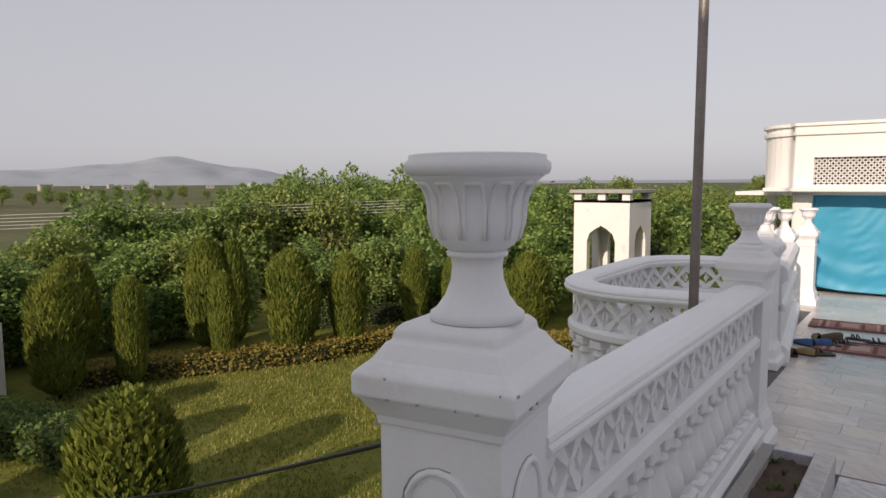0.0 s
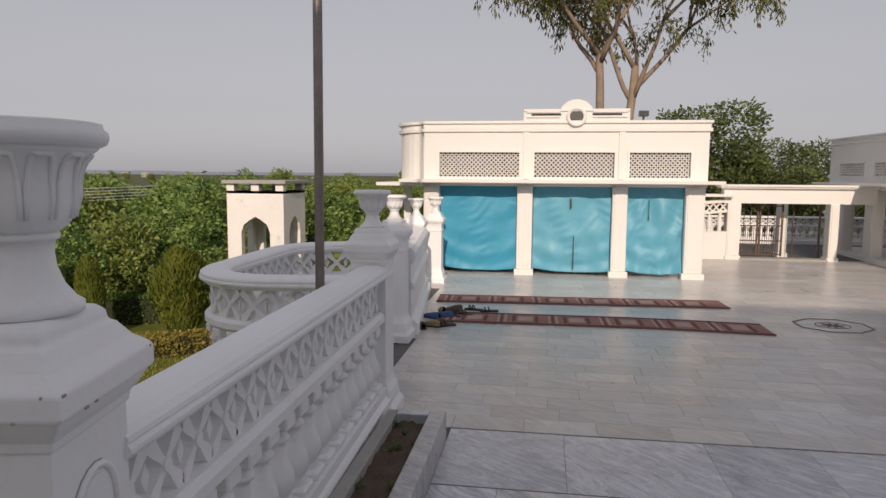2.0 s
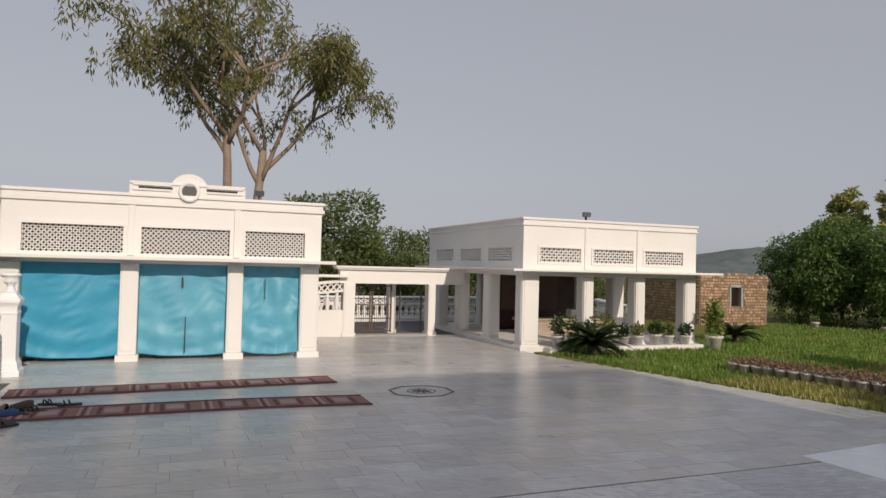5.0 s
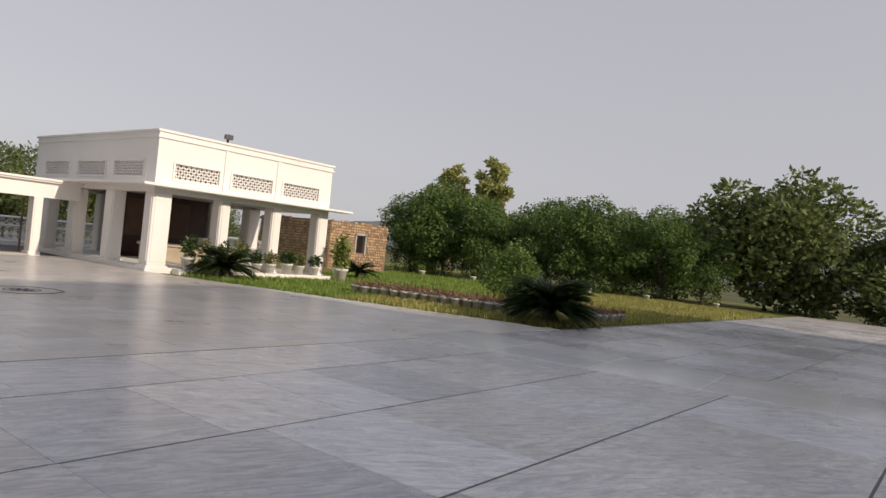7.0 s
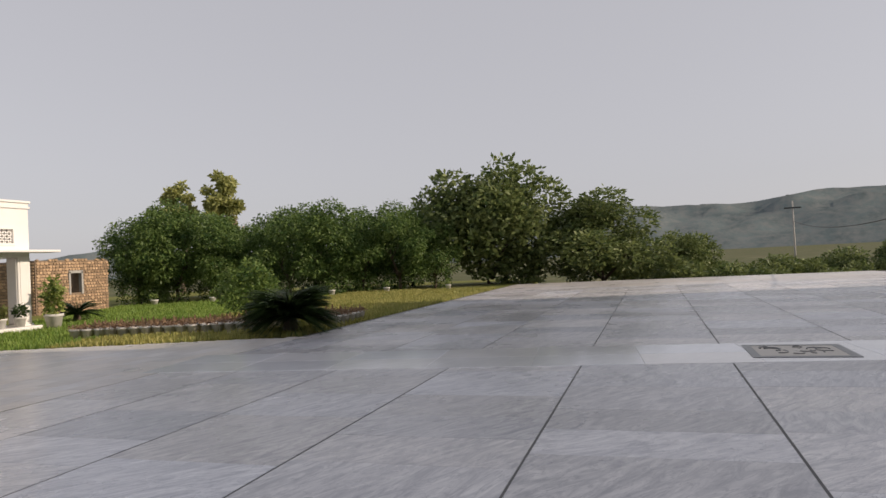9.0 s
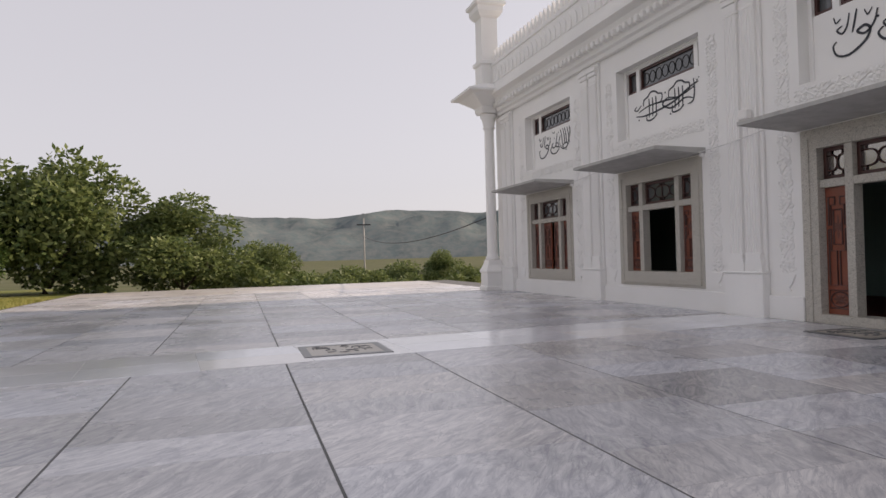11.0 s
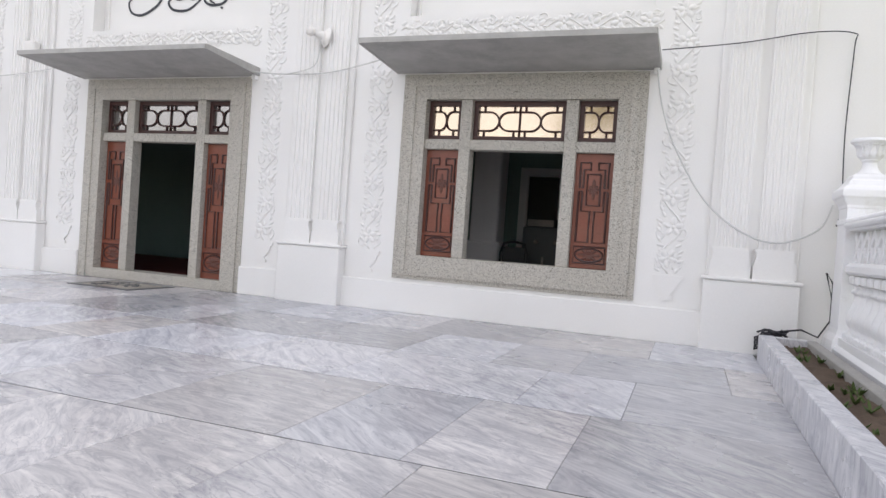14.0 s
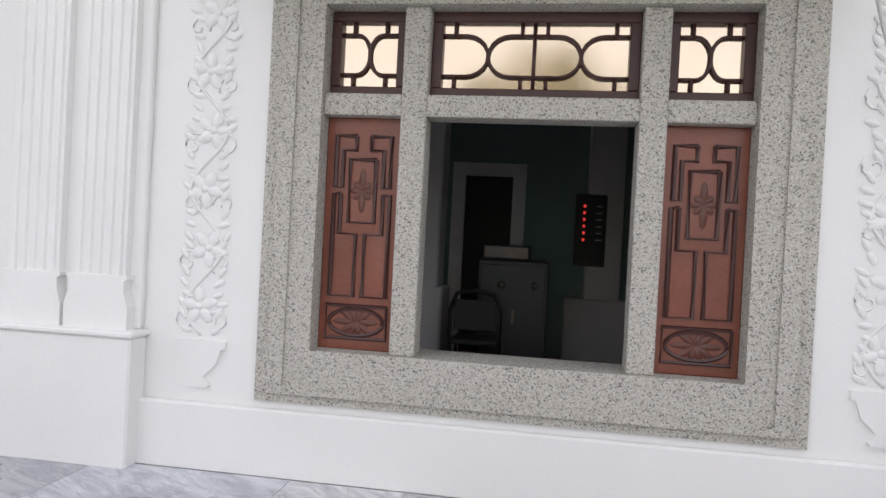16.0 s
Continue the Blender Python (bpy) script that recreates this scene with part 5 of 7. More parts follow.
def hall():
    """Things seen inside through the open windows."""
    p = thing("cabinet", "grey steel cabinet standing inside against the wall", "cabinet", at=(2.62, -10.7, 0.05))
    Shape().box(-0.32, 0.32, -0.28, 0.28, 0.0, 1.12, 0.015).ob("body", SAFE, p)
    d = Shape().box(-0.29, 0.29, 0.28, 0.30, 0.06, 1.08, 0.006).ob("door", SAFE, p)
    Shape().box(-0.03, 0.0, 0.30, 0.33, 0.55, 0.68, 0.005).ob("handle", STEEL, d)
    for x in (-0.2, 0.1):
        o = Shape().lathe([(0.035, 0), (0.035, 0.03), (0.01, 0.035)], 14).ob("dial", STEEL, d)
        o.matrix_basis = pose(x, 0.30, 0.9, -90, 0, 0)
    q = thing("amplifier", "dark amplifier box lying on top of the cabinet", "amplifier", at=(2.7, -10.7, 1.17))
    Shape().box(-0.22, 0.22, -0.16, 0.16, 0.0, 0.14, 0.01).ob("body", IRON, q)
    Shape().box(-0.2, 0.2, 0.16, 0.165, 0.02, 0.12).ob("front_plate", STEEL, q)
    q = thing("digital_clock", "black prayer-time board with glowing red digits", "clock", at=(1.86, -11.97, 1.12))
    Shape().box(-0.17, 0.17, -0.05, 0.0, 0, 0.8, 0.01).ob("case", IRON, q)
    for k in range(6):
        Shape().box(0.06, 0.085, 0.002, 0.006, 0.28 + k * 0.075, 0.31 + k * 0.075).ob("digit", LED, q)
    for k in range(6):
        Shape().box(-0.12, -0.06, 0.002, 0.006, 0.29 + k * 0.075, 0.3 + k * 0.075).ob("label_bar", WIREWHITE, q)
    q = thing("pillar", "grey white square pillar inside the hall", "pillar", "pillars of the hall")
    for x, y in ((3.5, -10.4), (8.6, -11.6)):
        Shape().box(x - 0.22, x + 0.22, y - 0.2, y + 0.2, 0.05, 5.2, 0.02).box(x - 0.28, x + 0.28, y - 0.26, y + 0.26, 0.05, 0.9, 0.02).ob("shaft", WALLWHITE, q)
    q = thing("pilaster", "pale square pilaster on the inner wall", "pilaster")
    Shape().box(1.5, 1.9, -12.2, -12.03, 0.05, 5.2, 0.015).box(1.3, 2.1, -12.2, -11.98, 0.05, 0.75, 0.015).ob("shaft", WALLWHITE, q)
    q = thing("inner_doorway", "pale door frame around a dark doorway in the inner wall", "doorway")
    Shape().box(2.6, 2.75, -12.2, -12.1, 0.05, 2.1).box(3.3, 3.45, -12.2, -12.1, 0.05, 2.1).box(2.6, 3.45, -12.2, -12.1, 2.1, 2.25).ob("frame", WALLWHITE, q)
    # dark sheet on the solid wall stands for the unlit doorway
    Shape().box(2.75, 3.3, -12.2, -12.17, 0.05, 2.1).ob("opening", DARK, q)
    q = thing("chair", "dark metal chair standing beside the cabinet", "chair", at=(2.88, -9.9, 0.05))
    s = Shape()
    s.tube([(-0.2, 0.18, 0.0), (-0.2, 0.18, 0.72), (-0.15, 0.19, 0.85), (0, 0.2, 0.88), (0.15, 0.19, 0.85), (0.2, 0.18, 0.72), (0.2, 0.18, 0.0)], 0.018, 8)
    s.ob("back_frame", IRON, q)
    Shape().box(-0.17, 0.17, 0.175, 0.195, 0.55, 0.8, 0.008).ob("backrest", DARK, q)
    Shape().box(-0.2, 0.2, -0.2, 0.18, 0.43, 0.47, 0.015).ob("seat", DARK, q)
    for x in (-0.19, 0.19):
        Shape().tube([(x, -0.18, 0), (x, -0.18, 0.44)], 0.014, 8).ob("leg", IRON, q)
    q = thing("bookshelf", "dark shelf of books inside the door", "bookshelf", at=(8.9, -11.0, 0.05))
    Shape().box(-0.02, 0.02, -0.3, 0.3, 0, 1.3).box(0.4, 0.44, -0.3, 0.3, 0, 1.3).ob("side", DARK, q)
    for z in (0.1, 0.5, 0.9, 1.28):
        Shape().box(0.02, 0.4, -0.3, 0.3, z, z + 0.02).ob("shelf", DARK, q)


hall()

# ---- balustrades, urns and planters ----
def baluster_mesh():
    s = Shape()
    s.box(-0.086, 0.086, -0.1, 0.1, 0.0, 0.055, 0.012)
    s.lathe([(0.07, 0.055), (0.076, 0.075), (0.058, 0.09), (0.082, 0.125), (0.096, 0.175), (0.086, 0.235), (0.058, 0.30), (0.046, 0.37), (0.046, 0.39), (0.07, 0.405), (0.07, 0.425), (0.05, 0.44), (0.066, 0.475)], 14)
    s.box(-0.07, 0.07, -0.085, 0.085, 0.475, 0.55, 0.01)
    return s.mesh("baluster", WHITE)


BALUSTER = baluster_mesh()


def pierced_cell():
    """One cell of the pierced band: four petals meeting at a boss, between a pair of uprights."""
    s = Shape()
    w, h, d = 0.27, 0.26, 0.05
    for a, b in ((-1, -1), (-1, 1), (1, -1), (1, 1)):
        x1, z1 = a * w / 2, h / 2 + b * h / 2
        dx, dz = x1, z1 - h / 2
        k = math.hypot(dx, dz)
        nx, nz = -dz / k, dx / k
        q = [(0.0, 0.0, 0.02), (0.25, 0.0, 0.017), (0.6, 0.0, 0.03), (0.85, 0.0, 0.034), (1.0, 0.0, 0.02)]
        out = [(dx * t + nx * r, h / 2 + dz * t + nz * r) for t, _, r in q] + [(dx * t - nx * r, h / 2 + dz * t - nz * r) for t, _, r in q[::-1]]
        s.prism(out, 'y', -d, d)
    ring = [(0.03 * math.cos(k * math.pi / 5), h / 2 + 0.03 * math.sin(k * math.pi / 5)) for k in range(10)]
    s.prism(ring, 'y', -d - 0.01, d + 0.01)
    for sg in (-1, 1):
        s.prism([(sg * w / 2, h / 2 - 0.055), (sg * (w / 2 - 0.03), h / 2), (sg * w / 2, h / 2 + 0.055)], 'y', -d * 0.8, d * 0.8)
    return s.mesh("pierced_panel", WHITE)


CELL = pierced_cell()
RAIL_HALF = [(0.1, 0.0), (0.1, 0.025), (0.135, 0.035), (0.145, 0.055), (0.145, 0.075), (0.13, 0.09), (0.137, 0.105), (0.133, 0.125), (0.105, 0.15), (0.05, 0.165)]
RAIL_TOP = [(-a, b) for a, b in RAIL_HALF] + RAIL_HALF[::-1]
RAIL_MID = [(-0.085, 0.0), (-0.105, 0.02), (-0.105, 0.07), (-0.075, 0.1), (0.075, 0.1), (0.105, 0.07), (0.105, 0.02), (0.085, 0.0)]
PLINTH = [(-0.16, 0.0), (-0.16, 0.2), (-0.12, 0.23), (-0.12, 0.3), (0.12, 0.3), (0.12, 0.23), (0.16, 0.2), (0.16, 0.0)]


def balustrade(path, z, label, drop=0.0):
    """Balusters on a plinth with a pierced band under a broad moulded rail, along a path of (x, y)."""
    p = thing("balustrade", label, "balustrade", "balustrades of the terrace", at=(0, 0, 0))
    pts = [Vector((*q, 0)) for q in path]
    cum = [0.0]
    for a, b in zip(pts, pts[1:]):
        cum.append(cum[-1] + (b - a).length)

    def at(d):
        for i in range(len(pts) - 1):
            if d <= cum[i + 1] + 1e-6:
                t = (d - cum[i]) / (cum[i + 1] - cum[i])
                q = pts[i].lerp(pts[i + 1], t)
                w = pts[i + 1] - pts[i]
                return q, math.degrees(math.atan2(w.y, w.x))
    line = [(*q, 0) for q in path]
    Shape().sweep([(a, z + b - (drop if b == 0 else 0)) for a, b in PLINTH], line).ob("plinth", WHITE, p)
    Shape().sweep([(a, z + 0.86 + b) for a, b in RAIL_MID], line).ob("middle_rail", WHITE, p)
    Shape().sweep([(a, z + 1.235 + b * 0.75) for a, b in RAIL_TOP], line).ob("top_rail", WHITE, p)
    L = cum[-1]
    n = int((L - 0.1) / 0.215)
    for k in range(n):
        q, r = at(0.14 + k * (L - 0.28) / max(1, n - 1))
        piece("baluster", BALUSTER, p, pose(q.x, q.y, z + 0.30, 0, 0, r))
    n = int(L / 0.225)
    for k in range(n):
        q, r = at((k + 0.5) * L / n)
        m = pose(q.x, q.y, z + 0.96, 0, 0, r)
        piece("pierced_panel", CELL, p, m @ Matrix.Diagonal((L / n / 0.27, 1, 0.98, 1)))
    return p


def pillar(x, y, k=1.0, z0=0.0, rz=0.0, tall=1.0, arch=False, label="white square pillar with a moulded cap"):
    p = thing("pillar", label, "pillar", "pillars of the balustrade", at=(x, y, z0), rz=rz)
    p.scale = (1, 1, tall)
    s = Shape()
    s.square([(0.36 * k, 0), (0.36 * k, 0.1), (0.31 * k, 0.15), (0.29 * k, 0.26), (0.25 * k, 0.32), (0.24 * k, 0.36)])
    s.ob("base", WHITE, p)
    s = Shape()
    s.square([(0.235 * k, 0.36), *(() if arch else ((0.235 * k, 1.29), (0.25 * k, 1.305), (0.25 * k, 1.335), (0.235 * k, 1.35))), (0.235 * k, 1.44)])
    o = s.ob("shaft", WHITE, p)
    if arch:
        a = Shape()
        for side in range(2):
            loop = [(-0.11, 0.5), (-0.11, 1.2)] + [(0.11 * math.cos(math.pi - j * math.pi / 10), 1.2 + 0.12 * math.sin(j * math.pi / 10)) for j in range(1, 10)] + [(0.11, 1.2), (0.11, 0.5), (-0.11, 0.5)]
            e = 0.235 * k
            q = [((u, -e - 0.001, w) if side == 0 else (e + 0.001, u, w)) for u, w in loop]
            a.tube(q, 0.013, 6)
            Shape().tube([((u * 1.13, -e, w + 0.012) if side == 0 else (e, u * 1.13, w + 0.012)) for u, w in loop[1:8]], 0.0035, 5).ob("crack", CEMENT, p, "dark crack in the paint")
            face = [(u, w) for u, w in loop[:-1]]
            a.prism([(u * 0.8, 0.55 + (w - 0.55) * 0.97) for u, w in face], 'y' if side == 0 else 'x', *((-e - 0.006, -e + 0.002) if side == 0 else (e - 0.002, e + 0.006)))
        a.ob("arched_panel", WHITE, p)
    s = Shape()
    s.square([(0.245 * k, 1.44), (0.25 * k, 1.47), (0.275 * k, 1.5), (0.295 * k, 1.53), (0.312 * k, 1.54), (0.312 * k, 1.605), (0.295 * k, 1.62), (0.26 * k, 1.645), (0.225 * k, 1.69), (0.205 * k, 1.70), (0.2 * k, 1.73), (0.175 * k, 1.75)])
    cap = s.ob("cap", WHITE, p)
    if arch:
        rnd = random.Random(4)
        for j in range(11):
            u, w = rnd.uniform(-0.3, 0.3) * k, rnd.choice((1.541, 1.541, 1.603, 1.44))
            g, h = rnd.uniform(0.002, 0.009), (0.245 if w < 1.5 else 0.312) * k - 0.004
            if rnd.random() < 0.55:
                Shape().box(u - g, u + g * rnd.uniform(0.5, 1.5), -h - 0.006, -h + 0.004, w - 0.004, w + 0.003).ob("paint_chip", CEMENT, cap, "dark chip in the paint")
            else:
                Shape().box(h - 0.004, h + 0.006, u - g, u + g, w - 0.004, w + 0.003).ob("paint_chip", CEMENT, cap, "dark chip in the paint")
    b = cap.modifiers.new("worn_edges", 'BEVEL')
    b.width, b.segments, b.limit_method = 0.008, 2, 'ANGLE'
    return p


def urn(x, y, z, k, label, tall=1.0):
    p = thing("urn", label, "urn", "urns on the pillars", at=(x, y, z))
    p.scale = (1, 1, tall)

    s = Shape()
    s.lathe([(r * k, h * k) for r, h in ((0.172, 0), (0.172, 0.022), (0.15, 0.035), (0.118, 0.075), (0.097, 0.125), (0.092, 0.17), (0.098, 0.2), (0.11, 0.203), (0.112, 0.216), (0.105, 0.222))], 40)
    s.ob("foot", WHITE, p)
    s = Shape()
    s.lathe([(r * k, h * k) for r, h in ((0.105, 0.222), (0.135, 0.24), (0.158, 0.27), (0.168, 0.31), (0.172, 0.36), (0.18, 0.4), (0.2, 0.43), (0.225, 0.445), (0.235, 0.455))], 48)
    bowl = s.ob("bowl", WHITE, p, "fluted bowl")
    prof = ((0.135, 0.24), (0.158, 0.27), (0.168, 0.31), (0.172, 0.36), (0.18, 0.4), (0.2, 0.43), (0.225, 0.445))
    n = 12
    for q in range(n):
        mid = 2 * math.pi * q / n
        half = 0.82 * math.pi / n
        line = []
        for j in range(17):
            t = j / 16 * math.pi
            h = 0.262 + 0.172 * min(1.0, 1.25 * math.sin(t)) ** 0.8
            r = next(lerp(a[0], c[0], (h - a[1]) / (c[1] - a[1])) for a, c in zip(prof, prof[1:]) if h <= c[1])
            an = mid - half * math.cos(t)
            line.append(((r + 0.003) * k * math.cos(an), (r + 0.003) * k * math.sin(an), h * k))
        Shape().tube(line, 0.0085 * k, 6).ob("petal", WHITE, bowl)
    s = Shape()
    s.lathe([(r * k, h * k) for r, h in ((0.235, 0.455), (0.256, 0.463), (0.264, 0.48), (0.262, 0.497), (0.248, 0.506), (0.246, 0.52), (0.225, 0.524), (0.205, 0.5), (0.15, 0.44), (0.0, 0.42))], 48)
    s.ob("rim", WHITE, p)
    return p


pillar(-0.79, 2.57, 0.855, rz=9.0, arch=True, label="large white corner pillar with chipped paint and a moulded cap")
urn(-0.762, 2.582, 1.752, 0.86, "large white fluted plaster urn on a pillar", 1.13)
for x, y, k, h in ((-0.86, 6.7, 0.65, 0.955), (-1.28, 9.45, 0.65, 0.89), (-1.74, 13.35, 0.62, 0.79), (-1.52, 14.25, 0.58, 0.79), (-0.92, -7.32, 0.76, 1.0), (-0.82, 0.72, 0.76, 1.0)):
    pillar(x, y, k, tall=h)
    urn(x, y, 1.75 * h, 0.62 if y < 9 else 0.6, "white fluted urn standing on a pillar")
balustrade([(-0.745, 2.78), (-0.815, 6.52)], 0.0, "white balustrade with vase balusters and a pierced band")
balustrade([(-0.82, 0.55), (-0.86, -7.1)], 0.0, "white balustrade running toward the mosque wall")
dee = [(-1.02, 6.55), (-1.75, 6.45)]
dee += [(-1.75 - 0.75 * math.sin(k * math.pi / 16), 6.45 + 0.75 * (1 - math.cos(k * math.pi / 16))) for k in range(1, 9)]
dee += [(-2.55, 8.7)]
dee += [(-1.8 - 0.75 * math.cos(k * math.pi / 16), 8.7 + 0.75 * math.sin(k * math.pi / 16)) for k in range(1, 9)]
dee += [(-1.46, 9.45)]
balustrade(dee, -0.1, "rounded white balcony balustrade with a pierced band", 0.25)
s = Shape()
s.prism([(a, b) for a, b in dee[::-1]] + [(-0.9, 6.5), (-1.1, 9.45)], 'z', -2.6, -0.08)
s.ob("balcony_base", WHITE, label="solid white base of the rounded balcony", category="balcony", kind="structure")


def low_wall():
    p = thing("parapet_wall", "low solid white parapet with stepped mouldings", "parapet")
    line = [(-1.3, 9.65, 0), (-1.73, 13.15, 0)]
    for prof in ([(-0.3, 0.0), (-0.3, 0.14), (-0.24, 0.2), (0.2, 0.2), (0.2, 0.0)], [(-0.2, 0.2), (-0.19, 0.95), (0.15, 0.95), (0.15, 0.2)],
                 [(-0.24, 0.62), (-0.24, 0.68), (-0.19, 0.72), (-0.15, 0.62)], [(-0.2, 0.95), (-0.25, 1.0), (-0.25, 1.1), (-0.2, 1.17), (0.1, 1.17), (0.18, 1.08), (0.18, 0.95)]):
        Shape().sweep(prof, line).ob("course", WHITE, p)


low_wall()


def planter(y0, y1, seed):
    p = thing("planter", "long marble-edged planter bed of bare soil with weeds", "planter", "planters along the balustrade")
    x0, x1, h = -0.6, -0.12, 0.243
    Shape().box(x1 - 0.13, x1, y0, y1, -0.01, h, 0.006).ob("front_edge", GREY_MARBLE, p, "grey marble edge")
    Shape().box(x0, x0 + 0.09, y0, y1, -0.01, h - 0.01, 0.008).ob("back_edge", CEMENT, p)
    for a, b in ((y0, y0 + 0.1), (y1 - 0.1, y1)):
        Shape().box(x0 + 0.09, x1 - 0.13, a, b, -0.01, h - 0.004, 0.006).ob("end_edge", GREY_MARBLE, p)
    rnd = random.Random(seed)
    nx, ny = 8, int((y1 - y0) / 0.07)
    v, f = [], []
    for j in range(ny + 1):
        for i in range(nx + 1):
            v.append((lerp(x0 + 0.09, x1 - 0.13, i / nx), lerp(y0 + 0.1, y1 - 0.1, j / ny), 0.17 + rnd.uniform(-0.012, 0.018)))
    for j in range(ny):
        for i in range(nx):
            a = j * (nx + 1) + i
            f.append((a, a + 1, a + nx + 2, a + nx + 1))
    Shape().add(v, f, True).ob("soil", SOIL, p, "dry brown soil")
    s = Shape()
    for k in range(int((y1 - y0) * 7)):
        cx, cy = rnd.uniform(x0 + 0.1, x1 - 0.15), rnd.uniform(y0 + 0.15, y1 - 0.15)
        if rnd.random() < 0.5:
            cx = rnd.choice((x0 + 0.12, x1 - 0.16))
        for j in range(rnd.randint(4, 9)):
            a, l = rnd.uniform(0, 6.3), rnd.uniform(0.03, 0.09)
            d = Vector((math.cos(a), math.sin(a), rnd.uniform(0.5, 1.6))).normalized() * l
            w = Vector((-math.sin(a), math.cos(a), 0)) * 0.007
            b = Vector((cx, cy, 0.17))
            s.add([b - w, b + w, b + d * 0.6 + w * 1.3, b + d, b + d * 0.6 - w * 1.3], [(0, 1, 2, 3, 4)])
    tagged(s.ob("weeds", WEED, p, "small green weeds"), kind="stuff")
    return p


WEED = leaf_material("weed_leaf", (0.05, 0.10, 0.025), (0.11, 0.16, 0.05))
planter(2.25, 6.18, 5)
planter(-7.2, 0.9, 6)


def flag_pole():
    p = thing("flag_pole", "tall weathered steel pole fixed behind the balustrade", "pole")
    Shape().tube([(-1.0, 5.66, -2.6), (-0.985, 5.66, 1.2), (-0.945, 5.62, 8.5)], 0.034, 12).ob("pole", STEEL, p)
    Shape().box(-1.0, -0.86, 5.62, 5.70, 0.9, 0.96, 0.006).ob("clamp", STEEL, p)


flag_pole()


# ---- things on the terrace ----
def carpet(x0, x1, y0, rot, bend, seed, w=0.66):
    p = thing("prayer_carpet", "long rose prayer carpet strip with banded borders on the paving", "carpet", "carpet strips", at=(x0, y0, 0.004), rz=rot)
    L = x1 - x0

    def strip(name, mat, pieces, z, th):
        s = Shape()
        for a, b, c, d in pieces:
            n = max(1, int((b - a) / 0.25))
            v, f = [], []
            for i in range(n + 1):
                x = lerp(a, b, i / n)
                o = bend * max(0, x / L - 0.6) ** 1.3
                for y in (c, d):
                    v += [(x, y - o, z), (x, y - o, z + th)]
            for i in range(n):
                q = i * 4
                f += [(q + 1, q + 5, q + 7, q + 3), (q, q + 1, q + 5, q + 4), (q + 2, q + 6, q + 7, q + 3)]
            f += [(0, 2, 3, 1), (n * 4, n * 4 + 1, n * 4 + 3, n * 4 + 2)]
            s.add(v, f)
        return s.ob(name, mat, p)
    strip("carpet_body", CARPET, [(0, L, 0, w)], 0, 0.01)
    pale, dark = [], []
    x = 0.12
    while x < L - 0.3:
        pale += [(x, x + 0.03, 0.08, w - 0.08), (x + 0.1, x + 0.14, 0.08, w - 0.08), (x + 0.3, x + 0.52, 0.2, w - 0.2)]
        dark += [(x + 0.05, x + 0.08, 0.08, w - 0.08), (x + 0.22, x + 0.27, 0.14, w - 0.14), (x + 0.55, x + 0.6, 0.14, w - 0.14)]
        x += 0.75
    dark += [(0.0, L, 0.0, 0.03), (0.0, L, w - 0.03, w), (0.0, L, 0.05, 0.065), (0, L, w - 0.065, w - 0.05)]
    for q in pale:
        strip("pale_band", CARPET2, [q], 0.01, 0.004)
    for q in dark[:-4]:
        strip("dark_band", CARPET3, [q], 0.01, 0.005)
    for q in dark[-4:]:
        strip("border", CARPET3, [q], 0.01, 0.005)


carpet(-1.15, 3.65, 12.08, 3.2, 0.0, 1)
carpet(-0.9, 3.75, 10.55, 1.2, 0.55, 2, 0.7)


def shoe(x, y, rz, mat, label, sandal=False, tip=0.0):
    p = thing("sandal" if sandal else "shoe", label, "shoe", "footwear left by the carpets", at=(x, y, 0.002), rz=rz)
    out = [(0.045, -0.13), (0.05, -0.05), (0.048, 0.04), (0.055, 0.1), (0.035, 0.15), (-0.02, 0.155), (-0.045, 0.1), (-0.04, 0.0), (-0.042, -0.1), (-0.025, -0.14), (0.02, -0.145)]
    Shape().prism(out, 'z', 0.0, 0.022).ob("sole", RUBBER, p)
    if sandal:
        s = Shape()
        for yy, h in ((0.06, 0.05), (0.0, 0.055)):
            s.tube([(0.052 * math.cos(a), yy + 0.02 * math.sin(a), 0.02 + h * math.sin(a)) for a in [k * math.pi / 8 for k in range(9)]], 0.011, 6)
        s.ob("strap", mat, p)
    else:
        s = Shape()
        v, f = [], []
        rings = [(-0.14, 0.03, 0.075), (-0.1, 0.042, 0.085), (-0.03, 0.045, 0.08), (0.04, 0.048, 0.06), (0.1, 0.047, 0.045), (0.15, 0.025, 0.03)]
        for yy, w, h in rings:
            for k in range(9):
                a = math.pi * k / 8
                v.append((w * math.cos(a), yy, 0.02 + h * math.sin(a) ** 0.7))
        for i in range(len(rings) - 1):
            for k in range(8):
                q = i * 9 + k
                if i == 0 and k in (3, 4):
                    continue
                f.append((q, q + 1, q + 10, q + 9))
        s.add(v, f, True).ob("upper", mat, p)


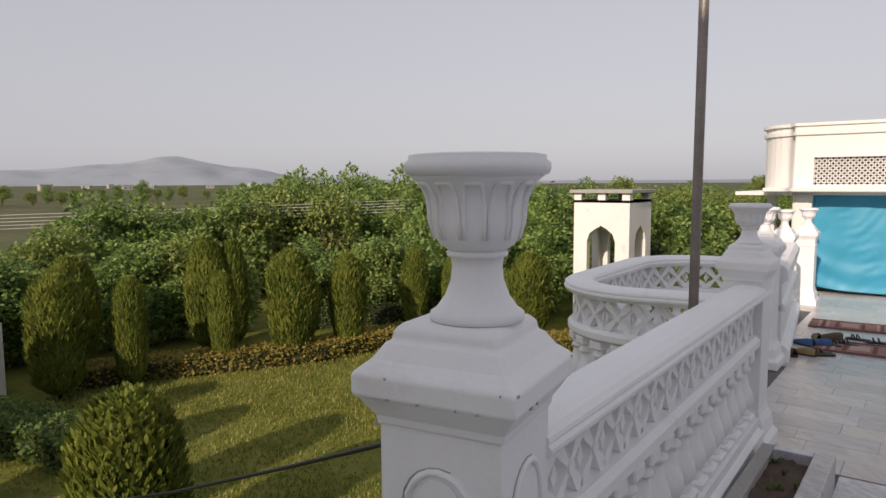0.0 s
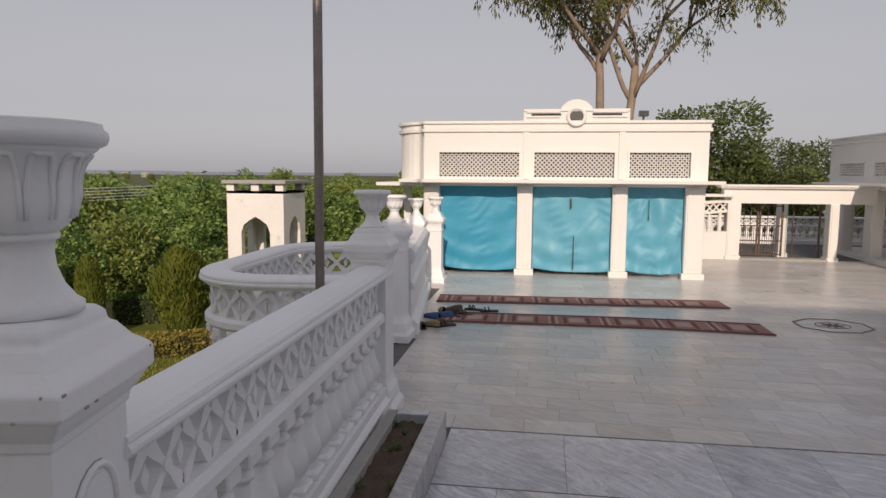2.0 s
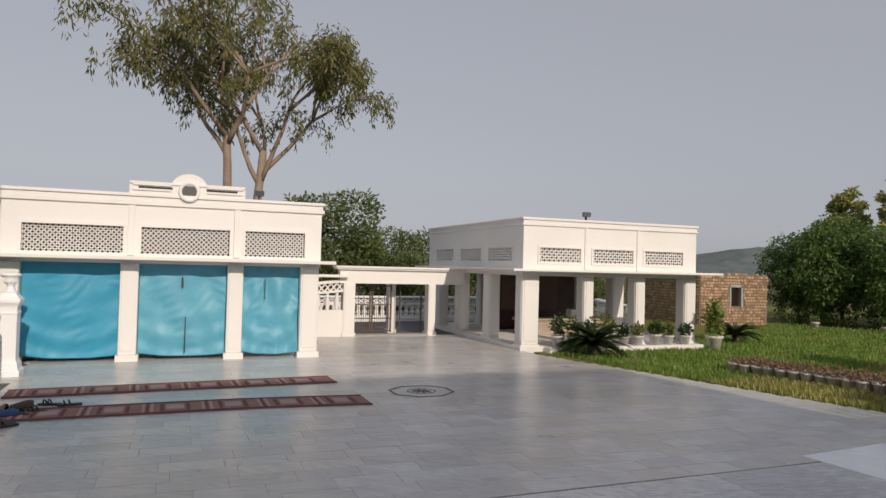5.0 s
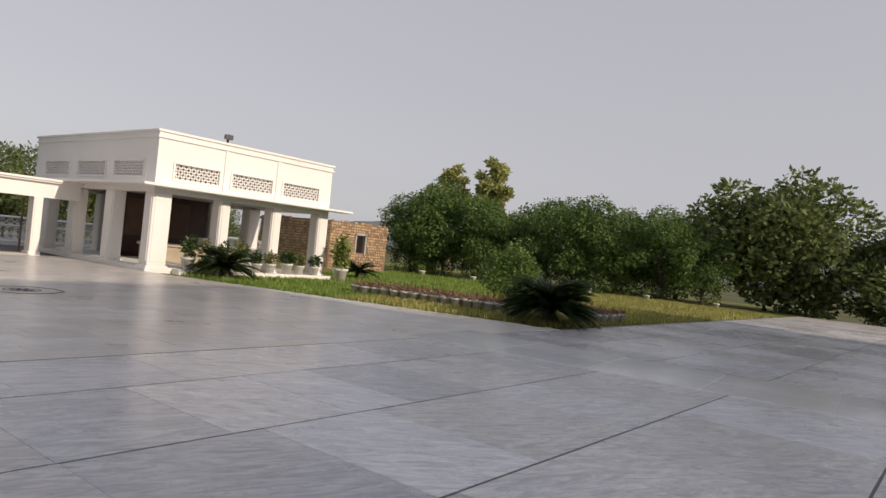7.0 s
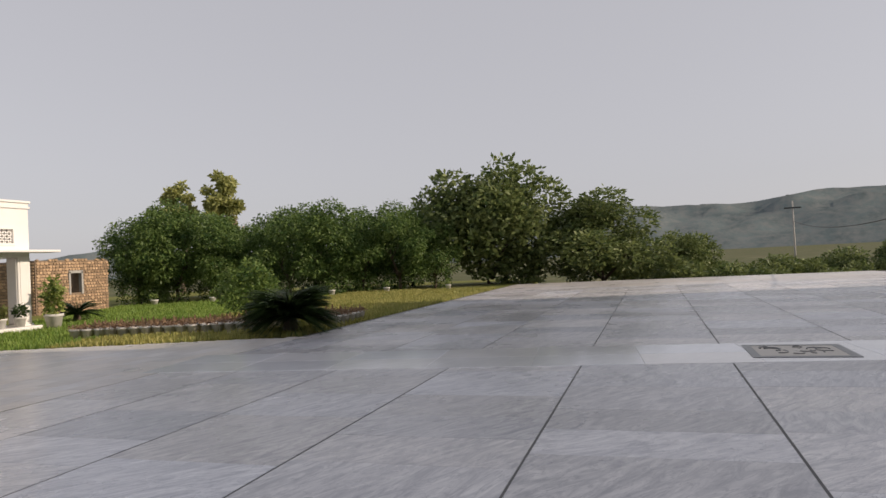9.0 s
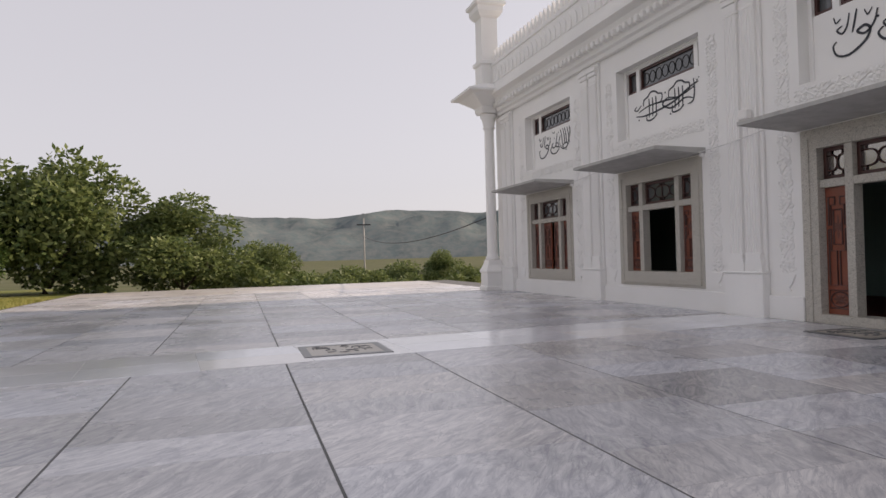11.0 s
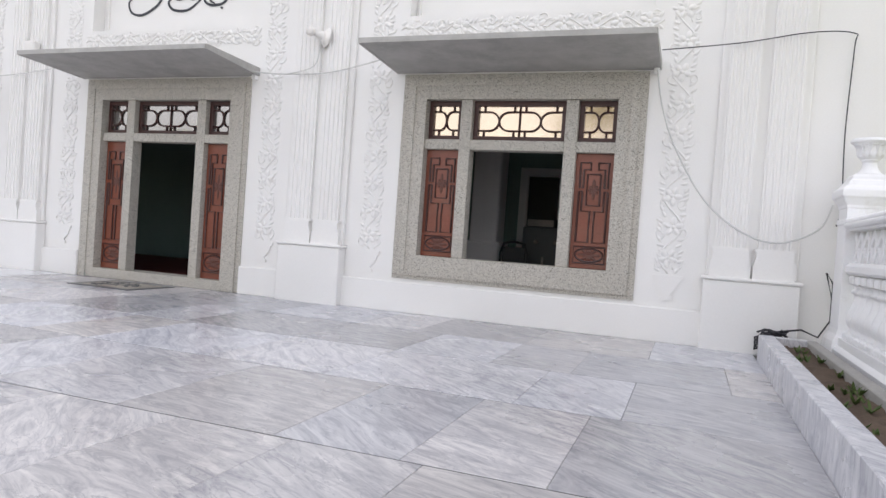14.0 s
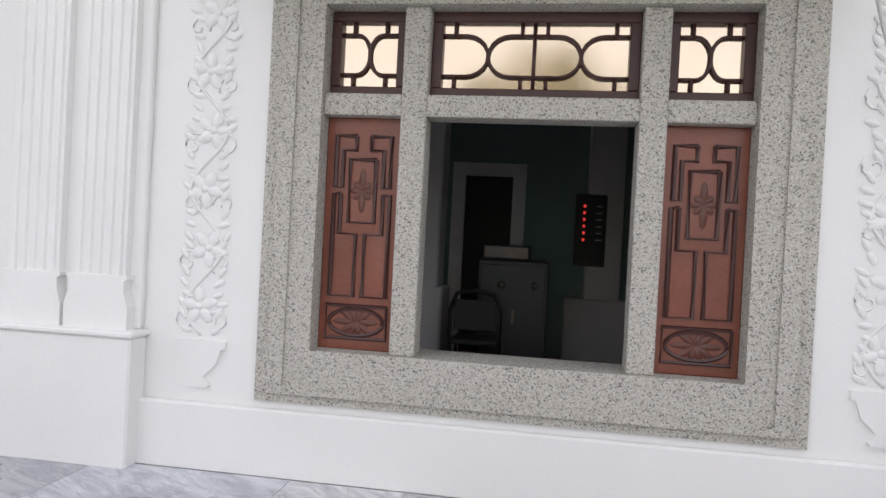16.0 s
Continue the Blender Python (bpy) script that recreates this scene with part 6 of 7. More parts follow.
RUBBER = material("dark_rubber", (0.03, 0.03, 0.03), 0.7, 0.2)
BLUE_SHOE = material("blue_cloth", (0.05, 0.12, 0.28), 0.7, 0.2)
BROWN_SHOE = material("brown_leather", (0.10, 0.065, 0.035), 0.55, 0.25)
BLACK_SHOE = material("black_leather", (0.025, 0.025, 0.028), 0.45, 0.2)
TAN_SHOE = material("tan_leather", (0.27, 0.20, 0.09), 0.6, 0.2)
for x, y, r, m, t, sd in ((-1.06, 10.12, 30, BROWN_SHOE, "worn brown leather shoe lying on the paving", False), (-0.92, 10.22, 75, TAN_SHOE, "tan leather slipper lying on the paving", False), (-0.78, 10.42, 95, BROWN_SHOE, "brown open sandal lying on the paving", True),
                          (-0.72, 10.3, 120, BROWN_SHOE, "brown open sandal lying on the paving", True), (-1.0, 10.78, 60, BLUE_SHOE, "blue cloth shoe lying on the paving", False), (-0.84, 10.86, 100, BLUE_SHOE, "blue cloth shoe lying on the paving", False),
                          (-0.7, 10.98, 40, BLACK_SHOE, "black leather sandal lying on the paving", True), (-0.55, 11.1, 70, BLACK_SHOE, "black leather sandal lying on the paving", True), (-0.92, 11.25, 20, TAN_SHOE, "tan leather slipper lying on the paving", False),
                          (-0.76, 11.36, 110, BROWN_SHOE, "worn brown leather shoe lying on the paving", False), (-0.45, 11.5, 80, BLACK_SHOE, "black flat slipper lying on the paving", True), (-0.2, 11.42, 100, BLACK_SHOE, "black flat slipper lying on the paving", True)):
    shoe(x, y, r, m, t, sd)

# ---- trees and plants ----
LEAF_A = leaf_material("deep_green_leaf", (0.055, 0.12, 0.027), (0.175, 0.245, 0.065))
LEAF_W = leaf_material("wood_leaf", (0.045, 0.11, 0.03), (0.27, 0.37, 0.1))
LEAF_X = leaf_material("yellow_green_leaf", (0.08, 0.14, 0.035), (0.31, 0.36, 0.1))
LEAF_T = leaf_material("pale_tall_leaf", (0.24, 0.27, 0.09), (0.42, 0.42, 0.16))
LEAF_R = leaf_material("dark_row_leaf", (0.035, 0.085, 0.022), (0.15, 0.22, 0.06))
LEAF_L = leaf_material("layered_olive_leaf", (0.05, 0.085, 0.03), (0.17, 0.21, 0.07))
LEAF_B = leaf_material("olive_leaf", (0.1, 0.13, 0.04), (0.22, 0.23, 0.08))
LEAF_C = leaf_material("cypress_leaf", (0.06, 0.1, 0.018), (0.23, 0.26, 0.05))
LEAF_D = leaf_material("eucalyptus_leaf", (0.09, 0.115, 0.04), (0.21, 0.19, 0.065))
LEAF_E = leaf_material("bush_leaf", (0.055, 0.095, 0.032), (0.2, 0.24, 0.085))
LEAF_H = leaf_material("ochre_hedge_leaf", (0.2, 0.17, 0.035), (0.36, 0.29, 0.07))
LEAF_F = leaf_material("palm_leaf", (0.02, 0.045, 0.016), (0.06, 0.1, 0.03), 0.4)
GRASS = leaf_material("grass_blade", (0.18, 0.22, 0.05), (0.42, 0.38, 0.13))
GRASS_MOWN = leaf_material("mown_grass_blade", (0.12, 0.16, 0.025), (0.32, 0.31, 0.075))
GRASS_GREEN = leaf_material("short_green_grass", (0.09, 0.19, 0.03), (0.24, 0.33, 0.07))
DRYLEAF = leaf_material("dry_plant", (0.16, 0.09, 0.06), (0.25, 0.17, 0.10))
# near-black solid fill that paints the shade between the leaves
CORE = material("inner_foliage_shade", (0.03, 0.035, 0.015), 0.95, 0.3, 4, 0.8, 20)


def leaves(s, rnd, n, centre, rad, size, droop=0.0, shell=0.45, aspect=2.0):
    """Scatter leaf blades through an ellipsoid, mostly toward its skin."""
    c, r = Vector(centre), Vector(rad)
    for _ in range(n):
        d = Vector((rnd.gauss(0, 1), rnd.gauss(0, 1), rnd.gauss(0, 1))).normalized()
        q = (shell + (1 - shell) * rnd.random() ** 0.7) * (1 + rnd.gauss(0, 0.07))
        p = c + Vector((d.x * r.x, d.y * r.y, d.z * r.z)) * q
        a = Vector((rnd.gauss(0, 1) + d.x, rnd.gauss(0, 1) + d.y, rnd.gauss(0, 0.7) + d.z * 0.5 - droop * 3)).normalized()
        b = a.cross(Vector((rnd.gauss(0, 1), rnd.gauss(0, 1), rnd.gauss(0, 1)))).normalized()
        l = size * rnd.uniform(0.7, 1.4)
        w = l / aspect
        s.v += [tuple(p), tuple(p + a * l * 0.5 + b * w * 0.5), tuple(p + a * l), tuple(p + a * l * 0.5 - b * w * 0.5)]
        k = len(s.v) - 4
        s.f.append((k, k + 1, k + 2, k + 3))
        s.s.append(False)


def limb(s, rnd, p, d, l, r, depth, ends):
    """A tapering, slightly crooked limb that forks."""
    pts = [p]
    q, w = p.copy(), d.copy()
    for _ in range(4):
        w = (w + Vector((rnd.gauss(0, 0.1), rnd.gauss(0, 0.1), rnd.gauss(0, 0.06)))).normalized()
        q = q + w * l / 4
        pts.append(q.copy())
    s.tube(pts, r, 7, True, r * 0.6)
    if depth == 0:
        ends.append(q)
        return
    for _ in range(rnd.choice((2, 2, 3))):
        side = Vector((rnd.gauss(0, 1), rnd.gauss(0, 1), rnd.gauss(0, 0.35))).normalized()
        limb(s, rnd, q, (w * 0.9 + side * 0.65).normalized(), l * rnd.uniform(0.6, 0.8), r * 0.58, depth - 1, ends)
    ends.append(q)


def tree_meshes(name, seed, h, spread, leaf_n, size, mat, bark, trunk=0.3, droop=0.0, low=0.15, aspect=2.0):
    """Meshes of a trunk with limbs and of its crown; foot at the origin."""
    rnd = random.Random(seed)
    t = Shape()
    ends = []
    stem = h * trunk
    limb(t, rnd, Vector((0, 0, -0.1)), Vector((rnd.gauss(0, 0.05), rnd.gauss(0, 0.05), 1)).normalized(), stem + 0.1, h * 0.022, 0, [])
    for k in range(4):
        a = k * 1.57 + rnd.uniform(-0.4, 0.4)
        limb(t, rnd, Vector((0, 0, stem * 0.92)), Vector((math.cos(a) * 0.5 * spread / h * 2, math.sin(a) * 0.5 * spread / h * 2, 1)).normalized(), h * 0.22, h * 0.013, 1, ends)
    c = Shape()
    mid, vert = h * (1 + low) / 2, h * (1 - low) / 2
    lumps = [(Vector((0, 0, mid)), spread * 0.5)]
    for k in range(26):
        d = Vector((rnd.gauss(0, 1), rnd.gauss(0, 1), rnd.gauss(0, 0.9))).normalized()
        q = rnd.uniform(0.55, 0.88)
        lumps.append((Vector((d.x * spread * q * 0.8, d.y * spread * q * 0.8, mid + d.z * vert * q)), rnd.uniform(0.2, 0.36) * spread))
    tot = sum(r * r for _, r in lumps)
    for e, r in lumps:
        leaves(c, rnd, max(12, int(leaf_n * r * r / tot)), e, (r, r, min(r * 0.8, vert * 0.6)), size, droop, 0.5, aspect)
    return t.mesh("trunk", bark), c.mesh("crown", mat)


def plant_tree(meshes, x, y, z, k, rz, name, label, group="", kz=1.0):
    p = thing(name, label, "tree" if "tree" in name else "shrub", group, at=(x, y, z), rz=rz)
    for nm, me in zip(("trunk", "crown"), meshes):
        o = new(nm, me)
        o.parent = p
        o.scale = (k, k, k * kz)
    return p


WOOD_TREES = [tree_meshes("tree", 20 + k, 5.0, 2.3, 3600, 0.23, (LEAF_W, LEAF_X, LEAF_W)[k], BARK_DARK, 0.25, 0.05, 0.02) for k in range(3)]
rw = random.Random(8)
for k in range(150):
    az = radians(-4 + 88 * ((k * 0.618) % 1.0))
    d = 19.5 + 38 * ((k * 0.381 + 0.13) % 1.0) ** 1.3 + (6 if az < radians(14) else 0)
    x, y = 0.5 - d * math.sin(az), 1.0 + d * math.cos(az)
    if -13 < x < -4.5 and y < 26:
        continue
    if x > -3.0 and y < 24.5:
        continue
    deg = math.degrees(az)
    tall = 0.82 if deg > 54 else (0.9 if deg > 41 else 0.8)
    plant_tree(WOOD_TREES[k % 3], x, y, -2.6, rw.uniform(0.78, 1.14) * (0.76 if d < 27 else 1.0) * tall, rw.uniform(0, 360), "tree", "bushy green tree in the wood beyond the garden", "wood beyond the garden", rw.uniform(0.85, 1.15))
for k in range(52):
    az = radians(6 + 78 * ((k * 0.618 + 0.2) % 1.0))
    d = 18.5 + 6.5 * ((k * 0.381) % 1.0)
    x, y = 0.5 - d * math.sin(az), 1.0 + d * math.cos(az)
    if x > -17.2 and y < 16.0 or x > -4.5 or (x > -10.8 and y < 23.5):
        continue
    plant_tree(WOOD_TREES[k % 3], x, y, -2.6, rw.uniform(0.4, 0.66), rw.uniform(0, 360), "bush", "leafy green undergrowth behind the cypresses", "undergrowth behind the garden", rw.uniform(0.85, 1.3))
for k in range(16):
    az = radians(38 + 15 * ((k * 0.618 + 0.5) % 1.0))
    d = rw.uniform(28, 48)
    plant_tree(WOOD_TREES[k % 3], 0.5 - d * math.sin(az), 1.0 + d * math.cos(az), -2.6, 0.72, rw.uniform(0, 360), "tree", "slender pointed green tree in the wood", "wood beyond the garden", rw.uniform(1.3, 1.65))
for k in range(70):
    az, d = radians(2 + 82 * ((k * 0.618 + 0.37) % 1.0)), 75 + 260 * ((k * 0.381) % 1.0) ** 1.4
    plant_tree(WOOD_TREES[k % 3], -d * math.sin(az), d * math.cos(az), -2.6, rw.uniform(0.7, 1.2), rw.uniform(0, 360), "tree", "green tree far off in the plain", "trees of the plain", rw.uniform(0.8, 1.1))
for x, y, k in ((-12.4, 25.4, 1.0), (-13.9, 26.6, 0.97), (-11.3, 27.2, 0.97), (-6.2, 26.5, 0.85)):
    plant_tree(WOOD_TREES[0], x, y, -2.6, k, 40 * x, "tree", "bushy green tree behind the water tower", "wood beyond the garden")
ROW = [tree_meshes("tree", 40 + k, 4.5, 2.3, 13000, 0.15, LEAF_R, BARK_DARK, 0.16, 0.25, -0.03, 2.6) for k in range(2)]
for k in range(9):
    t = k / 8
    plant_tree(ROW[k % 2], lerp(25.4, 30.6, t) + rw.uniform(-0.4, 0.4), lerp(22.2, 10.2, t), -0.05, (0.98, 1.06, 0.92, 0.78, 0.9, 1.0, 0.84, 0.96, 0.8)[k], rw.uniform(0, 360), "tree", "dense dark green tree at the edge of the lawn", "trees at the lawn edge")
for k in range(6):
    t = k / 5
    plant_tree(ROW[(k + 1) % 2], lerp(29.0, 34, t), lerp(24.2, 12.5, t), -0.05, rw.uniform(0.95, 1.1), rw.uniform(0, 360), "tree", "dense dark green tree behind the lawn", "trees at the lawn edge")
BUSH = [tree_meshes("bush", 60 + k, 4.6, 3.0, 15000, 0.19, LEAF_E, BARK_DARK, 0.1, 0.0, 0.03) for k in range(2)]
plant_tree(BUSH[0], 33.6, 8.2, -0.4, 1.45, 20, "tree", "broad spreading grey-green tree beside the terrace end")
plant_tree(BUSH[1], 34.9, 2.9, -0.6, 1.32, 80, "bush", "rounded green bush beside the terrace end", kz=0.78)
plant_tree(BUSH[0], 37.5, -1.2, -1.0, 0.72, 200, "bush", "low green bush beyond the terrace end")
plant_tree(BUSH[1], 46.5, -13.6, -2.0, 0.75, 30, "bush", "dark bushy tree in the field", "bushes in the field")
plant_tree(BUSH[0], 47, -9.6, -2.2, 0.55, 130, "bush", "small dark bush in the field", "bushes in the field")
SCRUB = [tree_meshes("bush", 66 + k, 4.6, 3.2, 1900, 0.5, LEAF_E, BARK_DARK, 0.1, 0.0, 0.03) for k in range(2)]
for k in range(84):
    plant_tree(SCRUB[k % 2], rw.uniform(33, 58), -27 + 30 * ((k * 0.618) % 1.0), -1.5, rw.uniform(0.26, 0.5), rw.uniform(0, 360), "bush", "low scrubby bush in the field", "bushes in the field", rw.uniform(0.75, 1.1))
TALL = tree_meshes("tree", 71, 9.5, 1.35, 5000, 0.3, LEAF_T, BARK, 0.3, 0.1, 0.45)
plant_tree(TALL, 37.5, 29.4, -1.6, 0.98, 0, "tree", "tall pale green tree behind the lawn trees", "tall trees")
plant_tree(TALL, 38.5, 27.0, -1.6, 1.04, 120, "tree", "tall pale green tree behind the lawn trees", "tall trees")
LAYER = tree_meshes("tree", 75, 7.5, 3.2, 15000, 0.16, LEAF_L, BARK_DARK, 0.35, 0.0, 0.3)
for x, y, k, r in ((6.3, 28.5, 1.04, 0), (9.4, 29, 0.86, 90), (13.0, 30.5, 0.86, 200), (3.2, 33, 0.8, 40), (17.5, 33, 0.8, 10), (22, 34, 0.75, 70)):
    plant_tree(LAYER, x, y, -2.6, k, r, "tree", "dark layered tree behind the pavilions", "trees behind the pavilions")


def eucalyptus():
    """Tall tree with two pale trunks and hanging sprays of leaves."""
    p = thing("eucalyptus_tree", "tall tree with pale forked trunks and hanging olive leaves", "tree", at=(3.4, 29.5, -2.6))
    rnd = random.Random(31)
    t = Shape()
    ends = []
    for d, l in ((Vector((-0.07, 0, 1)), 9.6), (Vector((0.06, 0.05, 1)), 9.2)):
        q = Vector((d.x * 2, 0, 0))
        w = d.normalized()
        pts = [q + w * l * k / 8 + Vector((math.sin(k) * 0.06, 0, 0)) for k in range(9)]
        t.tube(pts, 0.24, 10, True, 0.15)
        tip = pts[-1]
        for k in range(5):
            a = k * 1.26 + rnd.uniform(-0.3, 0.3)
            limb(t, rnd, tip - w * rnd.uniform(0.0, 1.6), (Vector((math.cos(a) * 0.9, math.sin(a) * 0.7, 1.0)) + w * 0.3).normalized(), 3.2, 0.11, 2, ends)
    t.ob("trunk", BARK, p)
    c = Shape()
    for e in ends:
        leaves(c, rnd, 130, e + Vector((0, 0, -0.1)), (0.75, 0.75, 0.6), 0.24, 0.55, 0.1, 4.0)
        for _ in range(2):
            b = e + Vector((rnd.gauss(0, 0.5), rnd.gauss(0, 0.5), -0.6))
            leaves(c, rnd, 45, b, (0.28, 0.28, 0.75), 0.24, 0.9, 0.0, 4.0)
    c.ob("crown", LEAF_D, p)


eucalyptus()


def cypress_meshes(seed, h, r, n):
    """A clipped column: upright feathery sprays over a core darkened as inner shade."""
    rnd = random.Random(seed)
    core, s = Shape(), Shape()
    prof = [(0.35, 0.06), (0.8, 0.14), (0.95, 0.35), (1.0, 0.6), (0.9, 0.8), (0.6, 0.94), (0.2, 1.0)]
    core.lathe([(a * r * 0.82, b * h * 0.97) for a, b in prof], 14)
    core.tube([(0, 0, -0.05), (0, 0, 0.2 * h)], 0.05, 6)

    def rad(t):
        for (a0, b0), (a1, b1) in zip(prof, prof[1:]):
            if b0 <= t <= b1:
                return lerp(a0, a1, (t - b0) / (b1 - b0)) * r
        return 0.1 * r
    bumps = [(rnd.uniform(0, 6.3), rnd.uniform(0.1, 0.95), rnd.uniform(-0.1, 0.12)) for _ in range(26)]
    for _ in range(n):
        t, a = 0.06 + 0.95 * rnd.random(), rnd.uniform(0, 2 * math.pi)
        q = rad(min(t, 1.0)) * rnd.uniform(0.8, 1.03)
        q *= 1 + sum(w * math.exp(-((math.cos(a - b) - 1) ** 2) * 6 - ((t - u) * 7) ** 2) for b, u, w in bumps)
        p = Vector((q * math.cos(a), q * math.sin(a), t * h))
        d = Vector((math.cos(a) * 0.35 + rnd.gauss(0, 0.25), math.sin(a) * 0.35 + rnd.gauss(0, 0.25), 1.0)).normalized()
        b = Vector((-math.sin(a) + rnd.gauss(0, 0.5), math.cos(a) + rnd.gauss(0, 0.5), 0)).normalized()
        l = rnd.uniform(0.09, 0.2)
        w = l * 0.22
        s.v += [tuple(p - b * w * 0.5), tuple(p + b * w * 0.5), tuple(p + d * l * 0.7 + b * w * 0.6), tuple(p + d * l), tuple(p + d * l * 0.7 - b * w * 0.6)]
        k = len(s.v) - 5
        s.f.append((k, k + 1, k + 2, k + 3, k + 4))
        s.s.append(False)
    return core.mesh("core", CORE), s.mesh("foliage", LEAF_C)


CYP = [cypress_meshes(80 + k, 2.7, 0.6, 9000) for k in range(3)]
# the last six stand unseen, added to throw shadows on the lawn
for i, (x, y, r, h) in enumerate(((-7.0, 4.72, 0.6, 2.3), (-14.6, 8.9, 0.38, 2.5), (-15.1, 7.5, 0.6, 2.65), (-16.0, 11.9, 0.52, 3.1), (-14.3, 11.2, 0.36, 2.4), (-15.8, 12.6, 0.42, 3.0), (-13.5, 12.8, 0.62, 2.85),
                                  (-12.9, 14.3, 0.5, 2.65), (-16.6, 6.2, 0.55, 2.7), (-9.6, 18.7, 0.62, 2.5), (-13.0, 17.4, 0.42, 2.6), (-17.2, 8.8, 0.6, 2.8), (-17.6, 4.4, 0.6, 2.8), (-11.8, 17.8, 0.35, 2.3), (-8.5, 3.1, 0.55, 3.2), (-10.6, 3.0, 0.55, 2.9), (-12.6, 3.2, 0.6, 3.1), (-14.0, 2.9, 0.62, 3.3), (-15.4, 3.1, 0.6, 3.2), (-16.8, 2.9, 0.6, 3.3))):
    p = thing("cypress", "clipped column-shaped cypress on the garden lawn", "shrub", "clipped cypresses", at=(x, y, -2.56), rz=i * 47)
    for nm, me in zip(("core", "foliage"), CYP[i % 3]):
        o = new(nm, me)
        o.parent = p
        o.scale = (r / 0.6, r / 0.6, h / 2.7)


def hedge(pts, w, h, mat, label, seed):
    p = thing("hedge", label, "hedge", "garden hedges")
    rnd = random.Random(seed)
    s, c = Shape(), Shape()
    line = [(*q, -2.56) for q in pts]
    # dark solid within the leaves, colour in place of inner shade
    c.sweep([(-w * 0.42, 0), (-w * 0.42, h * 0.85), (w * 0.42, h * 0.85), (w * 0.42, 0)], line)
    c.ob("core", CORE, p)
    for a, b in zip(pts, pts[1:]):
        a, b = Vector((*a, -2.56)), Vector((*b, -2.56))
        L = (b - a).length
        sd = Vector((-(b - a).y, (b - a).x, 0)).normalized()
        for _ in range(int(L * 800)):
            q = a.lerp(b, rnd.random())
            if rnd.random() < 0.5:
                o = sd * w * 0.5 * rnd.choice((-1, 1)) + Vector((0, 0, rnd.random() * h))
            else:
                o = sd * w * rnd.uniform(-0.5, 0.5) + Vector((0, 0, h * rnd.uniform(0.88, 1.04)))
            leaves(s, rnd, 1, q + o, (0.03, 0.03, 0.03), 0.09, 0, 0, 1.6)
    s.ob("foliage", mat, p)


hedge([(-15.8, 8.2), (-14.8, 10.2), (-13.9, 11.6), (-13.0, 13.3), (-12.6, 15.2), (-12.0, 17.0)], 0.9, 0.5, LEAF_H, "low clipped hedge of ochre leaves", 5)
hedge([(-16.5, 15.5), (-13.6, 19.6), (-10.5, 21.0)], 1.0, 0.9, LEAF_A, "dark green clipped hedge", 6)
hedge([(-9.6, 16.5), (-7.6, 18.0), (-6.0, 19.6)], 0.9, 0.5, LEAF_H, "low clipped hedge of yellow leaves", 7)


hedge([(-15.0, 5.3), (-12.6, 6.0), (-10.9, 6.2)], 1.1, 0.6, LEAF_A, "dark low hedge on the garden edge", 8)


def palm_plant(x, y, z, r, n, label, seed):
    """A sago palm: a short trunk and arching fronds with narrow leaflets."""
    p = thing("sago_palm", label, "palm", "sago palms of the lawn", at=(x, y, z))
    rnd = random.Random(seed)
    Shape().lathe([(0.1 * r, -0.02), (0.16 * r, 0.1 * r), (0.12 * r, 0.3 * r), (0.03, 0.36 * r)], 10).ob("trunk", BARK_DARK, p)
    s = Shape()
    for k in range(n):
        a = k * 2.4 + rnd.uniform(-0.2, 0.2)
        el = rnd.uniform(0.0, 1.5)
        l = r * rnd.uniform(0.85, 1.12)
        d = Vector((math.cos(a), math.sin(a), 0))
        pts = []
        for j in range(9):
            t = j / 8
            pts.append(Vector((0, 0, 0.3 * r)) + d * l * t * math.cos(el * (1 - t * 0.5)) + Vector((0, 0, l * t * math.sin(el) - 0.45 * l * t * t)))
        s.tube(pts, 0.009, 4, True, 0.004)
        side = Vector((-d.y, d.x, 0))
        for j in range(1, 44):
            t = j / 44
            q = pts[int(t * 8)].lerp(pts[min(8, int(t * 8) + 1)], t * 8 % 1)
            for sg in (-1, 1):
                w = 0.16 * r * math.sin(math.pi * (0.12 + 0.85 * t))
                tip = q + side * sg * w + d * w * 0.6 + Vector((0, 0, w * 0.35))
                s.add([q - d * 0.013, q + d * 0.013, tip], [(0, 1, 2)])
    s.ob("fronds", LEAF_F, p)


palm_plant(12.15, 7.2, -0.03, 0.98, 260, "large dark sago palm at the lawn corner", 1)
palm_plant(10.35, 14.85, -0.03, 0.85, 120, "dark sago palm before the open pavilion", 2)
palm_plant(16.4, 16.6, -0.03, 0.7, 60, "small sago palm beside the stone hut", 3)
SHRUB = tree_meshes("shrub", 90, 1.5, 1.0, 4200, 0.1, LEAF_A, BARK_DARK, 0.1, 0.0, 0.1)
plant_tree(SHRUB, 15.8, 10.5, -0.03, 1.0, 0, "shrub", "round clipped green shrub on the lawn")


def flower_pot(x, y, z, k, mat, label, seed, tall=0.25, leafy=90, group="pots on the lawn"):
    p = thing("flower_pot", label, "plant pot", group, at=(x, y, z))
    s = Shape()
    s.lathe([(0.085 * k, 0), (0.115 * k, 0.17 * k), (0.13 * k, 0.175 * k), (0.13 * k, 0.21 * k), (0.115 * k, 0.21 * k), (0.11 * k, 0.18 * k)], 14)
    s.ob("pot", POT, p, "whitewashed clay pot")
    rnd = random.Random(seed)
    s = Shape()
    leaves(s, rnd, leafy, (0, 0, 0.2 * k + tall * 0.5), (0.13 * k, 0.13 * k, tall * 0.55), 0.09 * k, 0, 0.1, 2.5)
    s.ob("plant", mat, p)
    return p


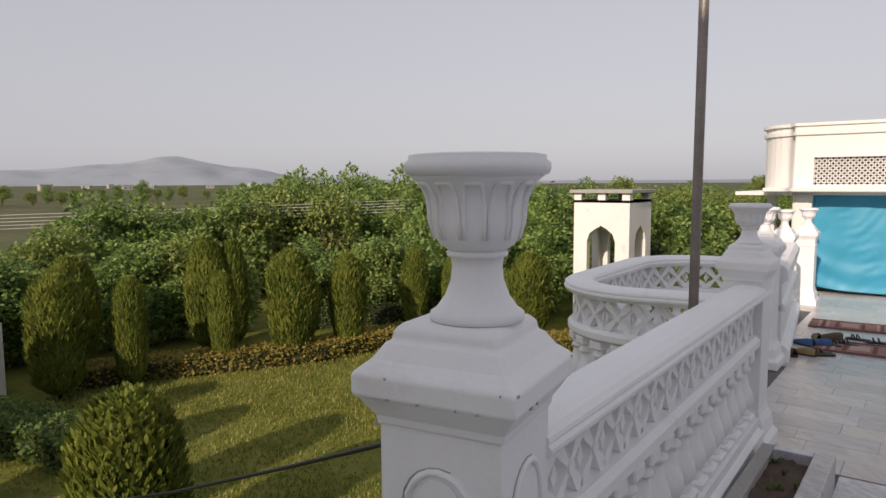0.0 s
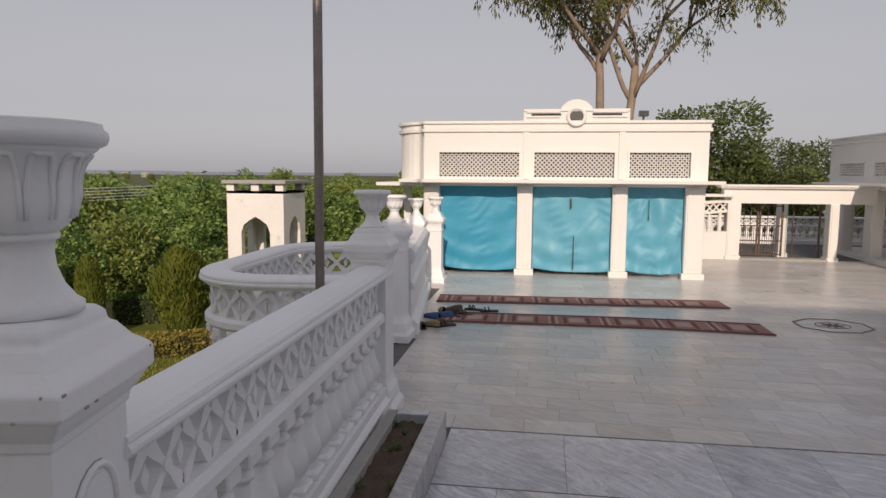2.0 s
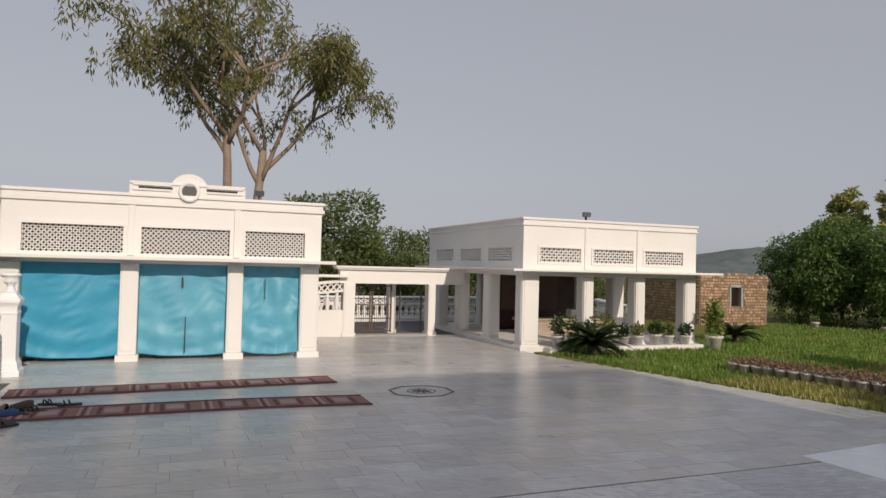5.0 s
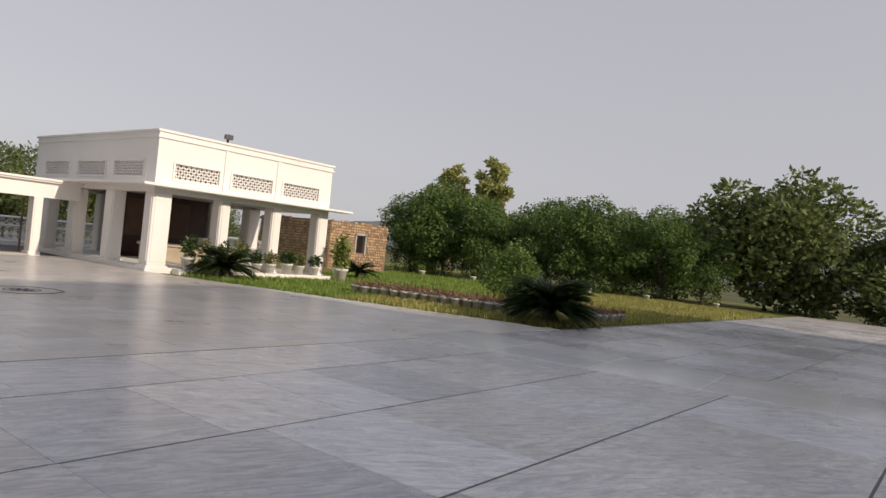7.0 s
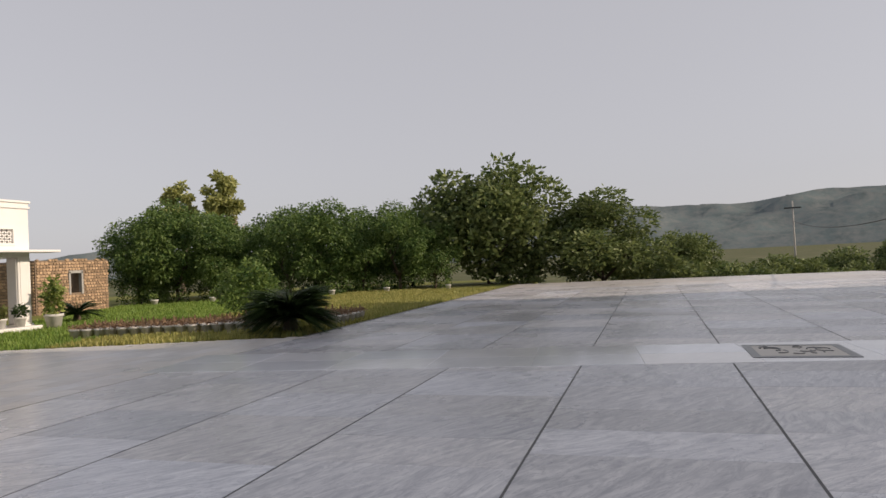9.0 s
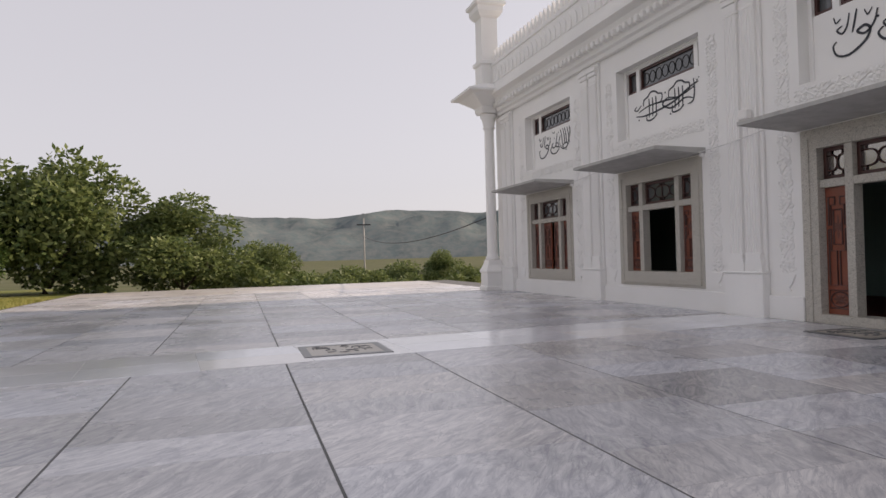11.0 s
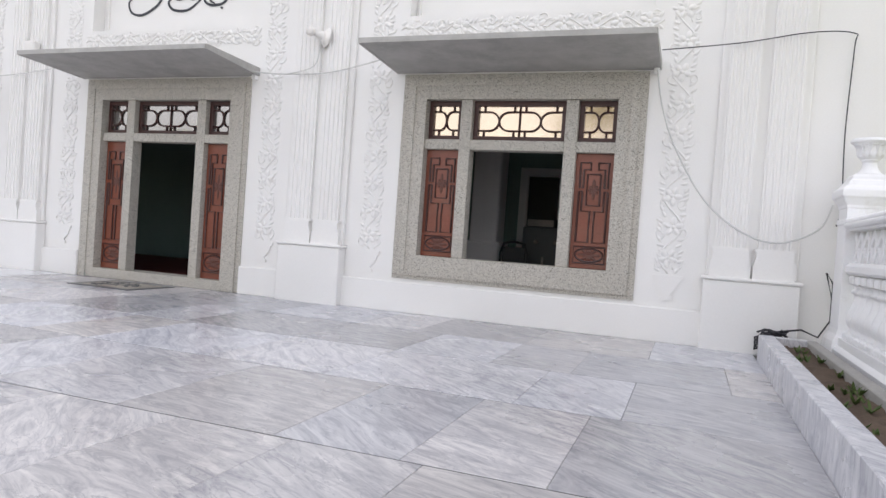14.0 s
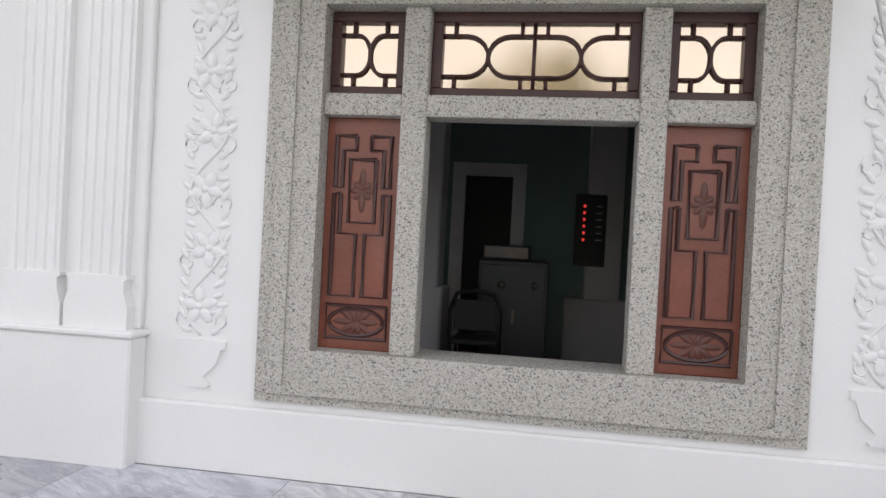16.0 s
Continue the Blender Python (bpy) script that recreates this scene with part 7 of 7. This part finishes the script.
pot0 = flower_pot(11.75, 11.9, -0.03, 1.0, DRYLEAF, "small white pot with a dry reddish plant on the lawn", 1, 0.07, 50)
for r in range(3):
    for k in range(17):
        if r == 0 and k == 0:
            continue
        t = k / 16
        copy_thing(pot0, pose(lerp(11.75, 12.75, t) + 0.33 * r + rw.uniform(-0.03, 0.03), lerp(11.9, 8.1, t) + 0.06 * r, -0.03, 0, 0, rw.uniform(0, 360)))
for r in range(3):
    for k in range(5):
        copy_thing(pot0, pose(13.6 + k * 0.3, 6.95 + r * 0.3 + rw.uniform(-0.03, 0.03), -0.03, 0, 0, rw.uniform(0, 360)))
for k in range(9):
    flower_pot(lerp(9.75, 13.6, k / 8), 15.5 + 0.06 * (k % 2), 0.1, 1.15 if k % 3 else 1.35, LEAF_B if k % 2 else LEAF_F, "white pot with a leafy plant before the pavilion", 30 + k, 0.5 if k < 4 else 0.3, 190, "pots before the pavilion")
flower_pot(14.35, 15.25, -0.03, 1.8, LEAF_X, "large white pot with a bushy green plant", 50, 0.95, 420, "pots before the pavilion")
for k in range(7):
    t = k / 6
    flower_pot(lerp(22.8, 29.4, t), lerp(22.4, 9.4, t) + rw.uniform(-0.2, 0.2), -0.05, rw.uniform(0.9, 1.3), LEAF_A, "white pot standing under the lawn trees", 60 + k, 0.3, 60, "pots under the trees")


def grass(name, n, poly, z, hmin, hmax, seed, label, mat=GRASS):
    """Blades of grass scattered over a field given by its corners."""
    rnd = random.Random(seed)
    s = Shape()
    (x0, y0), (x1, y1), (x2, y2), (x3, y3) = poly
    for _ in range(n):
        u, v = rnd.random(), rnd.random()
        x = lerp(lerp(x0, x1, u), lerp(x3, x2, u), v)
        y = lerp(lerp(y0, y1, u), lerp(y3, y2, u), v)
        if noise.noise((x * 0.5, y * 0.5, seed)) < rnd.uniform(-0.75, 0.1):
            continue
        h, a = rnd.uniform(hmin, hmax), rnd.uniform(0, 6.3)
        w = 0.012 + h * 0.05
        dx, dy = math.cos(a), math.sin(a)
        b = rnd.uniform(0.1, 0.6) * h
        s.v += [(x - dy * w, y + dx * w, z), (x + dy * w, y - dx * w, z), (x + dx * b, y + dy * b, z + h)]
        k = len(s.v) - 3
        s.f.append((k, k + 1, k + 2))
        s.s.append(False)
    s.ob(name, mat, label=label, category="grass", kind="stuff")


grass("grass", 70000, ((11.5, 6.66), (27.5, 6.66), (30, 14), (10.2, 11.0)), -0.03, 0.04, 0.13, 3, "long yellow-green grass on the lawn")
grass("grass", 45000, ((10.2, 11.0), (30, 14), (24, 22), (9.4, 15.2)), -0.03, 0.04, 0.12, 4, "short green grass before the pavilion", GRASS_GREEN)
grass("grass", 60000, ((-16, 4), (-4, 4), (-4, 18), (-13, 18)), -2.55, 0.03, 0.09, 5, "mown grass of the garden lawn", GRASS_MOWN)
grass("grass", 30000, ((31.1, -9), (44, -22), (44, 9), (31.1, 6.6)), -0.9, 0.1, 0.5, 6, "dry tall grass beyond the terrace")


# ---- buildings and distance ----
def kiosk():
    p = thing("kiosk_tower", "small white water tower with pointed arches among the trees", "tower", at=(-9.2, 20.9, -2.6))
    W, D, H = 1.85, 1.9, 4.5
    arch = [(0.33, 0.0), (0.33, 2.9), (0.42, 3.15), (0.62, 3.3), (0.8, 3.4), (0.98, 3.3), (1.18, 3.15), (1.27, 2.9), (1.27, 0.0)]
    for nm, ax, a, b, L in (("wall", 'y', 0.0, 0.22, W), ("wall", 'y', D - 0.22, D, W), ("wall", 'x', 0.0, 0.22, D), ("wall", 'x', W - 0.22, W, D)):
        s = Shape()
        u = [(0, 0)] + [(q + (L - 1.6) / 2, z) for q, z in arch] + [(L, 0), (L, 4.2), (0, 4.2)]
        if ax == 'x':
            u = [(0.23, 0)] + [(q + (L - 1.6) / 2, z) for q, z in arch] + [(L - 0.23, 0), (L - 0.23, 4.2), (0.23, 4.2)]
        s.prism(u, ax, a, b)
        s.ob(nm, KIOSK, p)
    for x, y in ((0.0, 0.0), (W - 0.25, 0.0), (0.0, D - 0.25), (W - 0.25, D - 0.25), (W / 2 - 0.12, 0), (W / 2 - 0.12, D - 0.25)):
        Shape().box(x, x + 0.25, y, y + 0.25, 4.2, 4.42).ob("post", KIOSK, p)
    Shape().box(0.0, W, 0.0, D, 4.12, 4.2).ob("tank_floor", CEMENT, p)
    Shape().box(-0.12, W + 0.12, -0.12, D + 0.12, 4.42, 4.53, 0.01).ob("roof", CEMENT, p)


KIOSK = material("stained_whitewash", (0.82, 0.80, 0.77), 0.8, 0.06, 1.2, 0.3, 30, dark=(0.55, 0.50, 0.44))
kiosk()


def stone_hut():
    p = thing("stone_hut", "roofless rubble-stone hut with a small window", "hut", at=(19.7, 21.8, -0.05))
    L, W, H = 3.4, 4.6, 2.0
    s = Shape()
    s.box(0, 1.5, 0, 0.35, 0, H).box(2.05, L, 0, 0.35, 0, H).box(1.5, 2.05, 0, 0.35, 0, 0.75).box(1.5, 2.05, 0, 0.35, 1.5, H)
    s.box(0, 0.35, 0.35, W, 0, H).box(L - 0.35, L, 0.35, W, 0, H).box(0.35, L - 0.35, W - 0.35, W, 0, H)
    s.ob("wall", MORTAR, p)
    Shape().box(1.44, 1.52, -0.05, 0.1, 0.7, 1.56).box(2.03, 2.11, -0.05, 0.1, 0.7, 1.56).box(1.44, 2.11, -0.05, 0.1, 1.5, 1.6).ob("window_frame", CEMENT, p)
    rnd = random.Random(12)
    kinds = []
    for k in range(6):
        s = Shape()
        w, h = rnd.uniform(0.1, 0.2), rnd.uniform(0.06, 0.1)
        out = [(w * 0.5 * math.cos(a) * rnd.uniform(0.85, 1.1), h * 0.5 * math.sin(a) * rnd.uniform(0.85, 1.1)) for a in [j * math.pi / 4 + 0.3 for j in range(8)]]
        s.prism([(a * 1.25, b * 1.25) for a, b in out], 'y', -0.035, 0.03)
        kinds.append((s.mesh("stone", STONE), w, h))
    for side in (0, 1):
        z = 0.05
        while z < H + 0.1:
            u = 0.05
            end = L if side == 0 else W
            while u < end - 0.05:
                me, w, h = kinds[rnd.randrange(6)]
                if not (side == 0 and 1.4 < u < 2.12 and 0.7 < z < 1.58) and (z < H or rnd.random() < 0.5):
                    m = pose(u + w / 2, 0, z, 0, rnd.uniform(-8, 8), 0) if side == 0 else pose(0, u + w / 2, z, 0, 0, -90)
                    piece("stone", me, p, m)
                u += w + 0.03
            z += 0.115


stone_hut()


def ridge(name, a0, a1, dist, depth, heights, seed, label, mat):
    """A range of hills between two bearings, measured to the left of north."""
    n, rows = 90, 9
    v, f = [], []
    for i in range(n + 1):
        t = i / n
        a = radians(lerp(a0, a1, t))
        q = t * (len(heights) - 1)
        k = min(int(q), len(heights) - 2)
        u = q - k
        u = u * u * (3 - 2 * u)
        h = lerp(heights[k], heights[k + 1], u) * (1 + 0.07 * noise.noise((t * 22, seed, 0.3)) + 0.03 * noise.noise((t * 70, seed, 1.3)))
        for j in range(rows):
            w = j / (rows - 1)
            d = dist + depth * w + 60 * noise.noise((t * 18, w * 3, seed)) * w
            z = -4 + (h * dist / 57.3 + 4) * (w ** 0.8) * (1 + (0.38 * noise.noise((t * 34, w * 5, seed + 7)) if 0 < j < rows - 1 else 0))
            v.append((-d * math.sin(a), d * math.cos(a), z))
    for i in range(n):
        for j in range(rows - 1):
            q = i * rows + j
            f.append((q, q + 1, q + rows + 1, q + rows))
    Shape().add(v, f, True).ob(name, mat, label=label, category="hills", kind="structure")


# bluish base colours carry the haze of distance on both ranges
HAZE_FAR = material("hazy_far_hill", (0.30, 0.33, 0.37), 1.0, 0.1, 0.006, 0.0, 0.02, spec=0.0)
HAZE_NEAR = material("hazy_scrub_hill", (0.13, 0.162, 0.165), 1.0, 0.26, 0.02, 0.0, 0.15, spec=0.0, tone=(0.18, 0.197, 0.195))
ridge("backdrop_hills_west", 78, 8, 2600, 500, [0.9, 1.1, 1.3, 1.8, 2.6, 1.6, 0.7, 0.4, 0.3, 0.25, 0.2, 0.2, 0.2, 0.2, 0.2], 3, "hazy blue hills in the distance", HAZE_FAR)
ridge("backdrop_hills_east", -38, -128, 1500, 320, [1.4, 2.4, 1.8, 2.2, 2.9, 4.1, 4.9, 4.2, 4.8, 4.5, 3.0, 2.0], 5, "green scrub hills paled with haze beyond the plain", HAZE_NEAR)


def field_pole():
    p = thing("utility_pole", "slim utility pole standing in the field", "pole", at=(59.8, -10.2, -2.6))
    Shape().tube([(0, 0, 0), (0, 0, 7.2)], 0.09, 8, True, 0.06).ob("pole", CEMENT, p)
    Shape().box(-0.06, 0.06, -0.6, 0.6, 6.6, 6.7).ob("crossarm", IRON, p)


field_pole()


def sag(a, b, drop, n=14):
    a, b = Vector(a), Vector(b)
    return [a.lerp(b, k / n) - Vector((0, 0, drop * 4 * (k / n) * (1 - k / n))) for k in range(n + 1)]


Shape().tube(sag((59.8, -10.2, 3.0), (21.9, -7.6, 2.35), 0.7), 0.02, 5).ob("power_wire", CABLE, label="thin black power wire sagging between poles", category="wire", group="power wires")
for k in range(5):
    Shape().tube(sag((-30.0, 7.7, 1.0 - 0.13 * k), (-13.0, 33.2, 1.78 - 0.12 * k), 0.1), 0.011, 5).ob("power_wire", WIREWHITE, label="pale power wire crossing above the wood", category="wire", group="power wires")
Shape().tube([(-0.95, 2.95, 1.27), (-1.58, 3.05, 1.0), (-2.44, 3.18, 0.62), (-3.92, 3.43, -0.02), (-6.2, 3.85, -0.95), (-8.5, 4.2, -1.8), (-10.5, 4.5, -2.5)], 0.012, 6).ob("cable", CABLE, label="black cable hanging down from the terrace", category="cable")


def village():
    rnd = random.Random(17)
    for k in range(12):
        a = radians(rnd.uniform(30, 72))
        d = rnd.uniform(520, 950)
        w, h = rnd.uniform(5, 10), rnd.uniform(3, 6)
        p = thing("far_house", "small pale flat-roofed house far off in the plain", "house", "houses in the plain", at=(-d * math.sin(a), d * math.cos(a), -2.6), rz=rnd.uniform(0, 90))
        Shape().box(-w / 2, w / 2, -3, 3, 0, h).ob("wall", CEMENT, p)
        Shape().box(-w / 2 - 0.3, w / 2 + 0.3, -3.3, 3.3, h, h + 0.3).ob("roof", CEMENT, p)
        for q in (-0.25, 0.25):
            Shape().box(w * q - 0.5, w * q + 0.5, -3.05, -3.0, 1.2, 2.4).ob("window", DARK, p)


village()


def garden_wall():
    p = thing("garden_wall", "short white plastered garden wall with bare branches before it", "wall")
    o = Shape().box(-0.1, 0.1, 0, 1.7, 0, 1.7, 0.02).ob("wall", KIOSK, p)
    rnd = random.Random(2)
    s = Shape()
    ends = []
    limb(s, rnd, Vector((0.5, 0.9, 0)), Vector((0, 0.1, 1)), 0.6, 0.03, 2, ends)
    s.ob("branches", BARK_DARK, p)
    p.matrix_basis = pose(-16.0, 5.2, -2.56, 0, 0, 12)


garden_wall()

# ---- behind the pavilions ----
b = balustrade([(4.4, 24.3), (15.2, 24.3)], -0.02, "low white balustrade closing the far side of the terrace")
b.scale = (1, 1, 0.66)
pillar(9.7, 24.3, 0.6, -0.02, tall=0.66)
urn(9.7, 24.3, 1.135, 0.5, "white fluted urn standing on a pillar")

balustrade([(14.9, 19.6), (16.6, 24.0)], -0.5, "white balustrade beside the open pavilion")
pillar(14.75, 19.3, 0.6, -0.95)
urn(14.75, 19.3, 0.8, 0.5, "white fluted urn standing on a pillar")


def gate():
    p = thing("iron_gate", "rusty brown iron gate of thin bars under the passage", "gate")
    for x0, x1 in ((5.66, 6.22), (6.24, 6.84)):
        leaf_ = Shape().box(x0, x0 + 0.045, 19.9, 19.94, 0.05, 1.42).box(x1 - 0.045, x1, 19.9, 19.94, 0.05, 1.42).ob("gate_leaf", RUST, p)
        for z in (0.08, 0.44, 0.84, 1.36):
            Shape().box(x0 + 0.045, x1 - 0.045, 19.905, 19.935, z, z + 0.03).ob("rail", RUST, leaf_)
        n = 9
        for k in range(1, n):
            x = lerp(x0 + 0.045, x1 - 0.045, k / n)
            Shape().box(x - 0.006, x + 0.006, 19.912, 19.928, 0.11, 0.84 if k % 3 else 1.36).ob("bar", RUST, leaf_)
    Shape().box(7.08, 7.1, 19.9, 19.94, 0.05, 1.42).box(7.72, 7.76, 19.9, 19.94, 0.05, 1.42).ob("gate_post", RUST, p)


RUST = material("rusty_brown_iron", (0.12, 0.085, 0.065), 0.75, 0.3, 6, 0.3, 60, metal=0.2)
gate()
BROWN_PANEL = material("brown_board", (0.13, 0.075, 0.05), 0.6, 0.25, 3, 0.3, 40)
SANDY = material("sandy_stone", (0.38, 0.32, 0.24), 0.85, 0.2, 3, 0.4, 40)
p = thing("inner_wall", "dark brown panelled wall inside the open pavilion", "wall")
Shape().box(10.0, 12.9, 19.9, 20.1, 0.1, 1.9).ob("panel", WOOD_DARK, p)
for x in (10.35, 11.55):
    Shape().box(x, x + 0.75, 19.87, 19.9, 0.7, 1.75, 0.008).ob("board", BROWN_PANEL, p, "brown boarded panel")
Shape().box(12.95, 13.2, 19.8, 20.1, 0.1, 1.9, 0.01).ob("post", CREAM, p)
Shape().box(11.85, 12.25, 18.3, 18.6, 0.58, 0.82, 0.02).ob("box", CREAM, p, "pale box on the bench")
Shape().box(10.2, 13.2, 18.2, 18.7, 0.1, 0.5, 0.02).box(10.15, 13.25, 18.15, 18.75, 0.5, 0.58, 0.015).ob("bench", SANDY, p, "sandy stone bench")


def floodlight(x, y, z, rz):
    p = thing("floodlight", "small grey floodlight on the roof edge", "floodlight", "floodlights of the pavilions", at=(x, y, z), rz=rz)
    Shape().box(-0.02, 0.02, -0.02, 0.02, 0, 0.1).ob("bracket", IRON, p)
    Shape().box(-0.1, 0.1, -0.09, 0.04, 0.08, 0.2, 0.015).ob("housing", STEEL, p)
    Shape().box(-0.085, 0.085, -0.096, -0.091, 0.095, 0.185).ob("lens", DULLPANE, p)


floodlight(10.62, 15.72, 3.25, 10)
floodlight(2.6, 15.66, 3.28, 0)

# ---- paving ----
def inlay():
    p = thing("floor_medallion", "dark eight-sided inlay with a small rosette in the paving", "floor inlay", at=(4.78, 11.32, 0.003))
    s = Shape()
    pts = [(0.52 * math.cos(k * math.pi / 4 + 0.39), 0.48 * math.sin(k * math.pi / 4 + 0.39), 0.0) for k in range(8)]
    s.sweep([(-0.016, 0), (-0.016, 0.003), (0.016, 0.003), (0.016, 0)], pts, True)
    s.ob("border", GROUT, p)
    s = Shape()
    for k in range(8):
        a = k * math.pi / 4
        s.prism([(0.03 * math.cos(a - 0.6), 0.03 * math.sin(a - 0.6)), (0.13 * math.cos(a - 0.16), 0.13 * math.sin(a - 0.16)), (0.17 * math.cos(a), 0.17 * math.sin(a)), (0.13 * math.cos(a + 0.16), 0.13 * math.sin(a + 0.16)), (0.03 * math.cos(a + 0.6), 0.03 * math.sin(a + 0.6))], 'z', 0, 0.003)
    s.sweep([(-0.008, 0), (-0.008, 0.003), (0.008, 0.003), (0.008, 0)], [(0.23 * math.cos(k * math.pi / 10), 0.2 * math.sin(k * math.pi / 10), 0) for k in range(20)], True)
    s.ob("rosette", GROUT, p)


inlay()
TX0, TX1, TY0, TY1 = 8.62, 9.62, -1.42, -0.38


def floor_tablet(x0, x1, y0, y1):
    p = thing("floor_tablet", "inscribed marble tablet with a dark border set in the pale band", "floor tablet", "tablets in the paving")
    s = Shape()
    b = 0.09
    z0, z1 = -0.004, 0.009
    s.box(x0, x1, y0, y0 + b, z0, z1).box(x0, x1, y1 - b, y1, z0, z1).box(x0, x0 + b, y0 + b, y1 - b, z0, z1).box(x1 - b, x1, y0 + b, y1 - b, z0, z1)
    s.ob("border", TABLET_DARK, p)
    Shape().box(x0 + b, x1 - b, y0 + b, y1 - b, -0.004, 0.007).ob("field", TABLET, p)
    s = Shape()
    rnd = random.Random(3)
    for k in range(16):
        cx, cy = rnd.uniform(x0 + 0.2, x1 - 0.2), rnd.uniform(y0 + 0.2, y1 - 0.2)
        a0, r = rnd.uniform(0, 6.3), rnd.uniform(0.05, 0.13)
        s.tube([(cx + r * math.cos(a0 + q), cy + 0.7 * r * math.sin(a0 + q), 0.006) for q in [j * 0.35 for j in range(9)]], 0.009, 4)
    s.ob("lettering", TABLET_DARK, p)


TABLET = material("brown_marble", (0.40, 0.36, 0.31), 0.3, 0.12, 6, 0.1)
TABLET_DARK = material("dark_marble", (0.10, 0.105, 0.11), 0.3, 0.2, 6, 0.1)
floor_tablet(TX0, TX1, TY0, TY1)
floor_tablet(6.9, 7.9, -7.55, -6.75)

SLABS = {}


def slab(w, d, mat, c=0.004):
    key = (round(w, 3), round(d, 3), mat.name)
    if key not in SLABS:
        SLABS[key] = Shape().box(-w / 2, w / 2, -d / 2, d / 2, -0.012, 0.0, c).mesh("slab", mat)
    return SLABS[key]


def paving():
    near = thing("paving", "grey streaked marble slabs in wide strips with dark joints", "paving", kind="structure")
    pale = thing("paving_pale", "small pale marble tiles laid in rows", "paving", kind="structure")
    band = thing("paving_band", "white marble band crossing the grey paving", "paving", kind="structure")
    rnd = random.Random(11)
    far_grey, far_pale = Shape(), Shape()
    lines = [-7.7, -6.45, -5.32, -4.16, -2.91, -1.64, -0.15, 1.38, 2.83, 4.14, 5.4, 6.45]
    widths = [0.62, 0.62, 0.78, 0.92, 1.1, 1.25]
    bx0, bx1 = 8.38, 9.88
    for a, b in zip(lines, lines[1:]):
        g = 0.0085 if a > -3.0 else 0.0065
        y0, y1, xs, xe = a + g, b - g, -0.12, 25.3
        x = xs
        while x < xe - 0.01:
            w = rnd.choice(widths)
            if xe - (x + w) < 0.8:
                w = xe - x
            elif x == xs:
                w *= rnd.choice((0.5, 0.75, 1.0))
            z = rnd.uniform(-0.001, 0.0006)
            if x < 19:
                piece("slab", slab(w - 0.0025, y1 - y0, GREY_MARBLE, 0.002), near, pose(x + w / 2, (y0 + y1) / 2, z, rnd.uniform(-0.05, 0.05), rnd.uniform(-0.05, 0.05)))
            else:
                far_grey.box(x + 0.002, x + w - 0.002, y0, y1, -0.012, z, 0.004)
            x += w
    for y in lines[1:-1]:
        g = 0.0085 if y > -2.0 else 0.0065
        Shape().box(-0.1, 25.2, y - g, y + g, -0.011, -0.0022).ob("joint", GROUT, near, "dark open joint")
    y = -7.6
    while y < 6.5:
        h = 1.2
        for x0, x1 in ((bx0, (bx0 + bx1) / 2), ((bx0 + bx1) / 2, bx1)):
            piece("slab", slab(x1 - x0 - 0.003, h - 0.003, BAND_MARBLE), band, pose((x0 + x1) / 2 - 9.1, y + h / 2 + 0.9, 0.003))
        y += h
    band.matrix_basis = pose(9.1, -0.9, 0, 0, 0, 5.5)
    # pale tiles to the north
    w, d = 0.61, 0.305
    row = 0
    y = 6.47
    while y < 19.3:
        x = -1.75 + (w / 2 if row % 2 else 0) - rnd.choice((0, 0.2))
        lo = -1.0 if y < 9.3 else (-1.3 if y < 13.4 else -1.9)
        hi = 11.35 - (y - 6.47) * 0.283 if y < 15.3 else 8.9
        while x < hi:
            a, b = max(x, lo), min(x + w, hi)
            if b - a > 0.1:
                z = rnd.uniform(-0.0012, 0.0006)
                if y < 10.6 and b - a > w - 0.01 and x > 0.4 and x < 9.0:
                    piece("tile", slab(w - 0.0022, d - 0.0022, PALE_MARBLE, 0.0015), pale, pose((a + b) / 2, y + d / 2, z, rnd.uniform(-0.08, 0.08), rnd.uniform(-0.08, 0.08)))
                else:
                    far_pale.box(a + 0.0012, b - 0.0012, y + 0.0012, y + d - 0.0012, -0.012, z, 0.0015)
            x += w
        y += d
        row += 1
    for i in range(12):
        for j in range(5):
            x, y = 25.31 + j * 1.14, -7.68 + i * 1.178
            far_pale.box(x + 0.002, x + 1.138, y + 0.002, y + 1.176, -0.012, rnd.uniform(-0.001, 0.0005), 0.002)
    tagged(far_grey.ob("slabs_far", GREY_MARBLE, near), kind="stuff")
    tagged(far_pale.ob("tiles_far", PALE_MARBLE, pale), kind="stuff")


paving()
